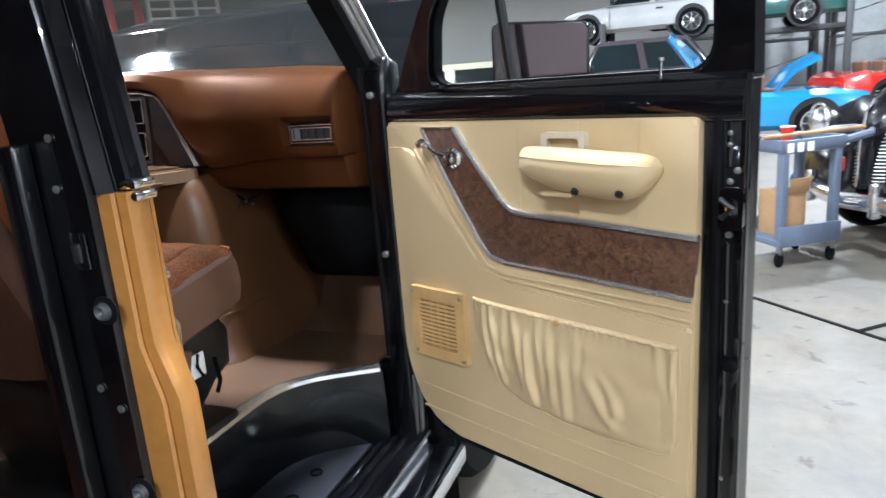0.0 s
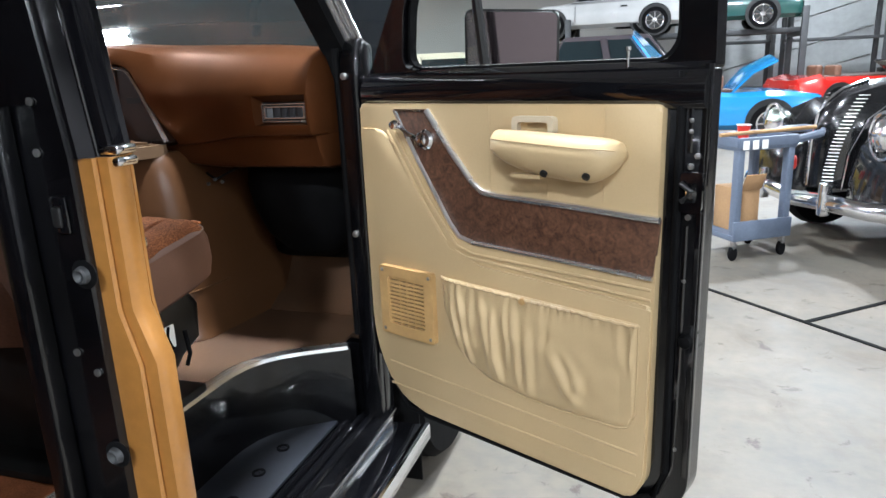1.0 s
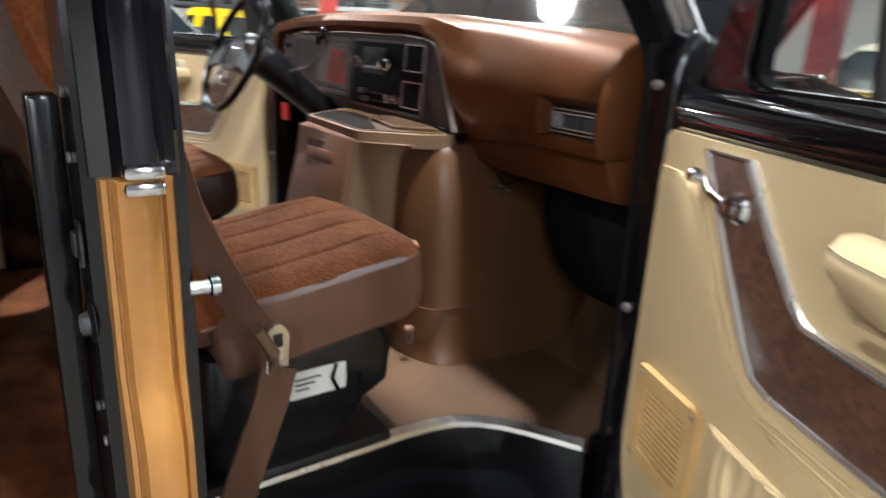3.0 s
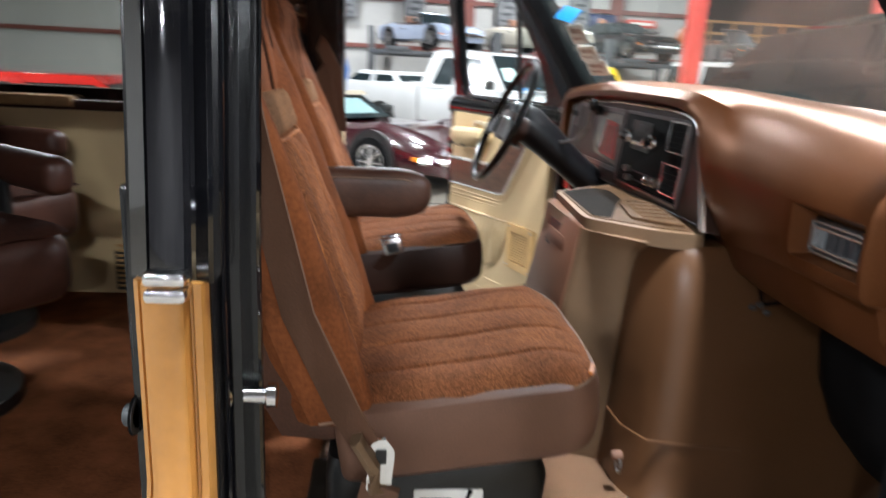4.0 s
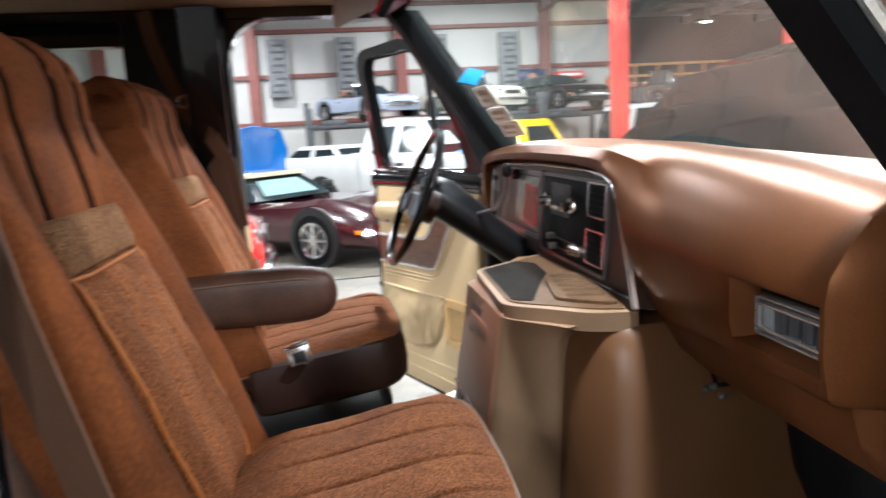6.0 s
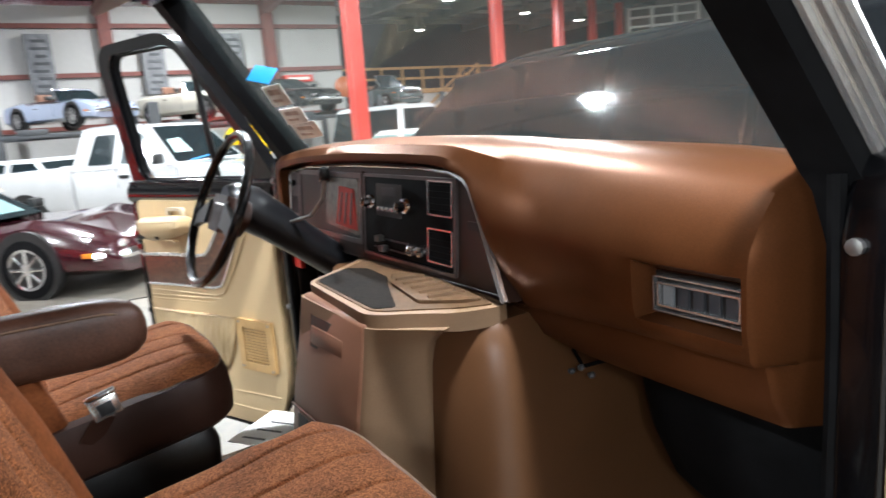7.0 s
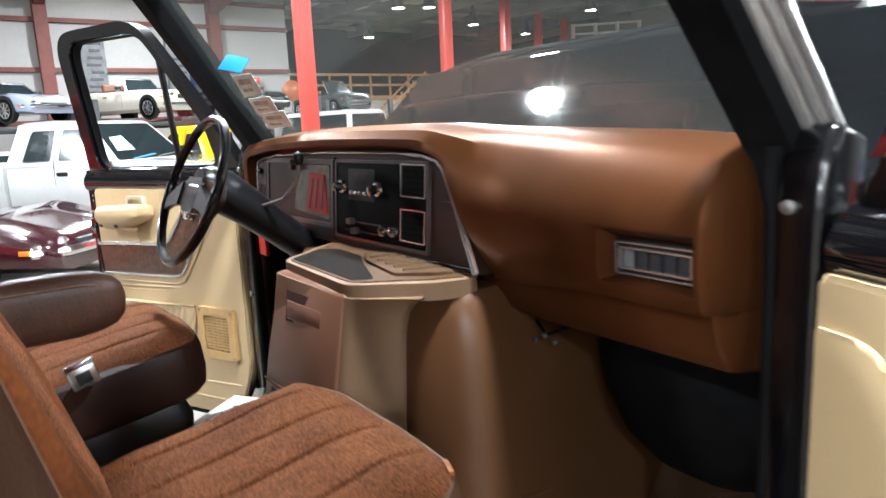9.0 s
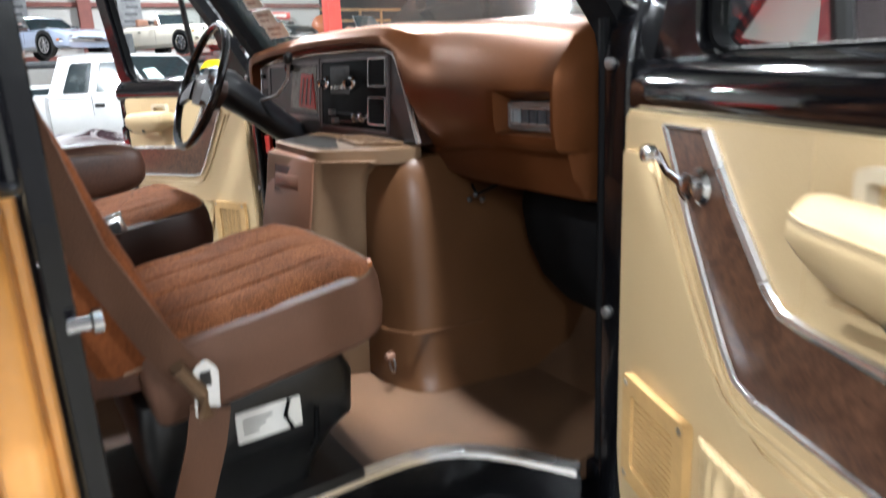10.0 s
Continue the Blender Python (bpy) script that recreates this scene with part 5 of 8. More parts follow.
part("vent_dark", prism(rect(0.657, 0.800, 1.284, 1.340), on_face, -0.002, 0.004), PLASTIC_BLACK, dash)
part("vent_frame", ring_prism(rect(0.658, 0.796, 1.2875, 1.3355, 0.003), rect(0.6602, 0.7938, 1.2897, 1.3333, 0.002), on_face, 0.003, 0.012), BRIGHT, dash, "thin bright vent surround")
part("vent_frame", ring_prism(rect(0.666, 0.788, 1.2955, 1.3285, 0.003), rect(0.6688, 0.7852, 1.2983, 1.3257, 0.002), on_face, 0.003, 0.014), BRIGHT, dash)
# The first blade has its light painted in by the paler colour.
for k in range(5):
    x0 = 0.671 + k * 0.0232
    part("vent_blade", prism([(x0, 1.2985), (x0 + 0.0165, 1.2985), (x0 + 0.0165, 1.3255), (x0, 1.3255)], on_face, 0.003, 0.0085, 0.002), VENT_LIT if k == 0 else VENT_GREY, dash)
hb = []
for z, w, d in ((1.19, 0.19, 0.10), (1.15, 0.205, 0.14), (1.08, 0.205, 0.16), (1.0, 0.19, 0.15), (0.92, 0.16, 0.12), (0.86, 0.11, 0.07), (0.83, 0.05, 0.02)):
    hb.append([Vector((0.63 + w * math.copysign(abs(math.cos(k * math.pi / 10)) ** 0.7, math.cos(k * math.pi / 10)), 1.06 - d * math.copysign(abs(math.sin(k * math.pi / 10)) ** 0.7, math.sin(k * math.pi / 10)), z)) for k in range(20)])
part("heater_box", loft(hb), RUBBER, van, "rounded black heater housing under the dashboard")
part("heater_box", box(0.42, 0.83, 1.08, 1.25, 0.80, 1.168, 0.05, 4), RUBBER, van)
for hx, hz in ((0.385, 1.098), (0.41, 1.112), (0.435, 1.105)):
    part("heater_clip", lathe([(0.005, 0), (0.006, 0.008), (0.003, 0.012), (0.001, 0.0125)], (hx, 0.85, hz), (0.2, -1, 0), 10), GREY_STEEL, van)
part("heater_cable", tube([(0.36, 0.87, 1.13), (0.41, 0.85, 1.112), (0.47, 0.86, 1.14), (0.52, 0.9, 1.165)], 0.004, 6), RUBBER, van)

# ---------------------------------------------------------------- engine cover and console
def cover_ring(z, front, corner, flank, far):
    """Outline of the engine cover at z: the rear face's y, the near corner's x, the flank's x beside the footwell and under the dashboard."""
    pts = [(-0.42, 1.25), (-0.42, 0.76), (-0.30, 0.68), (0.18, front), (corner - 0.10, front + 0.004), (corner, front + 0.055), (flank, 0.84), (far, 1.25)]
    return [Vector((x, y, z)) for x, y in rounded(pts, [0.01, 0.1, 0.1, 0.03, 0.09, 0.09, 0.16, 0.01], 7)]


COVER_SECTIONS = [(0.652, 0.628, 0.425, 0.445, 0.50), (0.68, 0.628, 0.405, 0.430, 0.485), (0.74, 0.629, 0.398, 0.424, 0.475), (0.86, 0.632, 0.392, 0.415, 0.455), (0.96, 0.636, 0.384, 0.402, 0.42), (1.04, 0.640, 0.378, 0.392, 0.40), (1.10, 0.645, 0.371, 0.378, 0.37), (1.15, 0.650, 0.362, 0.362, 0.34), (1.185, 0.656, 0.350, 0.345, 0.32), (1.205, 0.665, 0.335, 0.325, 0.30)]
cover = part("engine_cover", loft([cover_ring(*c) for c in COVER_SECTIONS]), COVER, van, "brown moulded engine cover")
part("cover_seam", tube([(0.24, 0.6285, 0.80), (0.32, 0.632, 0.80), (0.385, 0.665, 0.80), (0.408, 0.75, 0.80), (0.42, 0.85, 0.80)], 0.003, 6), COVER, cover)
part("cover_stud", lathe([(0.011, 0), (0.012, 0.012), (0.008, 0.022), (0.001, 0.024)], (0.345, 0.632, 0.74), (0.1, -1, 0.1), 12), BROWN_VINYL, cover, "brown retaining stud")
part("stud_ring", tube([(0.345 + 0.014 * math.cos(k * math.pi / 6), 0.628, 0.72 + 0.02 * math.sin(k * math.pi / 6)) for k in range(13)], 0.003, 6), STEEL, cover)


# console shell: rear face, tan side panel with an arched lip over the cover
def con_ring(z, yb, xr, xl, edge):
    return [Vector((x, y, z)) for x, y in rounded([(xl, 0.80), (xl, yb), (xr, yb), (xr + edge, 0.634), (xr + edge - 0.012, 0.66), (xr, 0.80)], [0.01, 0.02, 0.022, 0.006, 0.006, 0.01], 4)]


part("console_body", loft([con_ring(0.653, 0.482, 0.165, -0.20, 0.055), con_ring(0.8, 0.494, 0.176, -0.19, 0.052), con_ring(1.0, 0.515, 0.192, -0.165, 0.044), con_ring(1.12, 0.53, 0.201, -0.145, 0.038), con_ring(1.165, 0.535, 0.204, -0.14, 0.046), con_ring(1.19, 0.538, 0.206, -0.136, 0.072), con_ring(1.205, 0.54, 0.207, -0.135, 0.10)]), CONSOLE, cover, "tan plastic centre console")
fb = bmesh.new()
bf = [(-0.205, 0.476, 0.66), (0.145, 0.476, 0.66), (0.177, 0.509, 1.0), (0.196, 0.538, 1.212), (-0.125, 0.545, 1.212), (-0.16, 0.511, 1.0)]
fv = [fb.verts.new(p) for p in bf]
fb.faces.new(fv)
r = bmesh.ops.extrude_face_region(fb, geom=fb.faces[:])
bmesh.ops.translate(fb, verts=[v for v in r["geom"] if isinstance(v, bmesh.types.BMVert)], vec=(0, 0.035, 0))
bmesh.ops.bevel(fb, geom=fb.edges[:], offset=0.010, segments=3, profile=0.5, affect="EDGES")
part("console_front", fb, CONSOLE_RED, cover, "reddish brown console face with two slots")


def on_console(u, v, d):
    """On the raked rear face of the console, d metres towards the seats."""
    return Vector((u, 0.541 - (1.206 - v) * 0.140 - d, v))


part("console_slot", prism([(-0.058, 1.158), (0.108, 1.162), (0.108, 1.182), (-0.058, 1.178)], on_console, -0.012, 0.0012), PLASTIC_BLACK, cover)
part("slot_flap", prism([(-0.056, 1.122), (0.104, 1.126), (0.106, 1.161), (-0.056, 1.157)], on_console, -0.008, 0.004, 0.003), CONSOLE_RED, cover)
part("console_slot", prism([(-0.060, 1.112), (0.100, 1.116), (0.100, 1.1215), (-0.060, 1.1175)], on_console, -0.008, 0.0012), PLASTIC_BLACK, cover)
part("console_slot", prism([(-0.063, 1.113), (-0.0575, 1.113), (-0.0575, 1.180), (-0.063, 1.180)], on_console, -0.008, 0.0014), DARK_VINYL, cover)
part("console_seam", tube([on_console(-0.165, 0.958, 0.001), on_console(0.17, 0.962, 0.001)], 0.0025, 6), DARK_VINYL, cover)
part("console_slot", prism([(-0.125, 0.905), (-0.07, 0.905), (-0.07, 0.948), (-0.125, 0.948)], on_console, -0.01, 0.0012), PLASTIC_BLACK, cover)
topo = rounded([(-0.30, 0.80), (-0.25, 0.73), (-0.132, 0.562), (0.204, 0.540), (0.262, 0.612), (0.314, 0.668), (0.331, 0.735), (0.331, 0.752), (0.20, 0.775)], [0.01, 0.06, 0.03, 0.035, 0.08, 0.06, 0.02, 0.004, 0.01], 6)
part("console_top", prism(topo, XY, 1.196, 1.230, 0.012, 4), CONSOLE, cover, "tan console lip over the engine cover")
inlay = rounded([(-0.26, 0.79), (-0.225, 0.73), (-0.122, 0.572), (0.196, 0.556), (0.248, 0.626), (0.294, 0.682), (0.314, 0.735), (0.20, 0.765)], [0.01, 0.06, 0.02, 0.03, 0.06, 0.05, 0.01, 0.01], 5)
part("tray_inlay", prism(inlay, XY, 1.229, 1.2325, 0.001), CONSOLE_TOP, cover, "worn brown tray surface")
part("tray_mat", prism(rounded([(-0.18, 0.675), (-0.115, 0.578), (0.185, 0.564), (0.205, 0.600), (0.05, 0.665), (-0.02, 0.70), (-0.14, 0.71)], 0.012, 3), XY, 1.232, 1.2338), DARK_TRAY, cover, "dark worn tray mat")
part("tray_insert", prism(rounded([(-0.03, 0.715), (0.05, 0.672), (0.215, 0.640), (0.275, 0.700), (0.285, 0.735), (0.02, 0.765)], 0.012, 3), XY, 1.232, 1.239, 0.003), CONSOLE_TOP, cover, "raised worn tray insert")
for k in range(5):
    part("tray_rib", tube([(0.045 + 0.042 * k, 0.686 - 0.006 * k, 1.2385), (0.055 + 0.045 * k, 0.745 - 0.004 * k, 1.2385)], 0.006, 6), CONSOLE_TOP, cover)

# ---------------------------------------------------------------- steering
col = part("steering_column", tube([(-0.445, 0.485, 1.392), (-0.445, 0.505, 1.388), (-0.443, 0.545, 1.372), (-0.438, 0.60, 1.330), (-0.432, 0.655, 1.283), (-0.425, 0.75, 1.205), (-0.42, 0.86, 1.115)], [0.045, 0.056, 0.058, 0.052, 0.047, 0.045, 0.045], 20), GLOSS_COLUMN, van, "black steering column")
WC, WAX = Vector((-0.437, 0.466, 1.384)), Vector((0, 0.915, -0.403)).normalized()
wu = Vector((1, 0, 0))
wv_ = WAX.cross(wu).normalized()
if wv_.z < 0:
    wv_ = -wv_
rim_pts = [WC + 0.187 * (wu * math.cos(k * math.pi / 28) + wv_ * math.sin(k * math.pi / 28)) for k in range(57)]
part("steering_wheel", tube(rim_pts, 0.0118, 10), GLOSS_BLACK, col, "thin black steering wheel rim")


def on_wheel(u, v, d):
    return WC + wu * u + wv_ * v - WAX * d


pad_out = rounded([(-0.105, -0.005), (-0.07, 0.035), (0.07, 0.035), (0.105, -0.005), (0.06, -0.055), (-0.06, -0.055)], 0.018, 3)
part("hub_pad", prism(pad_out, on_wheel, -0.055, 0.0, 0.014, 3), DARK_VINYL, col, "dark brown padded wheel hub")
part("hub_trim", prism(rounded([(-0.03, 0.008), (0.05, 0.008), (0.048, 0.015), (-0.028, 0.015)], 0.004, 2), on_wheel, -0.002, 0.003, 0.001), BRIGHT, col, "bright hub strip")
for sgn in (-1, 1):
    part("wheel_spoke", loft([[on_wheel(sgn * a + du, v + dv, d) for du, dv, d in ((0, -hh, -0.008), (0, hh, -0.008), (0, hh, 0.006), (0, -hh, 0.006))] for a, v, hh in ((0.07, -0.012, 0.030), (0.12, -0.026, 0.022), (0.165, -0.044, 0.018), (0.185, -0.052, 0.016))]), GLOSS_COLUMN, col)
part("turn_lever", tube([(-0.50, 0.55, 1.37), (-0.62, 0.54, 1.40)], 0.007, 8), GLOSS_BLACK, col)
part("gear_lever", tube([(-0.41, 0.615, 1.325), (-0.345, 0.665, 1.345), (-0.295, 0.684, 1.39), (-0.272, 0.684, 1.44)], 0.005, 8), STEEL, col)
part("lever_knob", lathe([(0.004, 0), (0.011, 0.006), (0.014, 0.018), (0.011, 0.03), (0.001, 0.036)], (-0.276, 0.684, 1.432), (0.15, 0, 1), 14), GLOSS_BLACK, col, "black gear knob")
part("fuse_tag", box(-0.855, -0.80, 0.783, 0.797, 1.12, 1.185, 0.003), RED_PLASTIC, van, "red tag under the dashboard")
part("brake_pedal", moved(box(-0.06, 0.06, -0.01, 0.01, -0.035, 0.035, 0.01), pose(-0.52, 0.98, 0.85, 20, 0, 0)), RUBBER, van)

# ---------------------------------------------------------------- seats


def captain_chair(name, x0, x1, arm, label, y_of=0.0, short=0.0):
    t = thing(name, ((x0 + x1) / 2, 0.2, FLOOR), label, "seat", "front captain's chairs")
    xc, hw = (x0 + x1) / 2, (x1 - x0) / 2
    yo = y_of
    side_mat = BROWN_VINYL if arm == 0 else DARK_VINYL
    TILT = Matrix.Translation((0, 0.312 + yo, 1.062)) @ pose(0, 0, 0, 8, 0, 0) @ Matrix.Translation((0, -0.30 - yo, -1.062))

    # cushion shell and cloth top, tipped up at the front
    def shell_ring(z, g):
        return [Vector((x, y + yo, z)) for x, y in rounded([(x0 - g, 0.02), (x1 + g, 0.02), (x1 + g, 0.40 + g - short), (x1 - 0.055, 0.445 + g - short), (xc, 0.452 + g - short), (x0 + 0.055, 0.445 + g - short), (x0 - g, 0.40 + g - short)], [0.03, 0.03, 0.06 + short, 0.05, 0.02, 0.05, 0.06], 5)]
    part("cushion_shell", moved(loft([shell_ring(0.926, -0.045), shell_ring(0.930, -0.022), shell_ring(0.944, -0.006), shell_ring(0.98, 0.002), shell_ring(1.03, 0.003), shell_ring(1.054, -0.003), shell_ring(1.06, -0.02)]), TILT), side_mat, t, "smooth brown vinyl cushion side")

    def cu(u, v):
        e = 0.010
        x = x0 + e + (x1 - x0 - 2 * e) * u
        a = abs(2 * u - 1)
        yf = 0.449 - short - 0.012 * a ** 2 - (0.040 + short * 0.3) * a ** 9
        return x, 0.0 + yf * v + yo

    def cl(u, v):
        x, y = cu(u, v)
        return TILT @ Vector((x, y, 1.045))

    def ch(u, v):
        x, y = cu(u, v)
        ed = min(u, 1 - u, (1 - v) * 0.95)
        z = 1.053 + 0.036 * (1 - math.exp(-ed / 0.07)) - 0.008 * (1 - v) ** 2
        fade = min(1.0, (1 - v) / 0.10)
        for c in (0.185, 0.395, 0.605, 0.815):
            wob = c + 0.006 * noise.noise((c * 9, v * 3, xc))
            z -= fade * (0.0045 * math.exp(-((u - wob) / 0.009) ** 2) + 0.0025 * math.exp(-((u - wob) / 0.05) ** 2))
        z += 0.005 * noise.noise((u * 4, v * 4, xc)) + 0.002 * noise.noise((u * 13, v * 11, xc))
        return TILT @ Vector((x, y, z))
    part("cushion_top", grid_pad(cl, 200, 44, ch), CLOTH, t, "channelled brown tweed seat cushion")
    pip = [ch(1, k / 20) for k in range(21)] + [ch(1 - k / 40, 1) for k in range(1, 41)] + [ch(0, 1 - k / 20) for k in range(1, 21)]
    part("cushion_piping", tube(pip, 0.0026, 6), PIPE_PALE, t, "pale worn piping")

    # backrest: shell, side bolsters, narrow insert, band and rolled headrest
    def by(z):
        return 0.060 - (z - 1.05) * (0.375 if arm == 0 else 0.41) + max(0, z - 1.45) * 0.17

    def wid(z):
        return hw * float(np.interp(z, [0.97, 1.1, 1.4, 1.5, 1.6, 1.70], [0.93, 0.98, 0.93, 0.87, 0.83, 0.78]))
    rings = []
    for z, sh in ((0.96, 0.9), (1.05, 1.0), (1.2, 1.0), (1.35, 1.0), (1.46, 0.99), (1.55, 0.96), (1.62, 0.84), (1.66, 0.74), (1.68, 0.6)):
        w, y = wid(z) * sh, by(z) + yo - 0.012
        th = 0.125 * (1.0 if z < 1.6 else 0.85)
        rings.append([Vector((xc + a, y - b, z)) for a, b in ((-w * 0.8, 0.0), (0, 0.008), (w * 0.8, 0.0), (w * 0.96, 0.018), (w, 0.055), (w * 0.94, th), (w * 0.6, th + 0.02), (0, th + 0.025), (-w * 0.6, th + 0.02), (-w * 0.94, th), (-w, 0.055), (-w * 0.96, 0.018))])
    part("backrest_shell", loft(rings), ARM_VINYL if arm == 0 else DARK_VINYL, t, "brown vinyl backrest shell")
    HI = 0.138

    def insert_hi(u, v):
        z = 1.05 + 0.362 * v
        hx = HI * (1.0 - 0.02 * v)
        d = 0.030 * (1 - math.exp(-min(u, 1 - u) / 0.05)) * (1 - math.exp(-min(v * 0.4, 1 - v) / 0.03)) + 0.008
        for c in (0.34, 0.66):
            d -= 0.011 * math.exp(-((u - c) / 0.022) ** 2) + 0.006 * math.exp(-((u - c) / 0.09) ** 2)
        d += 0.006 * noise.noise((u * 3, v * 5, xc)) + 0.002 * noise.noise((u * 14, v * 18, xc))
        return Vector((xc + hx * (2 * u - 1), by(z) + yo + d, z))

    def insert_lo(u, v):
        z = 1.05 + 0.362 * v
        return Vector((xc + HI * (2 * u - 1), by(z) + yo - 0.02, z))
    part("back_cushion", grid_pad(insert_lo, 70, 50, insert_hi), CLOTH, t, "channelled brown tweed backrest")
    for sgn in (-1, 1):
        def bol(u, v, deep, sgn=sgn):
            z = 1.0 + 0.60 * v
            w = wid(z) * 1.015
            k = math.sin(min(u / 0.72, 1.0) * math.pi / 2)
            x = HI - 0.006 + (w - HI + 0.006) * k
            swell = 0.040 * math.sin(math.pi * min(u * 1.15 + 0.06, 1.0)) * (0.75 + 0.25 * math.sin(math.pi * v)) * (1 - 0.8 * ease(0.72, 1.0, v))
            y = by(z) + yo + swell - 0.075 * max(0.0, u - 0.6) / 0.4 + 0.004 * noise.noise((u * 4, v * 7, xc + sgn))
            return Vector((xc + sgn * (x - (0.014 if deep else 0.0)), y - (0.02 if deep else 0.0), z))
        part("side_bolster", grid_pad(lambda u, v: bol(u, v, True), 24, 40, lambda u, v: bol(u, v, False)), VELOUR, t, "plain brown velour side bolster")

    def band_hi(u, v):
        z = 1.410 + 0.066 * v
        d = 0.013 * (1 - math.exp(-min(u, 1 - u) / 0.03)) * (1 - math.exp(-min(v, 1 - v) / 0.08)) + 0.014
        return Vector((xc + (HI + 0.004) * (2 * u - 1), by(z) + yo + d, z))
    part("back_band", grid_pad(lambda u, v: band_hi(u, v) - Vector((0, 0.03, 0)), 36, 12, band_hi), CLOTH_BAND, t, "tan tweed band below the headrest")
    # headrest: five rolls that run up the front and over the top
    arc = [(0.0, 1.460), (0.0, 1.53), (0.0, 1.59), (-0.002, 1.64), (-0.014, 1.678), (-0.04, 1.702), (-0.075, 1.708), (-0.105, 1.694), (-0.122, 1.66), (-0.126, 1.60)]
    an = np.array(arc)
    al = np.concatenate([[0], np.cumsum(np.linalg.norm(np.diff(an, axis=0), axis=1))]) / np.linalg.norm(np.diff(an, axis=0), axis=1).sum()
    edges = (0.0, 0.12, 0.32, 0.68, 0.88, 1.0)

    def head(u, v, deep=0.0):
        dy, z = float(np.interp(v, al, an[:, 0])), float(np.interp(v, al, an[:, 1]))
        v2 = min(v + 0.03, 1.0)
        ty, tz = float(np.interp(v2, al, an[:, 0])) - float(np.interp(v2 - 0.06, al, an[:, 0])), float(np.interp(v2, al, an[:, 1])) - float(np.interp(v2 - 0.06, al, an[:, 1]))
        ln = math.hypot(ty, tz) or 1.0
        ny, nz = tz / ln, -ty / ln
        for a, b in zip(edges, edges[1:]):
            if a <= u <= b:
                k = min(max((u - a - 0.02) / (b - a - 0.04), 0.0), 1.0)
                roll_h = 0.008 + (0.014 if b - a > 0.15 else 0.011) * math.sin(math.pi * k) ** 0.4
                break
        h = (roll_h - 0.008) * (1 - math.exp(-v / 0.018)) + 0.003 * noise.noise((u * 6, v * 6, xc)) - deep
        wd = wid(1.55) * (1.0 - 0.10 * max(0.0, v - 0.3))
        base_y = by(min(z, 1.60)) + yo - 0.004
        return Vector((xc + wd * (2 * u - 1), base_y + dy + ny * h, z + nz * h))
    part("headrest", grid_pad(lambda u, v: head(u, v, 0.03), 160, 44, lambda u, v: head(u, v)), VELOUR, t, "ribbed brown velour headrest")
    for sgn in (-1, 1):
        cheek = prism(arc + [(-0.09, 1.46)], lambda a_, b_, d_, sgn=sgn: Vector((xc + sgn * (wid(1.55) - 0.02 + d_), by(min(b_, 1.60)) + yo - 0.004 + a_, b_)), -0.02, 0.0, 0.004)
        part("headrest_side", cheek, VELOUR, t)
    # Dark tubes fill the grooves and paint the shade between the rolls.
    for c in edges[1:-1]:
        part("headrest_groove_shade", tube([head(c, k / 24) + Vector((0, -0.001, 0)) for k in range(22)], 0.0125, 8), VELOUR_SHADE, t, "dark strip standing in for the shade between the rolls")
    for u in (0.02, 0.98):
        part("back_piping", tube([insert_hi(u, k / 24) + Vector((0, 0.006, 0)) for k in range(25)], 0.0032, 6), PIPING, t, "orange piping")
    part("back_piping", tube([Vector((xc + HI * (2 * k / 12 - 1), by(1.410) + yo + 0.014 + 0.012 * min(1.0, 6 * min(k / 12, 1 - k / 12)), 1.4085)) for k in range(13)], 0.0028, 6), PIPING, t, "orange piping")
    # swivel base
    bs = loft([[Vector((x, y + yo, z)) for x, y in rounded([(x0 + a, 0.02 + a * 0.3), (x1 - a, 0.02 + a * 0.3), (x1 - a, 0.40 - a), (x0 + a, 0.40 - a)], 0.03, 3)] for z, a in ((0.665, 0.09), (0.70, 0.085), (0.78, 0.05), (0.82, 0.022), (0.90, 0.018), (0.93, 0.03))])
    part("seat_base", bs, PLASTIC_BLACK, t, "black steel swivel seat base")
    part("base_foot", box(x0 + 0.05, x1 - 0.05, -0.03 + yo, 0.40 + yo, FLOOR + 0.003, 0.68, 0.008), PLASTIC_BLACK, t)
    if arm:
        # armrest on the inboard side
        xa = x1 - 0.012
        ar = []
        for y, hz, hx in ((-0.16, 0.045, 0.03), (-0.12, 0.06, 0.042), (0.0, 0.064, 0.046), (0.10, 0.066, 0.047), (0.17, 0.066, 0.046), (0.215, 0.060, 0.043), (0.243, 0.05, 0.036), (0.259, 0.034, 0.024), (0.266, 0.012, 0.008)):
            ar.append([Vector((xa + hx * math.copysign(abs(math.cos(k * math.pi / 12)) ** 0.65, math.cos(k * math.pi / 12)), y + yo, 1.198 + hz * math.copysign(abs(math.sin(k * math.pi / 12)) ** 0.65, math.sin(k * math.pi / 12)))) for k in range(24)])
        part("armrest", loft(ar), ARM_VINYL, t, "worn brown padded armrest")
        part("armrest_piping", tube([(xa + 0.04, -0.12 + yo, 1.236), (xa + 0.0445, 0.05 + yo, 1.242), (xa + 0.043, 0.19 + yo, 1.241), (xa + 0.03, 0.243 + yo, 1.228), (xa, 0.262 + yo, 1.222)], 0.0025, 6), PIPE_PALE, t)
    return t


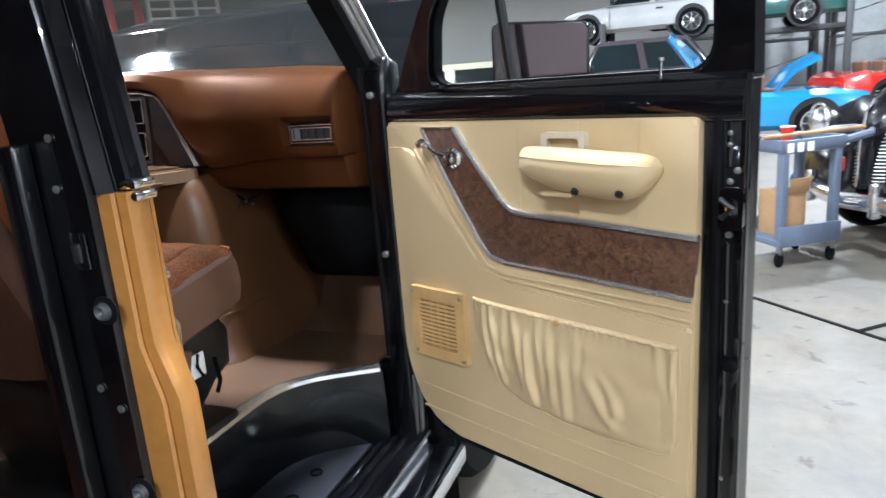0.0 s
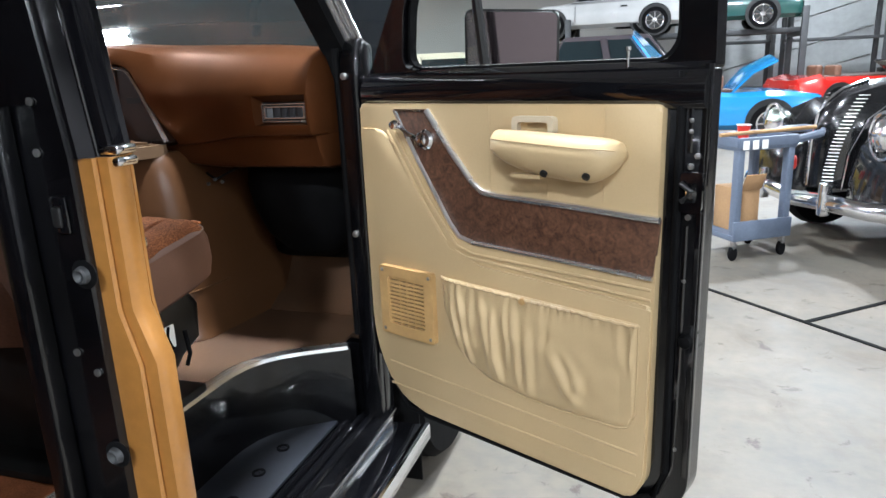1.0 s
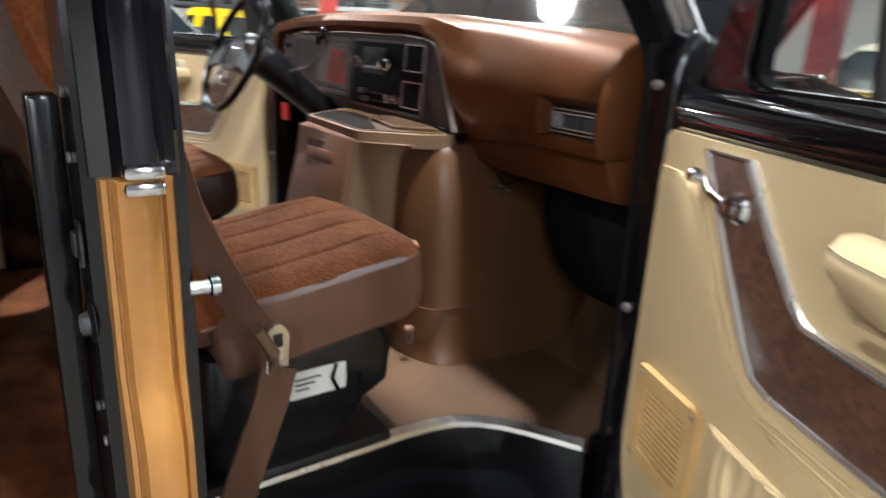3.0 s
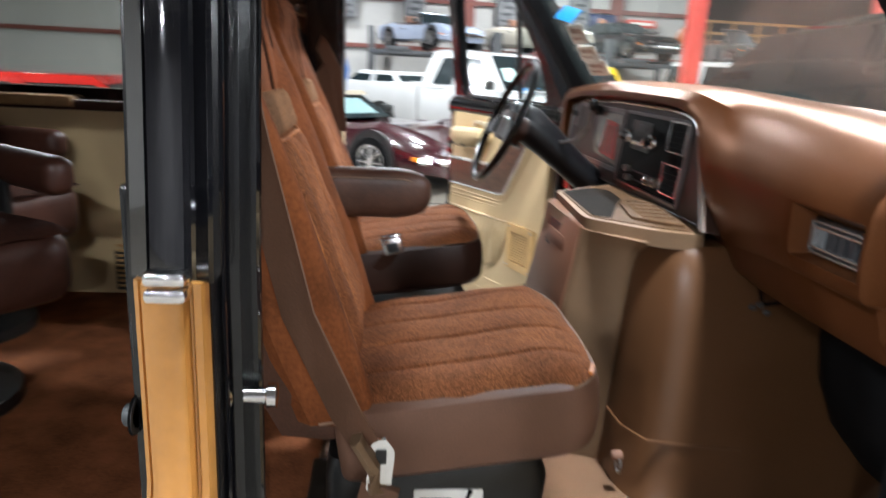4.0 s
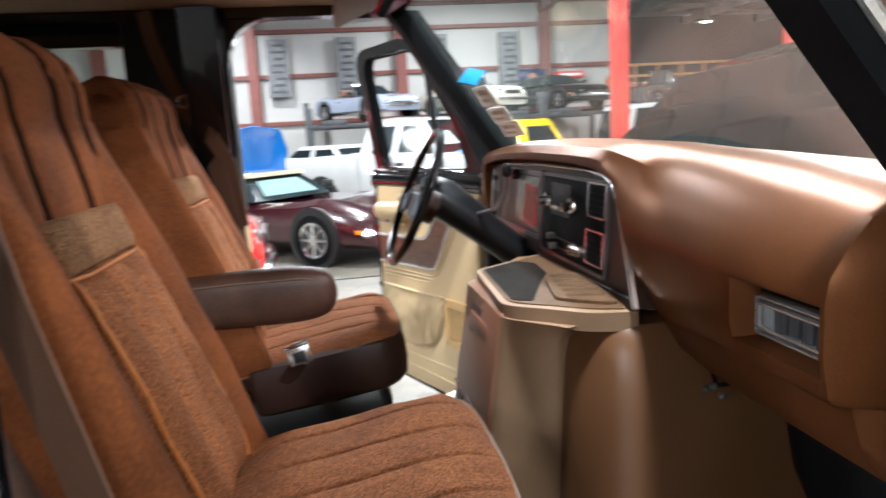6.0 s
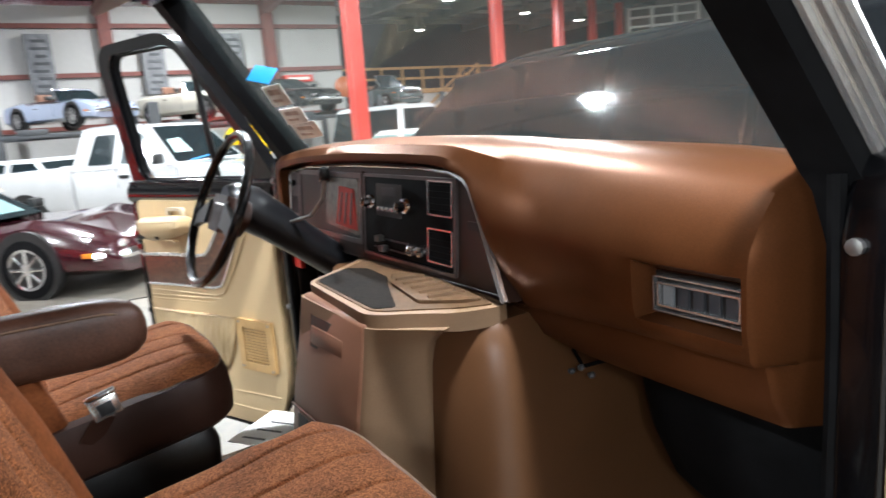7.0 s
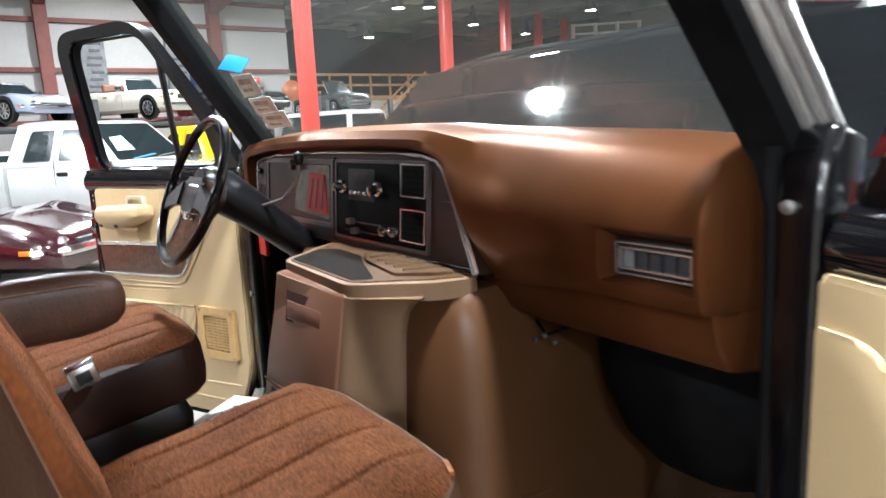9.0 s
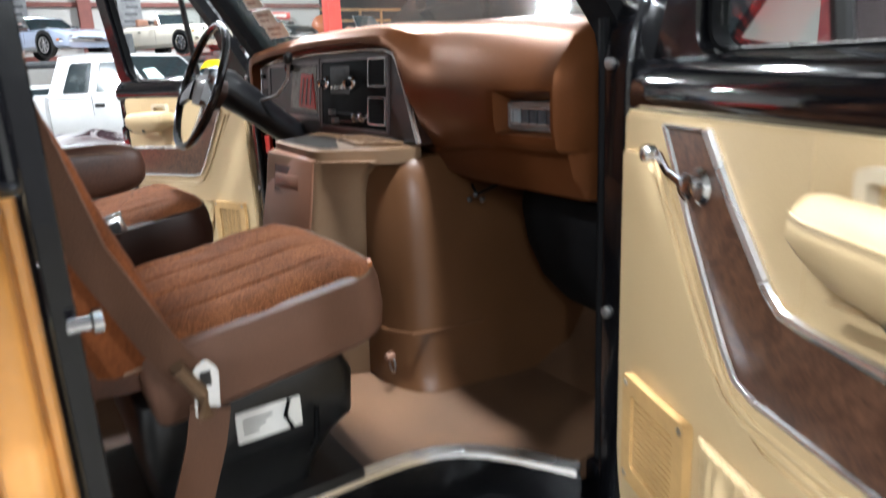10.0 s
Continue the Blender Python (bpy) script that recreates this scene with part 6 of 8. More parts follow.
seat_p = captain_chair("captain_chair", 0.20, 0.69, 0, "brown tweed and vinyl captain's chair without an armrest", 0.0)
part("id_plate", prism(rounded([(0.165, 0.832), (0.275, 0.832), (0.275, 0.885), (0.165, 0.885)], 0.003, 2), YZ, 0.668, 0.674), PAPER, seat_p, "white printed label plate")
for k in range(3):
    part("label_line", box(0.6745, 0.6755, 0.175, 0.175 + 0.05 - 0.012 * k, 0.868 - 0.01 * k, 0.871 - 0.01 * k, 0), PLASTIC_BLACK, seat_p)
part("release_lever", tube([(0.68, 0.30, 0.86), (0.695, 0.29, 0.81), (0.70, 0.27, 0.79)], 0.005, 8), RUBBER, seat_p)
part("base_strap", tube([(0.676, 0.255, 0.885), (0.679, 0.245, 0.86), (0.682, 0.255, 0.835)], 0.004, 6), RUBBER, seat_p)
part("side_tag", moved(box(-0.018, 0.018, -0.004, 0.004, -0.003, 0.003, 0.002), pose(0.640, 0.441, 1.0785, 0, 0, -22)), PIPING, seat_p, "small orange tag at the cushion corner")
captain_chair("captain_chair", -0.675, -0.185, 1, "dark brown captain's chair with padded armrest at the wheel", -0.028, 0.04)

# belts
belt = thing("seat_belt", (0.80, 0.0, 1.0), "brown seat belt hanging from the door pillar", "seat belt")
part("webbing", strip([(0.70, -0.125, 1.86), (0.72, -0.10, 1.6), (0.735, -0.06, 1.42), (0.742, -0.005, 1.2), (0.75, 0.06, 1.06), (0.752, 0.09, 1.01)], (0.35, 0.8, 0.2), 0.05, 0.004), BELT, belt)
part("tongue", prism(rounded([(0.09, 0.945), (0.125, 0.945), (0.13, 1.01), (0.115, 1.03), (0.095, 1.02)], 0.008, 3), YZ, 0.758, 0.764), CHROME, belt, "chrome belt tongue")
part("tongue_slot", prism(rect(0.103, 0.118, 0.99, 1.012), YZ, 0.764, 0.7655), PLASTIC_BLACK, belt)
part("tongue_cover", tube([(0.765, 0.075, 1.03), (0.765, 0.10, 0.985), (0.762, 0.11, 0.945)], [0.02, 0.022, 0.018], 8, flat=0.5), CONSOLE, belt)
part("lower_webbing", strip([(0.762, 0.112, 0.955), (0.758, 0.10, 0.90), (0.75, 0.075, 0.82), (0.73, 0.05, 0.72), (0.70, 0.045, 0.66)], (0.2, 0.9, 0.1), 0.055, 0.012), BELT, belt, "brown webbing sleeve")
sbelt = thing("seat_belt", (-0.78, -0.2, 1.95), "brown shoulder belt hanging at the far door pillar", "seat belt")
part("webbing", strip([(-0.78, -0.255, 1.95), (-0.78, -0.241, 1.864), (-0.78, -0.219, 1.793), (-0.78, -0.197, 1.732), (-0.78, -0.176, 1.687)], (0.15, 0.95, 0.3), 0.045, 0.004), BELT, sbelt)
part("lower_webbing", strip([(-0.78, -0.19, 1.69), (-0.775, -0.147, 1.63), (-0.77, -0.099, 1.573), (-0.77, -0.06, 1.50), (-0.77, -0.04, 1.3)], (0.15, 0.8, 0.55), 0.045, 0.004), BELT, sbelt)
part("guide_ring", tube([(-0.775, -0.172 + 0.017 * math.cos(k * math.pi / 8), 1.687 + 0.017 * math.sin(k * math.pi / 8)) for k in range(17)], 0.004, 6), CHROME, sbelt, "chrome belt guide ring")
dbelt = thing("seat_belt", (-0.17, 0.13, 1.05), "chrome belt buckle lying against the cushion side", "seat belt")
BK = pose(-0.170, 0.137, 1.060, 14, -4, 0)
buckle = part("buckle", moved(box(-0.007, 0.007, -0.028, 0.028, -0.026, 0.018, 0.005), BK), BRIGHT, dbelt, "square bright belt buckle")
part("buckle_lip", moved(box(-0.008, 0.011, -0.030, 0.030, 0.016, 0.027, 0.004), BK), CHROME, dbelt)
part("buckle_window", moved(box(0.006, 0.0085, -0.014, 0.014, -0.018, 0.006, 0.002), BK), GREY_STEEL, dbelt)
part("buckle_strap", strip([(-0.172, 0.137, 1.04), (-0.176, 0.12, 1.015), (-0.182, 0.10, 0.985)], (0, 0.8, 0.5), 0.04, 0.004), DARK_VINYL, dbelt)
sp = thing("shoulder_belt", (-0.80, -0.1, 1.5), "brown shoulder belt at the driver's pillar", "seat belt")
part("webbing", strip([(-0.80, -0.13, 1.86), (-0.79, -0.12, 1.6), (-0.76, -0.07, 1.35), (-0.74, -0.02, 1.1)], (0.2, 0.9, 0), 0.05, 0.004), BELT, sp)

# rear seats and papers
def rear_chair(name, cx, cy, heading, label):
    """A swivelling rear captain's chair; heading turns it to its left."""
    t = thing(name, (cx, cy, FLOOR), label, "seat", "rear captain's chairs")
    M = pose(cx, cy, FLOOR, 0, 0, heading)

    def pad_top(u, v, lift):
        x, y = -0.24 + 0.48 * u, -0.20 + 0.46 * v
        ed = min(u, 1 - u, v, 1 - v)
        z = 0.43 + lift * (0.045 * (1 - math.exp(-ed / 0.06)) - 0.006 * abs(math.sin(u * math.pi * 4)) + 0.006 * noise.noise((u * 4, v * 4, cx)))
        return M @ Vector((x, y, z + 0.03 * v))
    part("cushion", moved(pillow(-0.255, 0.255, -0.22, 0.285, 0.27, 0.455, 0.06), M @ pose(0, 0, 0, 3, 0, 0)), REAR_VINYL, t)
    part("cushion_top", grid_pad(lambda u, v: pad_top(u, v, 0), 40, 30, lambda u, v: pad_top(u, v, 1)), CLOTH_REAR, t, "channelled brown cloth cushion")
    rings = []
    for z, w, y, th in ((0.40, 0.22, -0.18, 0.10), (0.50, 0.245, -0.20, 0.14), (0.70, 0.245, -0.25, 0.15), (0.86, 0.235, -0.29, 0.13), (0.89, 0.215, -0.295, 0.10), (0.92, 0.215, -0.30, 0.10), (0.98, 0.20, -0.31, 0.12), (1.06, 0.185, -0.33, 0.11), (1.10, 0.14, -0.34, 0.07)):
        rings.append([M @ Vector((w * math.copysign(abs(math.cos(k * math.pi / 10)) ** 0.6, math.cos(k * math.pi / 10)), y + th / 2 * math.copysign(abs(math.sin(k * math.pi / 10)) ** 0.6, math.sin(k * math.pi / 10)), z)) for k in range(20)])
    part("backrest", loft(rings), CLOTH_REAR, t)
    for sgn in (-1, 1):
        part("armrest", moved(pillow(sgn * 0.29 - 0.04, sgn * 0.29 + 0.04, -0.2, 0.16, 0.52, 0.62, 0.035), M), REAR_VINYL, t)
        part("arm_bracket", moved(box(sgn * 0.265 - 0.012, sgn * 0.265 + 0.012, -0.16, -0.08, 0.34, 0.54, 0.006), M), PLASTIC_BLACK, t)
    part("seat_base", moved(lathe([(0.2, 0.016), (0.2, 0.05), (0.12, 0.08), (0.1, 0.2), (0.19, 0.26), (0.19, 0.28)], (0, 0, 0), (0, 0, 1), 24), M), PLASTIC_BLACK, t)
    part("recliner_lever", moved(tube([(0.20, 0.20, 0.285), (0.26, 0.24, 0.28), (0.30, 0.27, 0.275)], 0.007, 8), M), CHROME, t)
    return t


rear_chair("rear_captain_chair", 0.0, -0.98, -38, "dark brown rear captain's chair turned to the side door")
rear_chair("rear_captain_chair", -0.50, -1.18, -20, "dark brown rear captain's chair beside the window")
paper = thing("leaflet", (-0.66, 0.62, FLOOR + 0.01), "white printed leaflet lying on the cab floor", "leaflet")
part("sheet", moved(box(-0.15, 0.15, -0.11, 0.11, 0, 0.003, 0), pose(-0.655, 0.64, FLOOR + 0.012, 0, 0, 35)), PAPER, paper)
for k in range(3):
    part("print_bar", moved(box(-0.12 + 0.01 * k, -0.04 + 0.02 * k, -0.08 + 0.055 * k, -0.072 + 0.055 * k, 0.003, 0.0045, 0), pose(-0.655, 0.64, FLOOR + 0.012, 0, 0, 35)), GREY_STEEL, paper)

# ---------------------------------------------------------------- parked cars
TYRE = RUBBER
PAINTS = {}


def paint_of(name, colour):
    if name not in PAINTS:
        PAINTS[name] = paint(name, colour)
    return PAINTS[name]


def car(name, at, heading, body_mat, label, L=4.5, W=1.78, H=1.3, low=0.22, nose=0.62, hood=0.85, belt=0.9, deck=0.88, cab=(0.30, 0.43, 0.72, 0.86), roof_mat=None, wheel_r=0.33, axles=(0.19, 0.80), fender=0.0, rim_mat=None, open_hood=False, open_boot=False, bed=False, glass_mat=None, group="parked cars", open_top=False, z=0.0, size=1.0, panes=0.86):
    """A car in mesh: lofted body, cabin with panes, wheels, lamps and bumpers. heading 0 looks along +y, positive turns left."""
    t = thing(name, (at[0], at[1], z), label, "car", group)
    M = pose(at[0], at[1], z, 0, 0, heading) @ Matrix.Scale(size, 4)
    hw = W / 2
    gm = glass_mat or CAR_GLASS
    Y = lambda f: L / 2 - f * L
    secs = []
    c0, c1, c2, c3 = cab
    stops = [(0.0, nose * 0.86, 0.80), (0.015, nose, 0.88), (0.06, nose + (hood - nose) * 0.55, 0.95)]
    stops += [(axles[0] - 0.06, hood - 0.03 + fender * 0.6, 0.99), (axles[0], hood - 0.02 + fender, 1.0), (axles[0] + 0.07, hood + fender * 0.4, 0.985), (c0, hood + 0.02, 0.975), ((c0 + c3) / 2, belt, 0.985), (c3, (deck + belt) / 2, 0.99)]
    stops += [(max(axles[1], c3 + 0.02), deck + fender * 0.5, 1.0), (0.95, deck - 0.02, 0.96), (0.99, deck - 0.06, 0.92), (1.0, deck - 0.16, 0.86)]
    fs = np.array([q[0] for q in stops])
    fine = sorted(set(np.round(np.concatenate([fs, np.linspace(0.03, 0.97, 34)]), 4)))
    slopes = {}
    for col in (1, 2):
        v = np.array([q[col] for q in stops])
        d = np.diff(v) / np.diff(fs)
        m_ = np.concatenate([[d[0]], np.where(d[:-1] * d[1:] > 0, 2 * d[:-1] * d[1:] / (d[:-1] + d[1:] + 1e-9), 0), [d[-1]]])
        slopes[col] = (v, m_)

    def smooth_at(f, col):
        v, m_ = slopes[col]
        i = min(max(int(np.searchsorted(fs, f)) - 1, 0), len(fs) - 2)
        h_ = fs[i + 1] - fs[i]
        u = (f - fs[i]) / h_
        return (2 * u ** 3 - 3 * u ** 2 + 1) * v[i] + (u ** 3 - 2 * u ** 2 + u) * h_ * m_[i] + (3 * u ** 2 - 2 * u ** 3) * v[i + 1] + (u ** 3 - u ** 2) * h_ * m_[i + 1]

    for f, zt, k in [(float(f), float(smooth_at(f, 1)), float(smooth_at(f, 2))) for f in fine]:
        w, h = hw * k, zt - low
        pts = [(-w * 0.82, low), (-w * 0.97, low + 0.14 * h), (-w, low + 0.42 * h), (-w * 0.985, low + 0.66 * h), (-w * 0.93, low + 0.88 * h), (-w * 0.78, zt), (-w * 0.4, zt - fender * 0.55 + 0.012), (0, zt - fender * 0.5 + 0.02), (w * 0.4, zt - fender * 0.55 + 0.012), (w * 0.78, zt), (w * 0.93, low + 0.88 * h), (w * 0.985, low + 0.66 * h), (w, low + 0.42 * h), (w * 0.97, low + 0.14 * h), (w * 0.82, low)]
        secs.append([Vector((x, Y(f), zz)) for x, zz in pts])
    body = part("body", moved(loft(secs), M), body_mat, t)
    # cabin
    bw, tw = hw * 0.86, hw * 0.66
    b0, b1, b2, b3 = Y(c0), Y(c1), Y(c2), Y(c3)
    zb, zr = belt - 0.03, H
    if not open_top:
        lo = [(-bw, b0), (bw, b0), (bw, b3), (-bw, b3)]
        hi = [(-tw, b1), (tw, b1), (tw, b2), (-tw, b2)]
        rings = [[Vector((x, y, zb)) for x, y in rounded(lo, 0.08, 3)], [Vector((x, y, zr - 0.05)) for x, y in rounded(hi, 0.10, 3)], [Vector((x * 0.9, y * 1.0 - (0.06 if y > (b1 + b2) / 2 else -0.06), zr)) for x, y in rounded(hi, 0.10, 3)]]
        cabin = part("cabin", moved(loft(rings), M), roof_mat or body_mat, t)

        def pane(pname, quad, off, m_=None):
            c = sum((Vector(q) for q in quad), Vector()) / 4
            n = (Vector(quad[1]) - Vector(quad[0])).cross(Vector(quad[3]) - Vector(quad[0])).normalized()
            if n.dot(Vector(off)) < 0:
                n = -n
            b2_ = bmesh.new()
            ring = []
            for d in (0.002, 0.012):
                ring.append([c + (Vector(q) - c) * panes + n * d for q in quad])
            return part(pname, moved(loft(ring), M), m_ or gm, t)
        zt = zr - 0.05
        pane("windscreen", [(-bw, b0, zb), (bw, b0, zb), (tw, b1, zt), (-tw, b1, zt)], (0, 1, 0.3))
        pane("rear_window", [(-bw, b3, zb), (bw, b3, zb), (tw, b2, zt), (-tw, b2, zt)], (0, -1, 0.3))
        for sgn in (-1, 1):
            my, mt = b0 + (b3 - b0) * 0.5, b1 + (b2 - b1) * 0.48
            pane("side_window", [(sgn * bw, b0, zb), (sgn * bw, my, zb), (sgn * tw, mt, zt), (sgn * tw, b1, zt)], (sgn, 0, 0))
            part("window_pillar", moved(strip([(sgn * (bw + 0.006), my, zb), (sgn * (tw + 0.02), mt, zt)], (0, 1, 0), 0.13, 0.05), M), roof_mat or body_mat, t)
            pane("side_window", [(sgn * bw, my, zb), (sgn * bw, b3, zb), (sgn * tw, b2, zt), (sgn * tw, mt, zt)], (sgn, 0, 0))
    else:
        part("screen_frame", moved(tube([(-bw, b0, zb), (-tw, b1, zr), (tw, b1, zr), (bw, b0, zb)], 0.025, 8), M), CHROME, t)
        part("windscreen", moved(loft([[(-bw * 0.97, b0, zb), (bw * 0.97, b0, zb), (bw * 0.97, b0 - 0.01, zb), (-bw * 0.97, b0 - 0.01, zb)], [(-tw * 0.97, b1, zr - 0.02), (tw * 0.97, b1, zr - 0.02), (tw * 0.97, b1 - 0.01, zr - 0.02), (-tw * 0.97, b1 - 0.01, zr - 0.02)]]), M), CAR_GLASS, t)
        part("cockpit", moved(box(-bw * 0.9, bw * 0.9, b3, b0 - 0.1, belt - 0.1, belt + 0.035, 0.03), M), DARK_VINYL, t)
        for sx in (-0.36, 0.36):
            part("car_seat", moved(pillow(sx - 0.24, sx + 0.24, (b2 + b3) / 2 - 0.02, (b2 + b3) / 2 + 0.14, belt - 0.1, belt + 0.26, 0.06), M), BROWN_VINYL, t)
    if bed:
        part("bed_floor", moved(box(-hw * 0.86, hw * 0.86, Y(0.985), b3 - 0.08, deck - 0.3, deck + 0.028, 0.01), M), GREY_STEEL, t)
        for sgn in (-1, 1):
            part("bed_rail", moved(box(sgn * hw * 0.86, sgn * hw * 0.98, Y(0.99), b3 - 0.05, deck - 0.08, deck + 0.05, 0.02), M), body_mat, t)
    # wheels
    for f in axles:
        for sgn in (-1, 1):
            x = sgn * (hw - 0.09)
            part("wheel_arch", moved(lathe([(0.001, -0.02), (wheel_r + 0.055, -0.02), (wheel_r + 0.06, 0.094), (0.001, 0.096)], (x, Y(f), wheel_r + 0.02), (sgn, 0, 0), 28), M), PLASTIC_BLACK, t)
            wh_ = part("wheel", moved(lathe([(0.18, -0.1), (wheel_r - 0.01, -0.1), (wheel_r, -0.06), (wheel_r, 0.07), (wheel_r - 0.02, 0.105), (wheel_r * 0.68, 0.108), (wheel_r * 0.66, 0.06)], (x, Y(f), wheel_r), (sgn, 0, 0), 28), M), TYRE, t)
            rm = lathe([(wheel_r * 0.66, 0.07), (wheel_r * 0.68, 0.109), (wheel_r * 0.6, 0.1), (wheel_r * 0.55, 0.075), (0.07, 0.08), (0.06, 0.105), (0.001, 0.108)], (x, Y(f), wheel_r), (sgn, 0, 0), 28)
            part("rim", moved(rm, M), rim_mat or CHROME, wh_)
            for k in range(8):
                a = k * math.pi / 4
                part("spoke", moved(tube([(x + sgn * 0.1, Y(f) + 0.05 * math.cos(a), wheel_r + 0.05 * math.sin(a)), (x + sgn * 0.095, Y(f) + wheel_r * 0.6 * math.cos(a), wheel_r + wheel_r * 0.6 * math.sin(a))], 0.016, 6), M), rim_mat or CHROME, wh_)
    # bumpers, lamps
    part("front_bumper", moved(tube([(-hw * 0.93, Y(0.05), low + 0.2), (-hw * 0.7, Y(-0.004), low + 0.2), (0, Y(-0.012), low + 0.2), (hw * 0.7, Y(-0.004), low + 0.2), (hw * 0.93, Y(0.05), low + 0.2)], 0.055, 8), M), CHROME if nose > 0.55 else body_mat, t)
    part("rear_bumper", moved(tube([(-hw * 0.9, Y(0.97), low + 0.24), (0, Y(1.008), low + 0.24), (hw * 0.9, Y(0.97), low + 0.24)], 0.055, 8), M), CHROME, t)
    part("grille", moved(box(-hw * 0.45, hw * 0.45, Y(0.02), Y(-0.006), nose - 0.2, nose - 0.06, 0.01), M), PLASTIC_BLACK, t)
    for sgn in (-1, 1):
        part("headlight", moved(lathe([(0.09, -0.05), (0.095, 0.02), (0.07, 0.035), (0.001, 0.05)], (sgn * hw * 0.66, Y(0.012), nose - 0.1), (0, 1, 0), 18), M), CHROME, t)
        part("side_marker", moved(box(sgn * hw * 0.955, sgn * (hw * 0.955 + 0.03), Y(0.07), Y(0.045), nose - 0.16, nose - 0.11, 0.006), M), AMBER, t)
        part("tail_light", moved(box(sgn * hw * 0.5, sgn * hw * 0.8, Y(1.002), Y(0.985), deck - 0.28, deck - 0.18, 0.01), M), RED_PLASTIC, t)
        part("door_gap", moved(strip([(sgn * (hw * 0.985 + 0.004), Y(c0 + 0.03), low + 0.15), (sgn * (hw * 0.97 + 0.004), Y(c0 + 0.03), belt - 0.12)], (0, 1, 0), 0.012, 0.004), M), PLASTIC_BLACK, t)
        part("door_handle", moved(box(sgn * (hw * 0.97), sgn * (hw * 0.97 + 0.03), Y((c0 + c3) / 2 + 0.06), Y((c0 + c3) / 2 + 0.02), belt - 0.2, belt - 0.165, 0.008), M), CHROME if roof_mat else PLASTIC_BLACK, t)
        part("wing_mirror", moved(box(sgn * hw * 0.9, sgn * (hw + 0.1), Y(c0 + 0.06), Y(c0 + 0.035), belt + 0.02, belt + 0.14, 0.03), M), PLASTIC_BLACK, t)
    if open_hood:
        hb = loft([[(-hw * 0.8, 0, 0), (0, 0, 0.12), (hw * 0.8, 0, 0), (hw * 0.8, 0, -0.03), (0, 0, 0.09), (-hw * 0.8, 0, -0.03)], [(-hw * 0.85, 0.6, 0.02), (0, 0.6, 0.2), (hw * 0.85, 0.6, 0.02), (hw * 0.85, 0.6, -0.02), (0, 0.6, 0.165), (-hw * 0.85, 0.6, -0.02)], [(-hw * 0.66, 1.12, -0.05), (0, 1.2, 0.03), (hw * 0.66, 1.12, -0.05), (hw * 0.66, 1.12, -0.08), (0, 1.2, 0.0), (-hw * 0.66, 1.12, -0.08)]])
        part("raised_bonnet", moved(hb, M @ pose(0, Y(c0) + 0.02, hood + 0.02, 60, 0, 0)), body_mat, t)
        part("engine", moved(box(-0.4, 0.4, Y(c0 - 0.02), Y(0.1), hood - 0.1, hood + 0.035, 0.03), M), STEEL, t)
    if open_boot:
        lid = loft([[(-hw * 0.8, 0, 0), (0, 0, 0.06), (hw * 0.8, 0, 0), (hw * 0.8, 0, -0.03), (0, 0, 0.03), (-hw * 0.8, 0, -0.03)], [(-hw * 0.86, 0.45, 0.10), (0, 0.45, 0.18), (hw * 0.86, 0.45, 0.10), (hw * 0.86, 0.45, 0.07), (0, 0.45, 0.15), (-hw * 0.86, 0.45, 0.07)], [(-hw * 0.8, 0.85, 0.04), (0, 0.9, 0.12), (hw * 0.8, 0.85, 0.04), (hw * 0.8, 0.85, 0.01), (0, 0.9, 0.09), (-hw * 0.8, 0.85, 0.01)]])
        part("raised_boot_lid", moved(lid, M @ pose(0, Y(c3) + 0.05, deck, 0, 0, 180) @ pose(0, 0, 0, 34, 0, 0)), body_mat, t)
    return t


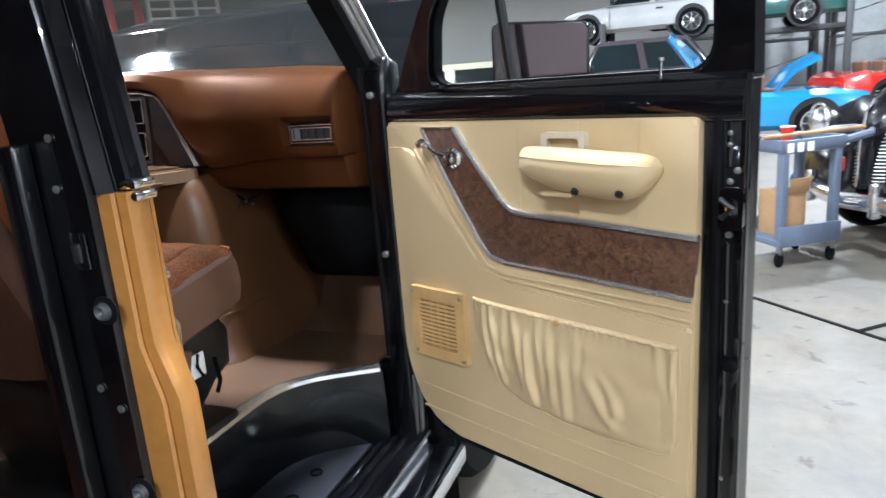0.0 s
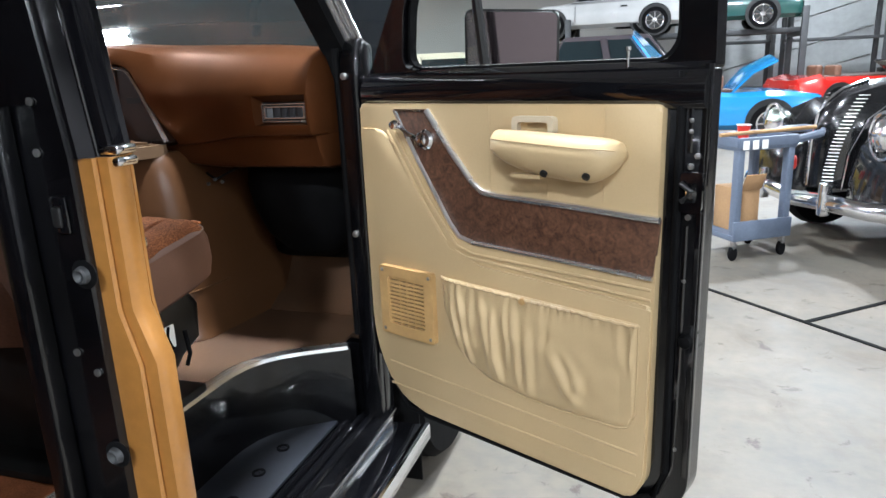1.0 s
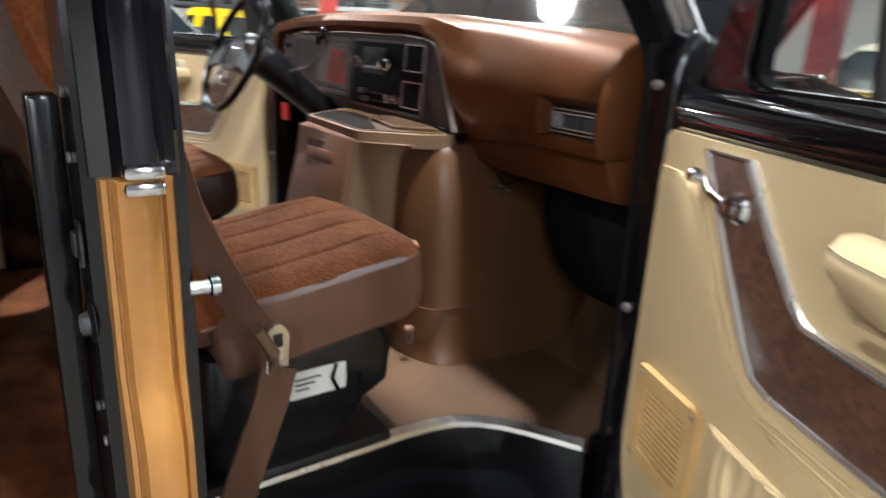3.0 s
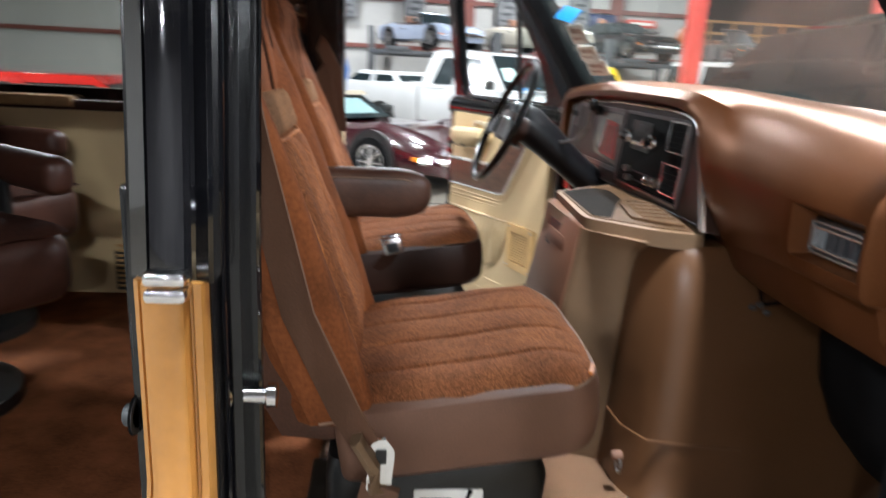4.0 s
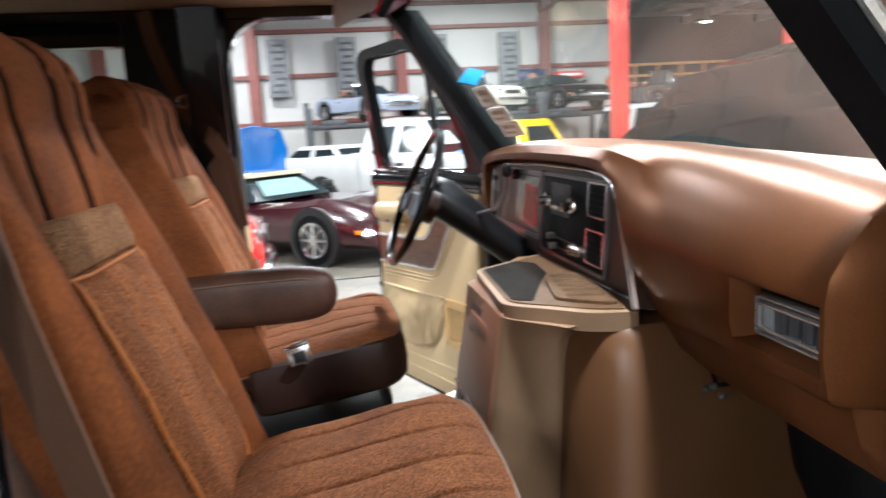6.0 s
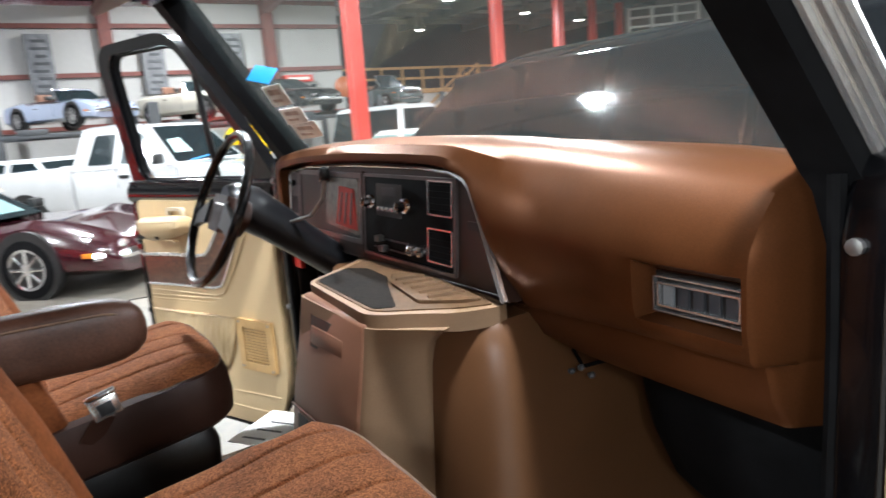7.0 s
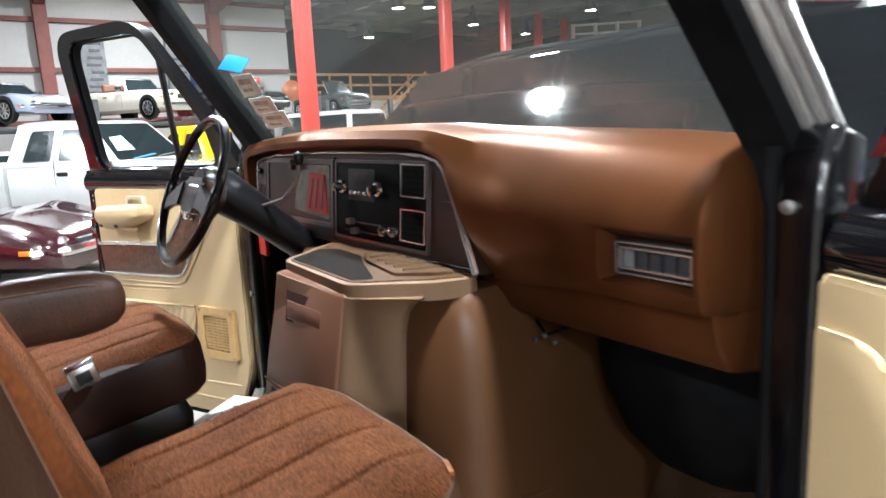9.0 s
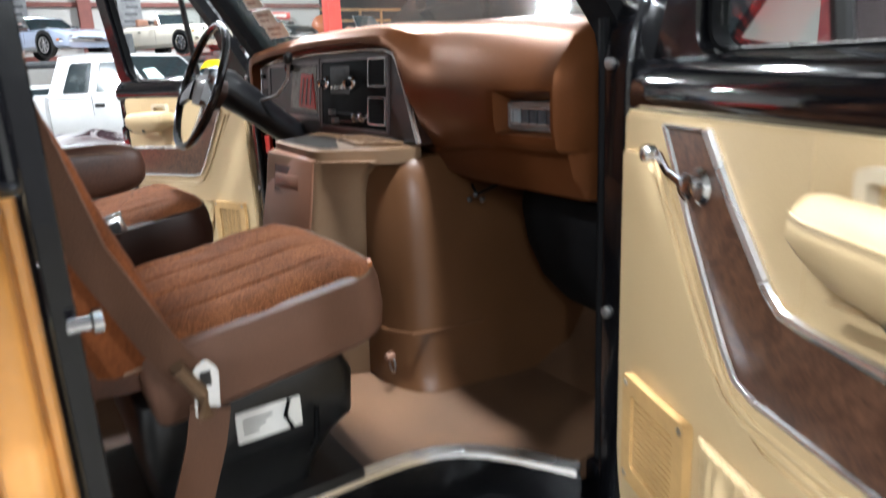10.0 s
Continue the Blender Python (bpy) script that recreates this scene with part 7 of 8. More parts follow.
def pickup_truck(at, heading):
    """White extended-cab pickup; its origin lies below the base of the windscreen, y forward."""
    t = thing("pickup_truck", (at[0], at[1], 0), "white extended-cab pickup truck with a paper in its windscreen", "car", "parked cars")
    M = pose(at[0], at[1], 0, 0, 0, heading)
    W = paint_of("white_car_paint", (0.53, 0.53, 0.525))

    def tp(name, bm, mat, parent=None, label="", smooth=True):
        return part(name, moved(bm, M), mat, parent or t, label, smooth)

    def section(y, zt, w, zl=0.46, crown=0.02):
        return [Vector((x, y, z)) for x, z in ((-w * 0.9, zl), (-w, zl + 0.14), (-w * 1.01, zl + 0.42 * (zt - zl)), (-w, zt - 0.10), (-w * 0.965, zt - 0.02), (-w * 0.90, zt), (0, zt + crown), (w * 0.90, zt), (w * 0.965, zt - 0.02), (w, zt - 0.10), (w * 1.01, zl + 0.42 * (zt - zl)), (w, zl + 0.14), (w * 0.9, zl))]
    tp("body", loft([section(1.42, 0.86, 0.80, 0.5, 0), section(1.40, 0.98, 0.90, 0.48, 0.01), section(1.28, 1.08, 0.95), section(0.9, 1.12, 0.965), section(0.3, 1.17, 0.965), section(0.0, 1.20, 0.96), section(-0.3, 1.21, 0.96), section(-1.0, 1.215, 0.96), section(-1.84, 1.22, 0.96)]), W)
    # cab: roof, pillars, framed panes
    def side(y, z):
        return Vector((0.945 - 0.235 * max(0.0, (z - 1.2) / 0.62), y, z))
    for sgn in (-1, 1):
        def S(u, v, d, sgn=sgn):
            p = side(u, v)
            return Vector((sgn * (p.x + d), p.y, p.z))
        outline = rounded([(0.02, 1.19), (-0.55, 1.80), (-1.72, 1.80), (-1.86, 1.19)], [0.02, 0.10, 0.08, 0.02], 4)
        front = rounded([(-0.20, 1.25), (-0.60, 1.70), (-0.94, 1.71), (-0.96, 1.25)], [0.04, 0.06, 0.03, 0.03], 4)
        rear = rounded([(-1.10, 1.25), (-1.08, 1.71), (-1.48, 1.71), (-1.58, 1.25)], [0.03, 0.03, 0.06, 0.04], 4)
        tp("cab_side", prism(outline, S, -0.05, 0.0), W)
        for nm, ring in (("front_side_window", front), ("rear_side_window", rear)):
            cc = (sum(p[0] for p in ring) / len(ring), sum(p[1] for p in ring) / len(ring))
            pn = tp(nm, prism([(cc[0] + (a - cc[0]) * 0.95, cc[1] + (b - cc[1]) * 0.95) for a, b in ring], S, -0.002, 0.004), CAR_GLASS)
            part("window_seal", moved(ring_prism(ring, [(cc[0] + (a - cc[0]) * 0.94, cc[1] + (b - cc[1]) * 0.94) for a, b in ring], S, -0.002, 0.007), M), PLASTIC_BLACK, pn)
        tp("door_gap", tube([S(-1.02, 0.62, 0.016), S(-1.02, 1.2, 0.016), S(-1.02, 1.76, 0.003)], 0.006, 6), PLASTIC_BLACK)
        tp("door_gap", tube([S(0.06, 0.62, 0.018), S(0.05, 1.15, 0.012)], 0.006, 6), PLASTIC_BLACK)
        tp("door_handle", prism(rounded([(-0.98, 1.03), (-0.80, 1.03), (-0.80, 1.09), (-0.98, 1.09)], 0.012, 3), S, 0.0, 0.03, 0.006), PLASTIC_BLACK)
        tp("wing_mirror", moved(pillow(-0.12, 0.12, -0.05, 0.05, -0.08, 0.08, 0.03), pose(sgn * 1.06, -0.18, 1.30, 0, 0, sgn * 10)), PLASTIC_BLACK)
        tp("headlight", prism(rounded([(0.50, 0.80), (0.86, 0.80), (0.86, 0.98), (0.54, 0.98)], 0.03, 3), lambda u, v, d, sgn=sgn: Vector((sgn * u, 1.40 + d, v)), -0.02, 0.03, 0.01), CAR_GLASS_REFLECT)
        tp("indicator", prism(rounded([(1.20, 0.86), (1.36, 0.86), (1.36, 0.96), (1.20, 0.96)], 0.01, 2), lambda u, v, d, sgn=sgn: Vector((sgn * (0.945 + d), u, v)), -0.01, 0.015), AMBER)
    tp("cab_roof", loft([[Vector((x * k, y, z)) for x, k in ((-0.72, 1), (-0.5, 1), (0, 1), (0.5, 1), (0.72, 1))] + [Vector((x, y, z - 0.06)) for x in (0.72, -0.72)] for y, z in ((-0.53, 1.79), (-0.62, 1.825), (-1.1, 1.85), (-1.6, 1.835), (-1.74, 1.80))]), W)
    tp("cab_back", loft([[(-0.94, -1.86, 1.19), (0.94, -1.86, 1.19), (0.94, -1.82, 1.19), (-0.94, -1.82, 1.19)], [(-0.71, -1.73, 1.81), (0.71, -1.73, 1.81), (0.71, -1.69, 1.81), (-0.71, -1.69, 1.81)]]), W)

    def screen(u, v, d):
        k = (v - 1.19) / 0.61
        return Vector((u * (0.945 - 0.235 * k), 0.03 - 0.57 * k + d * 0.7, v + d * 0.7))
    ws_ = tp("windscreen", prism(rounded([(-0.93, 1.22), (0.93, 1.22), (0.93, 1.77), (-0.93, 1.77)], 0.06, 3), screen, -0.004, 0.006), CAR_GLASS)
    part("screen_frame", moved(ring_prism(rounded([(-0.99, 1.195), (0.99, 1.195), (0.99, 1.80), (-0.99, 1.80)], 0.07, 3), rounded([(-0.93, 1.22), (0.93, 1.22), (0.93, 1.77), (-0.93, 1.77)], 0.06, 3), screen, -0.03, 0.008), M), W, ws_)
    part("price_sheet", moved(prism([(0.30, 1.36), (0.78, 1.36), (0.74, 1.56), (0.36, 1.58)], screen, 0.006, 0.009), M), PALE_SHEET, ws_, "pale paper sheet behind the windscreen")
    for a, b in ((0.55, -0.1), (-0.1, -0.75)):
        part("wiper", moved(tube([screen(a, 1.225, 0.012), screen(b, 1.27, 0.014)], 0.012, 6), M), BLUE_TAG if a > 0 else PLASTIC_BLACK, ws_)
    # bed
    for sgn in (-1, 1):
        tp("bed_side", loft([[(sgn * 0.90, y, 0.50), (sgn * 0.975, y, 0.62), (sgn * 0.985, y, 0.9), (sgn * 0.97, y, 1.16), (sgn * 0.95, y, 1.22), (sgn * 0.86, y, 1.22), (sgn * 0.86, y, 0.50)] for y in (-1.90, -2.4, -3.0, -3.6, -3.86)]), W)
    tp("bed_floor", box(-0.87, 0.87, -3.84, -1.9, 0.70, 0.78, 0.01), GREY_STEEL)
    tp("tailgate", box(-0.92, 0.92, -3.90, -3.84, 0.62, 1.20, 0.02), W)
    tp("front_bumper", box(-0.94, 0.94, 1.40, 1.52, 0.52, 0.74, 0.04, 3), CHROME)
    tp("grille", box(-0.46, 0.46, 1.39, 1.43, 0.78, 1.0, 0.02), PLASTIC_BLACK)
    tp("rear_bumper", box(-0.9, 0.9, -4.02, -3.9, 0.52, 0.68, 0.03), CHROME)
    for y in (0.72, -2.85):
        for sgn in (-1, 1):
            tp("wheel_arch", lathe([(0.001, -0.02), (0.45, -0.02), (0.455, 0.06), (0.001, 0.062)], (sgn * 0.925, y, 0.42), (sgn, 0, 0), 28), PLASTIC_BLACK)
            wh_ = tp("wheel", lathe([(0.2, -0.12), (0.36, -0.12), (0.385, -0.08), (0.385, 0.06), (0.36, 0.10), (0.25, 0.102), (0.24, 0.06)], (sgn * 0.90, y, 0.385), (sgn, 0, 0), 28), RUBBER)
            part("rim", moved(lathe([(0.245, 0.06), (0.25, 0.10), (0.2, 0.09), (0.08, 0.075), (0.06, 0.1), (0.001, 0.105)], (sgn * 0.90, y, 0.385), (sgn, 0, 0), 24), M), STEEL, wh_)
    return t


WHITE = paint_of("white_car_paint", (0.53, 0.53, 0.525))
MAROON = paint_of("maroon_paint", (0.035, 0.007, 0.01))
REDC = paint_of("red_car_paint", (0.5, 0.02, 0.015))
BLUEC = paint_of("bright_blue_paint", (0.01, 0.16, 0.5))
SKY = paint_of("sky_blue_paint", (0.025, 0.24, 0.55))
SILVERC = paint_of("silver_blue_paint", (0.3, 0.34, 0.43))
YELLOW = paint_of("yellow_paint", (0.75, 0.5, 0.01))
DARKC = paint_of("black_car_paint", (0.008, 0.008, 0.009))
GREYC = paint_of("grey_green_paint", (0.08, 0.1, 0.1))
PLUM = paint_of("plum_brown_paint", (0.06, 0.05, 0.055))
GREEN = paint_of("dark_green_paint", (0.02, 0.08, 0.07))

sports_car = car("sports_car", (-8.6, -0.43), -42, MAROON, "low maroon sports car with a cream roof and chrome wheels", L=4.7, W=1.82, H=1.12, nose=0.58, hood=0.74, belt=0.80, deck=0.84, cab=(0.45, 0.54, 0.68, 0.80), roof_mat=CAR_GLASS, fender=0.11, axles=(0.21, 0.78), glass_mat=CAR_GLASS_REFLECT, panes=0.66)
roof_skin = loft([[Vector((x, y, z_)) for x, y in rounded([(-w, -0.10), (w, -0.10), (w, -0.98), (-w, -0.98)], 0.1, 4)] for w, z_ in ((0.60, 1.075), (0.59, 1.115), (0.52, 1.14))])
part("roof_skin", moved(roof_skin, pose(-8.6, -0.43, 0, 0, 0, -42)), paint_of("cream_roof", (0.5, 0.43, 0.32)), sports_car, "cream vinyl roof")
car("classic_coupe", (-5.35, -2.75), 4, REDC, "red classic coupe with round chrome headlights", L=4.6, H=1.3, nose=0.78, hood=0.9)
pickup_truck((-10.13, 2.72), -47.4)
car("hooded_car", (-15.5, -1.65), -78, BLUEC, "bright blue car with its bonnet raised", L=4.4, H=1.35, open_hood=True)
car("white_coupe", (-14.6, 0.6), -50, WHITE, "white coupe parked behind the truck", L=4.5, H=1.4)
car("yellow_coupe", (-12.0, 4.4), -60, YELLOW, "yellow vintage coupe with an upright cabin", L=3.8, W=1.6, H=1.72, nose=0.9, hood=1.05, belt=1.12, deck=1.05, cab=(0.42, 0.50, 0.68, 0.80), panes=0.66)
car("white_sedan", (-9.4, 6.6), -70, WHITE, "white sedan with pale windows", L=4.6, H=1.42, glass_mat=CAR_GLASS_REFLECT)
car("off_roader", (-13.0, 8.0), -75, WHITE, "white boxy off-road vehicle with a hard top", L=4.2, W=1.8, H=1.95, low=0.45, nose=1.0, hood=1.1, belt=1.16, deck=1.16, cab=(0.36, 0.40, 0.95, 0.98), wheel_r=0.4)
car("silver_roadster", (-17.6, 1.35), -60, SILVERC, "silver-blue roadster standing on a lift deck", L=4.4, H=1.16, nose=0.58, hood=0.78, belt=0.82, deck=0.86, cab=(0.36, 0.45, 0.6, 0.72), fender=0.05, open_top=True, z=2.0, size=0.78, rim_mat=STEEL, group="cars on the lifts")
car("white_convertible", (-17.7, 4.3), -62, paint_of("ivory_paint", (0.65, 0.6, 0.5)), "ivory convertible standing on a lift deck", L=4.4, W=1.6, H=1.3, nose=0.78, hood=0.9, belt=0.92, deck=0.94, cab=(0.42, 0.47, 0.66, 0.74), open_top=True, z=2.0, size=0.78, group="cars on the lifts")
car("black_coupe", (-17.8, 6.75), -70, DARKC, "black coupe standing on a lift deck", L=4.6, H=1.25, z=2.0, size=0.78, group="cars on the lifts")
car("grey_vintage_car", (-20.6, 11.3), -80, GREYC, "grey vintage car standing on a lift deck", L=4.2, W=1.6, H=1.5, nose=0.8, hood=0.95, open_top=True, z=2.0, size=0.78, group="cars on the lifts")

car("blue_roadster", (2.1, 11.9), 94, SKY, "sky-blue roadster with bonnet and boot lid raised", L=4.0, W=1.6, H=1.15, nose=0.62, hood=0.82, belt=0.84, deck=0.8, fender=0.06, open_hood=True, open_boot=True, open_top=True, cab=(0.42, 0.46, 0.58, 0.66), wheel_r=0.32)
car("red_convertible", (6.4, 17.6), -70, REDC, "low red convertible beside the blue roadster", L=4.6, H=1.15, nose=0.6, hood=0.78, belt=0.84, fender=0.08, open_top=True)
car("plum_sedan", (0.1, 14.7), 88, PLUM, "dark plum vintage sedan behind the van", L=4.8, W=1.7, H=1.9, nose=1.05, hood=1.25, belt=1.3, deck=1.2, cab=(0.34, 0.40, 0.78, 0.88), wheel_r=0.37)
car("teal_sedan", (-4.6, 15.2), 80, paint_of("teal_paint", (0.03, 0.14, 0.17)), "teal and cream sedan parked across the aisle", L=4.6, H=1.5, roof_mat=paint_of("teal_roof", (0.03, 0.14, 0.17)))
car("cream_hardtop", (-1.95, 8.95), 92, paint_of("gold_ochre_paint", (0.36, 0.25, 0.05)), "gold and cream hardtop with a white roof", L=4.8, H=1.6, nose=0.85, hood=1.02, belt=1.1, deck=1.02, roof_mat=paint_of("cream_roof_white", (0.6, 0.54, 0.4)))
car("green_sedan", (2.6, 18.6), 88, GREEN, "dark green sedan on an upper rack deck", L=4.4, H=1.4, z=2.0, group="cars on the lifts")
car("white_roadster", (0.2, 18.6), 88, WHITE, "white roadster on an upper rack deck", L=4.2, H=1.25, z=2.0, group="cars on the lifts")
car("yellow_roadster", (-4.2, 18.2), 88, YELLOW, "yellow and white roadster far down the hall", L=4.2, H=1.25)

# lifts
for lx0, lx1, ly0, ly1 in ((-19.4, -15.9, -0.2, 2.9), (-19.4, -15.9, 3.0, 5.8), (-19.6, -16.0, 5.95, 8.6), (-22.6, -18.6, 10.2, 12.6), (-0.8, 4.9, 17.6, 19.6)):
    lf = thing("car_lift", ((lx0 + lx1) / 2, (ly0 + ly1) / 2, 0), "black steel four-post car lift", "car lift", "car lifts")
    for k in range(2):
        ya = ly0 + 0.35 + k * (ly1 - ly0 - 1.3)
        part("runway", box(lx0, lx1, ya, ya + 0.6, 1.88, 2.0, 0.01), GREY_STEEL, lf)
    for xx in (lx0 + 0.1, lx1 - 0.1):
        part("crossbeam", box(xx - 0.08, xx + 0.08, ly0, ly1, 1.8, 1.9, 0.01), GREY_STEEL, lf)
        for yy in (ly0, ly1):
            part("post", box(xx - 0.07, xx + 0.07, yy - 0.07, yy + 0.07, 0, 2.45, 0.01), GREY_STEEL, lf)

# black vintage car beside the cart
vc = thing("vintage_car", (5.0, 5.4, 0), "glossy black pontoon-fendered vintage car with chrome bumper", "car", "parked cars")
VM = pose(2.88, 4.66, 0, 0, 0, 114)


def vpart(name, bm, mat, parent=None, label=""):
    return part(name, moved(bm, VM), mat, parent or vc, label)


hood_rows = []
for y, w, zt, zl in ((0.16, 0.02, 0.78, 0.46), (0.13, 0.06, 0.98, 0.46), (0.08, 0.115, 1.06, 0.46), (-0.03, 0.18, 1.14, 0.46), (-0.22, 0.26, 1.20, 0.46), (-0.6, 0.36, 1.25, 0.48), (-1.0, 0.44, 1.28, 0.5), (-1.55, 0.56, 1.3, 0.5), (-1.7, 0.62, 1.28, 0.45), (-3.3, 0.66, 1.2, 0.45), (-4.2, 0.5, 0.95, 0.45), (-4.5, 0.3, 0.7, 0.5)):
    hood_rows.append([Vector((x * w, y, zl + (zt - zl) * k)) for x, k in ((-1, 0), (-1, 0.5), (-0.9, 0.8), (-0.55, 0.96), (0, 1), (0.55, 0.96), (0.9, 0.8), (1, 0.5), (1, 0))])
vpart("body", loft(hood_rows), DARKC)
vpart("cabin", loft([[Vector((x, y, 1.12)) for x, y in rounded([(-0.62, -1.6), (0.62, -1.6), (0.62, -3.5), (-0.62, -3.5)], 0.12, 3)], [Vector((x, y, 1.6)) for x, y in rounded([(-0.52, -1.85), (0.52, -1.85), (0.52, -3.1), (-0.52, -3.1)], 0.15, 3)], [Vector((x, y, 1.68)) for x, y in rounded([(-0.4, -2.0), (0.4, -2.0), (0.4, -2.95), (-0.4, -2.95)], 0.15, 3)]]), DARKC)
vpart("windscreen", loft([[(-0.5, -1.62, 1.2), (0.5, -1.62, 1.2), (0.5, -1.66, 1.2), (-0.5, -1.66, 1.2)], [(-0.45, -1.79, 1.55), (0.45, -1.79, 1.55), (0.45, -1.83, 1.55), (-0.45, -1.83, 1.55)]]), CAR_GLASS)
for sgn in (-1, 1):
    rows = []
    for y, zt, w, x in ((0.14, 0.42, 0.10, 0.60), (0.12, 0.60, 0.22, 0.58), (0.06, 0.86, 0.28, 0.58), (-0.05, 0.99, 0.31, 0.58), (-0.25, 1.06, 0.32, 0.60), (-0.55, 1.05, 0.30, 0.62), (-0.9, 0.88, 0.26, 0.64), (-1.2, 0.68, 0.2, 0.66), (-1.6, 0.46, 0.16, 0.66), (-2.0, 0.38, 0.12, 0.66)):
        rows.append([Vector((sgn * (x + a * w), y, 0.34 + (zt - 0.34) * k)) for a, k in ((-1, 0), (-1, 0.55), (-0.75, 0.86), (0, 1), (0.75, 0.86), (1, 0.55), (1.02, 0))])
    vpart("fender", loft(rows), DARKC)
    vpart("headlight", lathe([(0.001, 0.06), (0.06, 0.05), (0.1, 0.02), (0.115, 0.0), (0.115, -0.03), (0.09, -0.1)], (sgn * 0.6, 0.09, 0.89), (0, 1, 0.15), 24), CHROME)
    vpart("headlight_ring", tube([(sgn * 0.6 + 0.118 * math.cos(k * math.pi / 12), 0.095, 0.89 + 0.135 * math.sin(k * math.pi / 12) - 0.03 * max(0.0, -math.sin(k * math.pi / 12))) for k in range(25)], 0.012, 8), CHROME)
    wv2 = vpart("wheel", lathe([(0.2, -0.08), (0.33, -0.08), (0.35, 0), (0.33, 0.08), (0.2, 0.08)], (sgn * 0.66, -0.42, 0.35), (sgn, 0, 0), 28), TYRE)
    part("rim", moved(lathe([(0.2, 0.07), (0.18, 0.085), (0.1, 0.06), (0.08, 0.1), (0.001, 0.11)], (sgn * 0.66, -0.42, 0.35), (sgn, 0, 0), 24), VM), CHROME, wv2)
    wv3 = vpart("wheel", lathe([(0.2, -0.08), (0.33, -0.08), (0.35, 0), (0.33, 0.08), (0.2, 0.08)], (sgn * 0.66, -3.4, 0.35), (sgn, 0, 0), 28), TYRE)
    part("rim", moved(lathe([(0.2, 0.07), (0.18, 0.085), (0.1, 0.06), (0.08, 0.1), (0.001, 0.11)], (sgn * 0.66, -3.4, 0.35), (sgn, 0, 0), 24), VM), CHROME, wv3)
    vpart("fender", loft([[Vector((sgn * (0.64 + a * w), y, 0.34 + (zt - 0.34) * k)) for a, k in ((-1, 0), (-1, 0.6), (0, 1), (1, 0.6), (1, 0))] for y, zt, w in ((-2.7, 0.45, 0.12), (-3.0, 0.8, 0.2), (-3.4, 0.92, 0.22), (-3.9, 0.78, 0.2), (-4.3, 0.45, 0.1))]), DARKC)
    for k in range(27):
        u = k / 26
        zz, gx, gy = 0.47 + 0.64 * u, 0.118 + 0.065 * u ** 1.6, 0.098 - 0.165 * u ** 2.2
        vpart("grille_bar", tube([(sgn * (gx - 0.022), gy + 0.030, zz), (sgn * (gx + 0.006), gy + 0.004, zz), (sgn * (gx + 0.026), gy - 0.022, zz)], 0.004, 6), STEEL)
    vpart("grille_edge", tube([(sgn * 0.185, 0.03, 0.46), (sgn * 0.195, 0.01, 0.7), (sgn * 0.23, -0.08, 0.95), (sgn * 0.275, -0.24, 1.09), (sgn * 0.36, -0.62, 1.16), (sgn * 0.45, -1.05, 1.19)], 0.008, 6), CHROME)
    vpart("bumper_guard", box(sgn * 0.36 - 0.03, sgn * 0.36 + 0.03, 0.24, 0.32, 0.32, 0.56, 0.02), CHROME)
vpart("grille_spine", tube([(0, 0.17, 0.47), (0, 0.168, 0.78), (0, 0.135, 0.985), (0, 0.08, 1.07), (0, -0.03, 1.148), (0, -0.22, 1.208)], 0.011, 8), CHROME)
vpart("front_bumper", tube([(-0.92, 0.05, 0.41), (-0.7, 0.2, 0.41), (-0.3, 0.26, 0.41), (0, 0.27, 0.39), (0.3, 0.26, 0.41), (0.7, 0.2, 0.41), (0.92, 0.05, 0.41)], 0.05, 10, flat=1.2), CHROME, None, "curved chrome bumper")
vpart("rear_bumper", tube([(-0.8, -4.5, 0.45), (0, -4.65, 0.45), (0.8, -4.5, 0.45)], 0.05, 8), CHROME)

# racks at the far end of the hall
for rx in (3.4, 6.2, 9.0):
    rk = thing("storage_rack", (rx, 21.5, 0), "tall black steel storage rack", "rack", "storage racks")
    for xx in (rx - 1.2, rx + 1.2):
        for yy in (21.0, 22.0):
            part("upright", box(xx - 0.06, xx + 0.06, yy - 0.06, yy + 0.06, 0, 3.9, 0.006), GREY_STEEL, rk)
    for zz in (0.4, 1.7, 2.9):
        part("shelf_board", box(rx - 1.2, rx + 1.2, 21.0, 22.0, zz, zz + 0.08, 0.006), GREY_STEEL, rk)
    for k in range(4):
        part("brace", tube([(rx - 1.2, 22.05, 0.6 + k * 0.8), (rx + 1.2, 22.05, 1.3 + k * 0.8)], 0.02, 6), STEEL, rk)
tagged(part("wall_partition", box(2.0, 11.9, 23.6, 23.8, 0, 4.6, 0), WALL_PANEL, None, "pale grey panel partition wall behind the racks", smooth=False), category="wall", kind="structure")
# tool cart
cart = thing("tool_cart", (2.28, 4.36, 0), "blue-grey plastic tool cart with boxes and rags", "cart")
CM = pose(2.29, 4.38, 0, 0, 0, 33) @ Matrix.Diagonal((0.58, 0.85, 1, 1))
def cpart(name, bm, mat, label=""):
    return part(name, moved(bm, CM), mat, cart, label)
tray = box(-0.42, 0.40, -0.24, 0.24, 0.78, 0.81, 0.01)
for y in (-0.24, 0.24):
    box(-0.42, 0.40, y - 0.015, y + 0.015, 0.80, 0.87, 0.008, bm=tray)
for x in (-0.42, 0.40):
    box(x - 0.015, x + 0.015, -0.24, 0.24, 0.80, 0.87, 0.008, bm=tray)
cpart("upper_tray", tray, CART)
lowt = box(-0.42, 0.40, -0.24, 0.24, 0.15, 0.19, 0.01)
for y in (-0.24, 0.24):
    box(-0.42, 0.40, y - 0.015, y + 0.015, 0.15, 0.29, 0.008, bm=lowt)
cpart("lower_tray", lowt, CART)
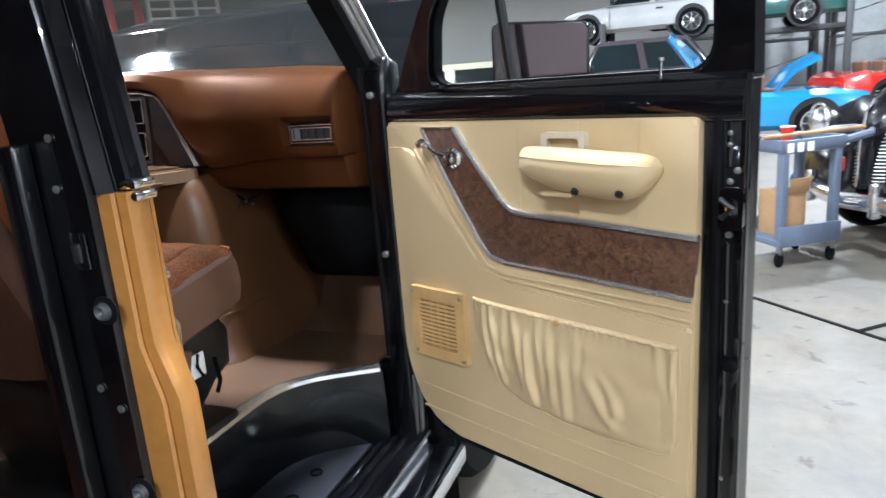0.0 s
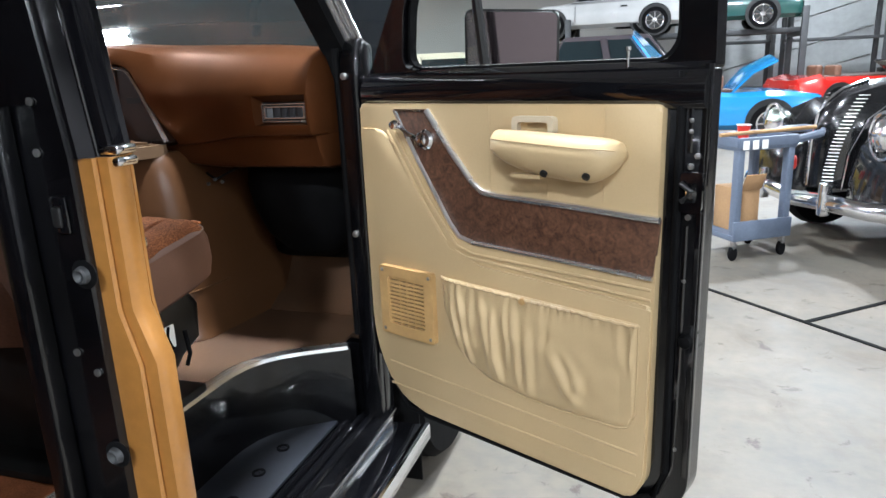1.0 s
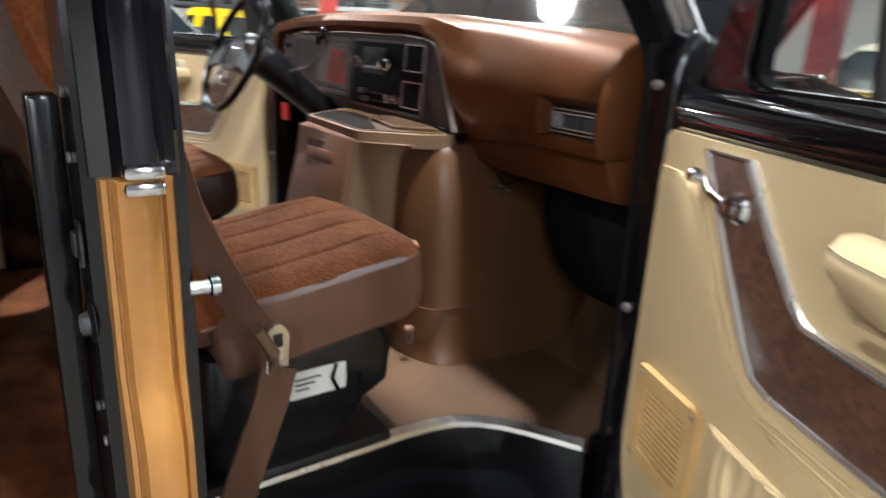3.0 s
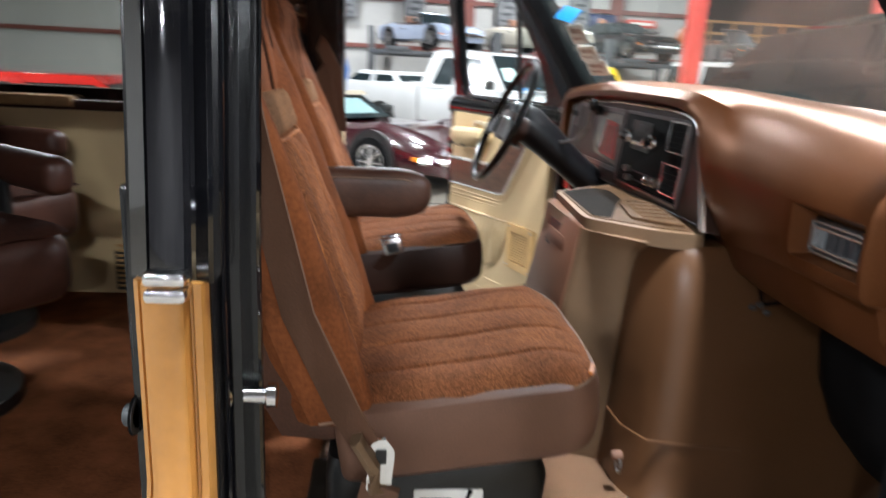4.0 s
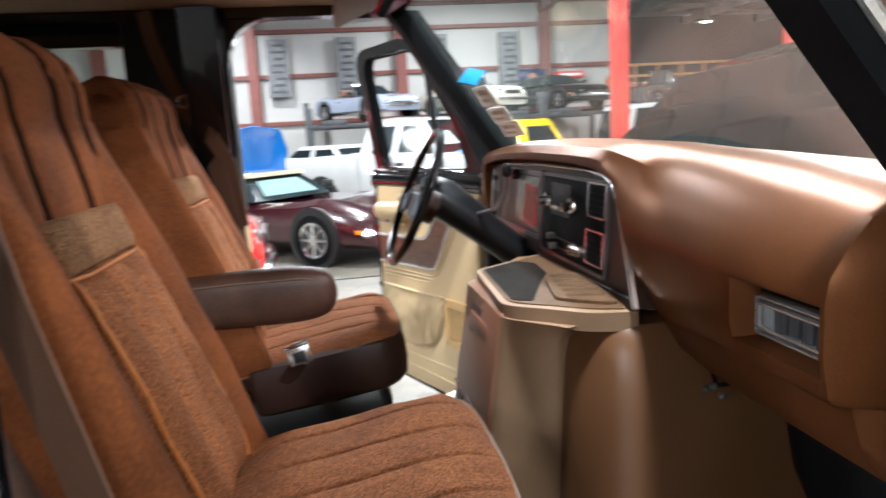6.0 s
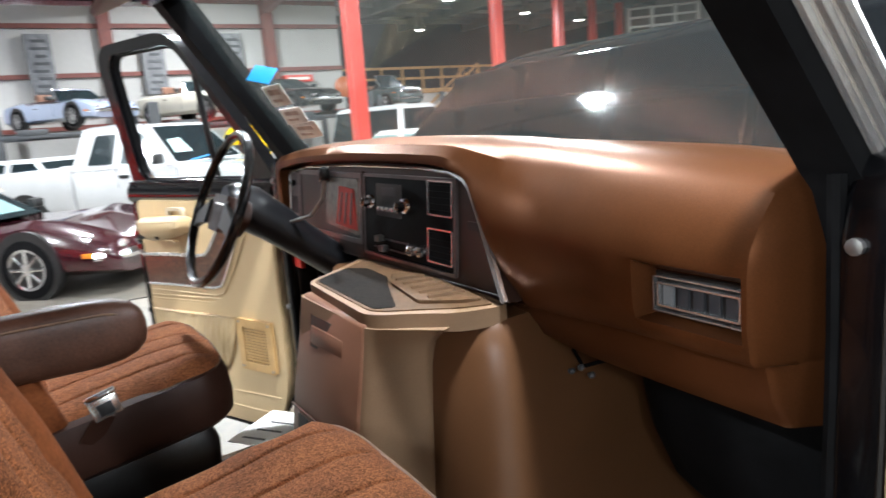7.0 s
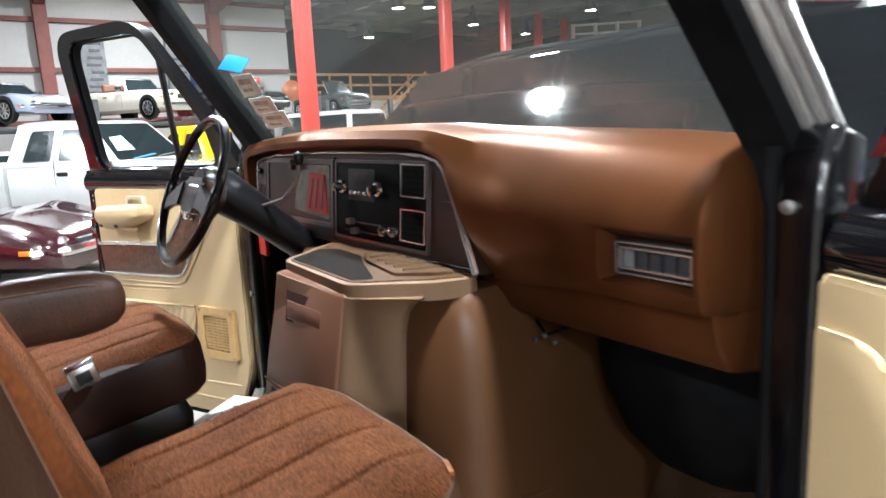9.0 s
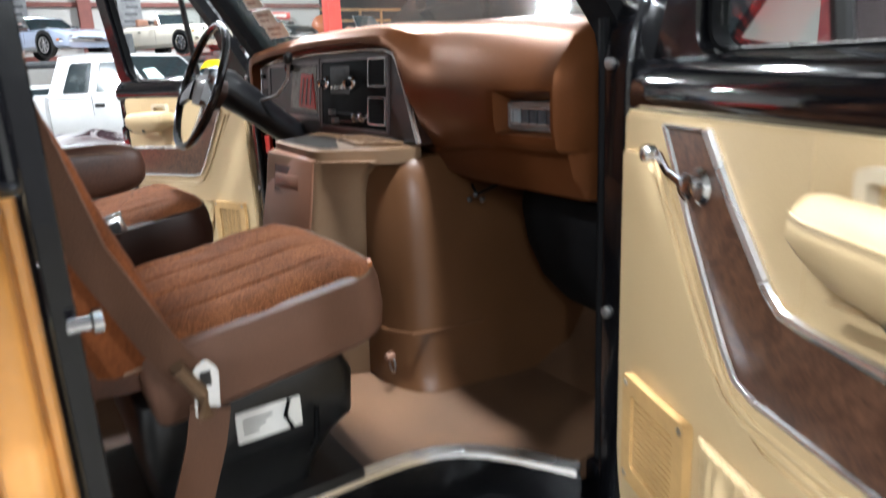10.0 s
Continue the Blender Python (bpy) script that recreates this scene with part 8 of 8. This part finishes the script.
for x in (-0.36, 0.34):
    for y in (-0.2, 0.2):
        cpart("leg", box(x - 0.045, x + 0.045, y - 0.035, y + 0.035, 0.18, 0.79, 0.012), CART)
        cpart("castor", lathe([(0.001, -0.018), (0.05, -0.018), (0.055, 0), (0.05, 0.018), (0.001, 0.018)], (x, y, 0.055), (0, 1, 0), 18), RUBBER)
        cpart("castor_fork", box(x - 0.02, x + 0.02, y - 0.028, y + 0.028, 0.09, 0.155, 0.008), STEEL)
cpart("push_handle", tube([(0.40, -0.22, 0.83), (0.80, -0.2, 0.86), (0.95, -0.1, 0.87), (0.95, 0.1, 0.87), (0.80, 0.2, 0.86), (0.40, 0.22, 0.83)], 0.028, 8), CART)
for k in range(3):
    cpart("paper_label", box(-0.38 + 0.13 * k, -0.30 + 0.13 * k, -0.26, -0.255, 0.79, 0.85, 0), PAPER)
cup = thing("plastic_cup", (2.26, 4.47, 0.81), "red plastic cup standing on the tool cart", "cup")
part("cup_wall", lathe([(0.034, 0), (0.046, 0.11), (0.049, 0.112), (0.044, 0.112), (0.03, 0.006)], (2.26, 4.47, 0.812), (0, 0, 1), 20), RED_PLASTIC, cup)
part("cup_rim", tube([(2.26 + 0.047 * math.cos(k * math.pi / 10), 4.47 + 0.047 * math.sin(k * math.pi / 10), 0.924) for k in range(21)], 0.004, 6), PAPER, cup)
cb = thing("cardboard_box", (2.18, 4.30, 0.19), "open cardboard box on the cart's lower tray", "box")
part("carton", moved(box(-0.14, 0.14, -0.16, 0.16, 0.192, 0.5, 0.004), CM @ pose(-0.12, 0, 0)), CARDBOARD, cb)
part("carton_flap", moved(box(-0.14, 0.14, -0.005, 0.005, 0, 0.12, 0.002), CM @ pose(-0.12, -0.17, 0.5, 25, 0, 0)), CARDBOARD, cb)
stick = thing("wooden_stick", (2.35, 4.4, 0.88), "long wooden handle lying across the cart", "stick")
part("shaft", tube([(2.08, 4.14, 0.885), (2.74, 4.56, 0.895)], 0.014, 8), TIMBER, stick)
rag = thing("red_clamp", (2.62, 4.46, 0.66), "red clamp hanging from the cart handle", "clamp")
part("jaw", box(2.56, 2.63, 4.48, 4.54, 0.60, 0.70, 0.02), RED_PLASTIC, rag)
part("hook", tube([(2.60, 4.51, 0.70), (2.61, 4.53, 0.78), (2.61, 4.55, 0.85)], 0.006, 6), STEEL, rag)

# mezzanine with timber rails and stair
mz = thing("mezzanine", (-27, 16, 0), "white-walled mezzanine with pine handrails", "mezzanine", kind="structure")
part("lower_wall", box(-26.2, -26.0, 9.8, 28.9, 0, 2.75, 0.01), WALL_WHITE, mz, smooth=False)
part("deck", box(-30.9, -25.9, 9.8, 28.9, 2.75, 2.95, 0.01), TIMBER, mz, smooth=False)
for k in range(19):
    y = 10.0 + k * 1.03
    part("rail_post", box(-25.99, -25.9, y - 0.045, y + 0.045, 2.95, 3.9, 0.004), TIMBER, mz, smooth=False)
for zz in (3.42, 3.87):
    part("hand_rail", box(-25.9, -25.84, 9.8, 28.9, zz - 0.05, zz + 0.05, 0.004), TIMBER, mz, smooth=False)
stair = thing("stair", (-25.3, 16.5, 0), "pine timber stair up to the mezzanine", "stair", kind="structure")
SY = 14.6
for xx in (-25.75, -24.85):
    part("stringer", prism([(SY, 0.0), (SY + 0.3, 0.0), (SY + 4.0, 2.75), (SY + 4.0, 2.95), (SY + 3.6, 2.95)], YZ, xx, xx + 0.06), TIMBER, stair, smooth=False)
    part("stair_rail", tube([(xx, SY + 0.1, 0.95), (xx, SY + 3.9, 3.9)], 0.05, 6), TIMBER, stair)
    for k in range(6):
        part("baluster", box(xx, xx + 0.06, SY + 0.25 + k * 0.7, SY + 0.32 + k * 0.7, 0.1 + k * 0.5, 1.1 + k * 0.5, 0.004), TIMBER, stair, smooth=False)
for k in range(13):
    part("tread", box(-25.7, -24.84, SY + 0.2 + k * 0.285, SY + 0.5 + k * 0.285, 0.15 + k * 0.215, 0.19 + k * 0.215, 0.004), TIMBER, stair, smooth=False)
cw = thing("wall_sign", (-19.6, 7.96, 3.14), "red lettered sign on the white wall", "sign")
part("sign_board", box(HX0 - 0.01, HX0 + 0.38, 7.5, 8.42, 3.03, 3.24, 0.006), RED_STEEL, cw)
part("sign_bar", box(HX0 + 0.38, HX0 + 0.386, 7.62, 8.30, 3.09, 3.17, 0.002), STICKER, cw)
bsg = thing("wall_sign", (HX0 + 0.36, 6.72, 3.14), "dark blue poster with an orange emblem on the wall", "sign")
part("sign_board", box(HX0 + 0.12, HX0 + 0.36, 6.28, 7.17, 2.95, 3.34, 0.006), paint_of("navy_poster", (0.012, 0.02, 0.07)), bsg)
part("emblem", lathe([(0.001, 0.006), (0.13, 0.005), (0.13, 0.0)], (HX0 + 0.36, 6.72, 3.10), (1, 0, 0), 20), paint_of("orange_emblem", (0.3, 0.09, 0.03)), bsg)
disc = thing("copper_disc", (-18.5, 8.97, 0.0), "round copper-coloured sign on a thin steel pole", "sign")
part("plate", lathe([(0.001, 0.03), (0.28, 0.02), (0.31, 0.0), (0.28, -0.02), (0.001, -0.03)], (-18.5, 8.97, 2.75), (1, -0.4, 0), 28), paint_of("copper_enamel", (0.4, 0.11, 0.04)), disc)
part("pole", tube([(-18.54, 8.97, 0.0), (-18.54, 8.97, 2.6)], 0.025, 8), STEEL, disc)

# tags and papers on the windscreen
tag = thing("hanging_tag", (-0.62, 0.68, 1.70), "bright blue paper tag on the windscreen pillar", "tag")
part("tag_sheet", moved(box(-0.045, 0.045, -0.002, 0.002, -0.027, 0.027, 0.001), pose(-0.667, 0.69, 1.715, -38, 12, 24)), BLUE_TAG, tag)
glass_n = Vector((-0.319, 0.745, 0.587)).normalized()
glass_u = Vector((0.92, 0.39, 0.0))
glass_u = (glass_u - glass_n * glass_u.dot(glass_n)).normalized()
glass_v = glass_n.cross(glass_u)
if glass_v.z < 0:
    glass_v = -glass_v


def on_glass(c):
    return lambda u, v, d: Vector(c) + glass_u * u + glass_v * v - glass_n * d


for c, hw_, hh, sk in (((-0.700, 0.742, 1.657), 0.040, 0.036, 0.006), ((-0.700, 0.785, 1.598), 0.045, 0.028, 0.004), ((-0.695, 0.820, 1.553), 0.05, 0.028, 0.006)):
    st_ = thing("window_sticker", c, "faded printed sticker on the windscreen glass", "sticker", "windscreen stickers")
    part("sticker_sheet", prism([(-hw_, -hh), (hw_, -hh + sk), (hw_, hh + sk), (-hw_, hh)], on_glass(c), 0.004, 0.0055), STICKER, st_, smooth=False)
    part("print_bar", prism([(-hw_ * 0.7, hh * 0.2), (hw_ * 0.6, hh * 0.2), (hw_ * 0.6, hh * 0.7), (-hw_ * 0.7, hh * 0.7)], on_glass(c), 0.0055, 0.0065), STICKER_PRINT, st_, smooth=False)
    part("print_bar", prism([(-hw_ * 0.7, -hh * 0.5), (hw_ * 0.3, -hh * 0.5), (hw_ * 0.3, -hh * 0.2), (-hw_ * 0.7, -hh * 0.2)], on_glass(c), 0.0055, 0.0065), STICKER_PRINT, st_, smooth=False)
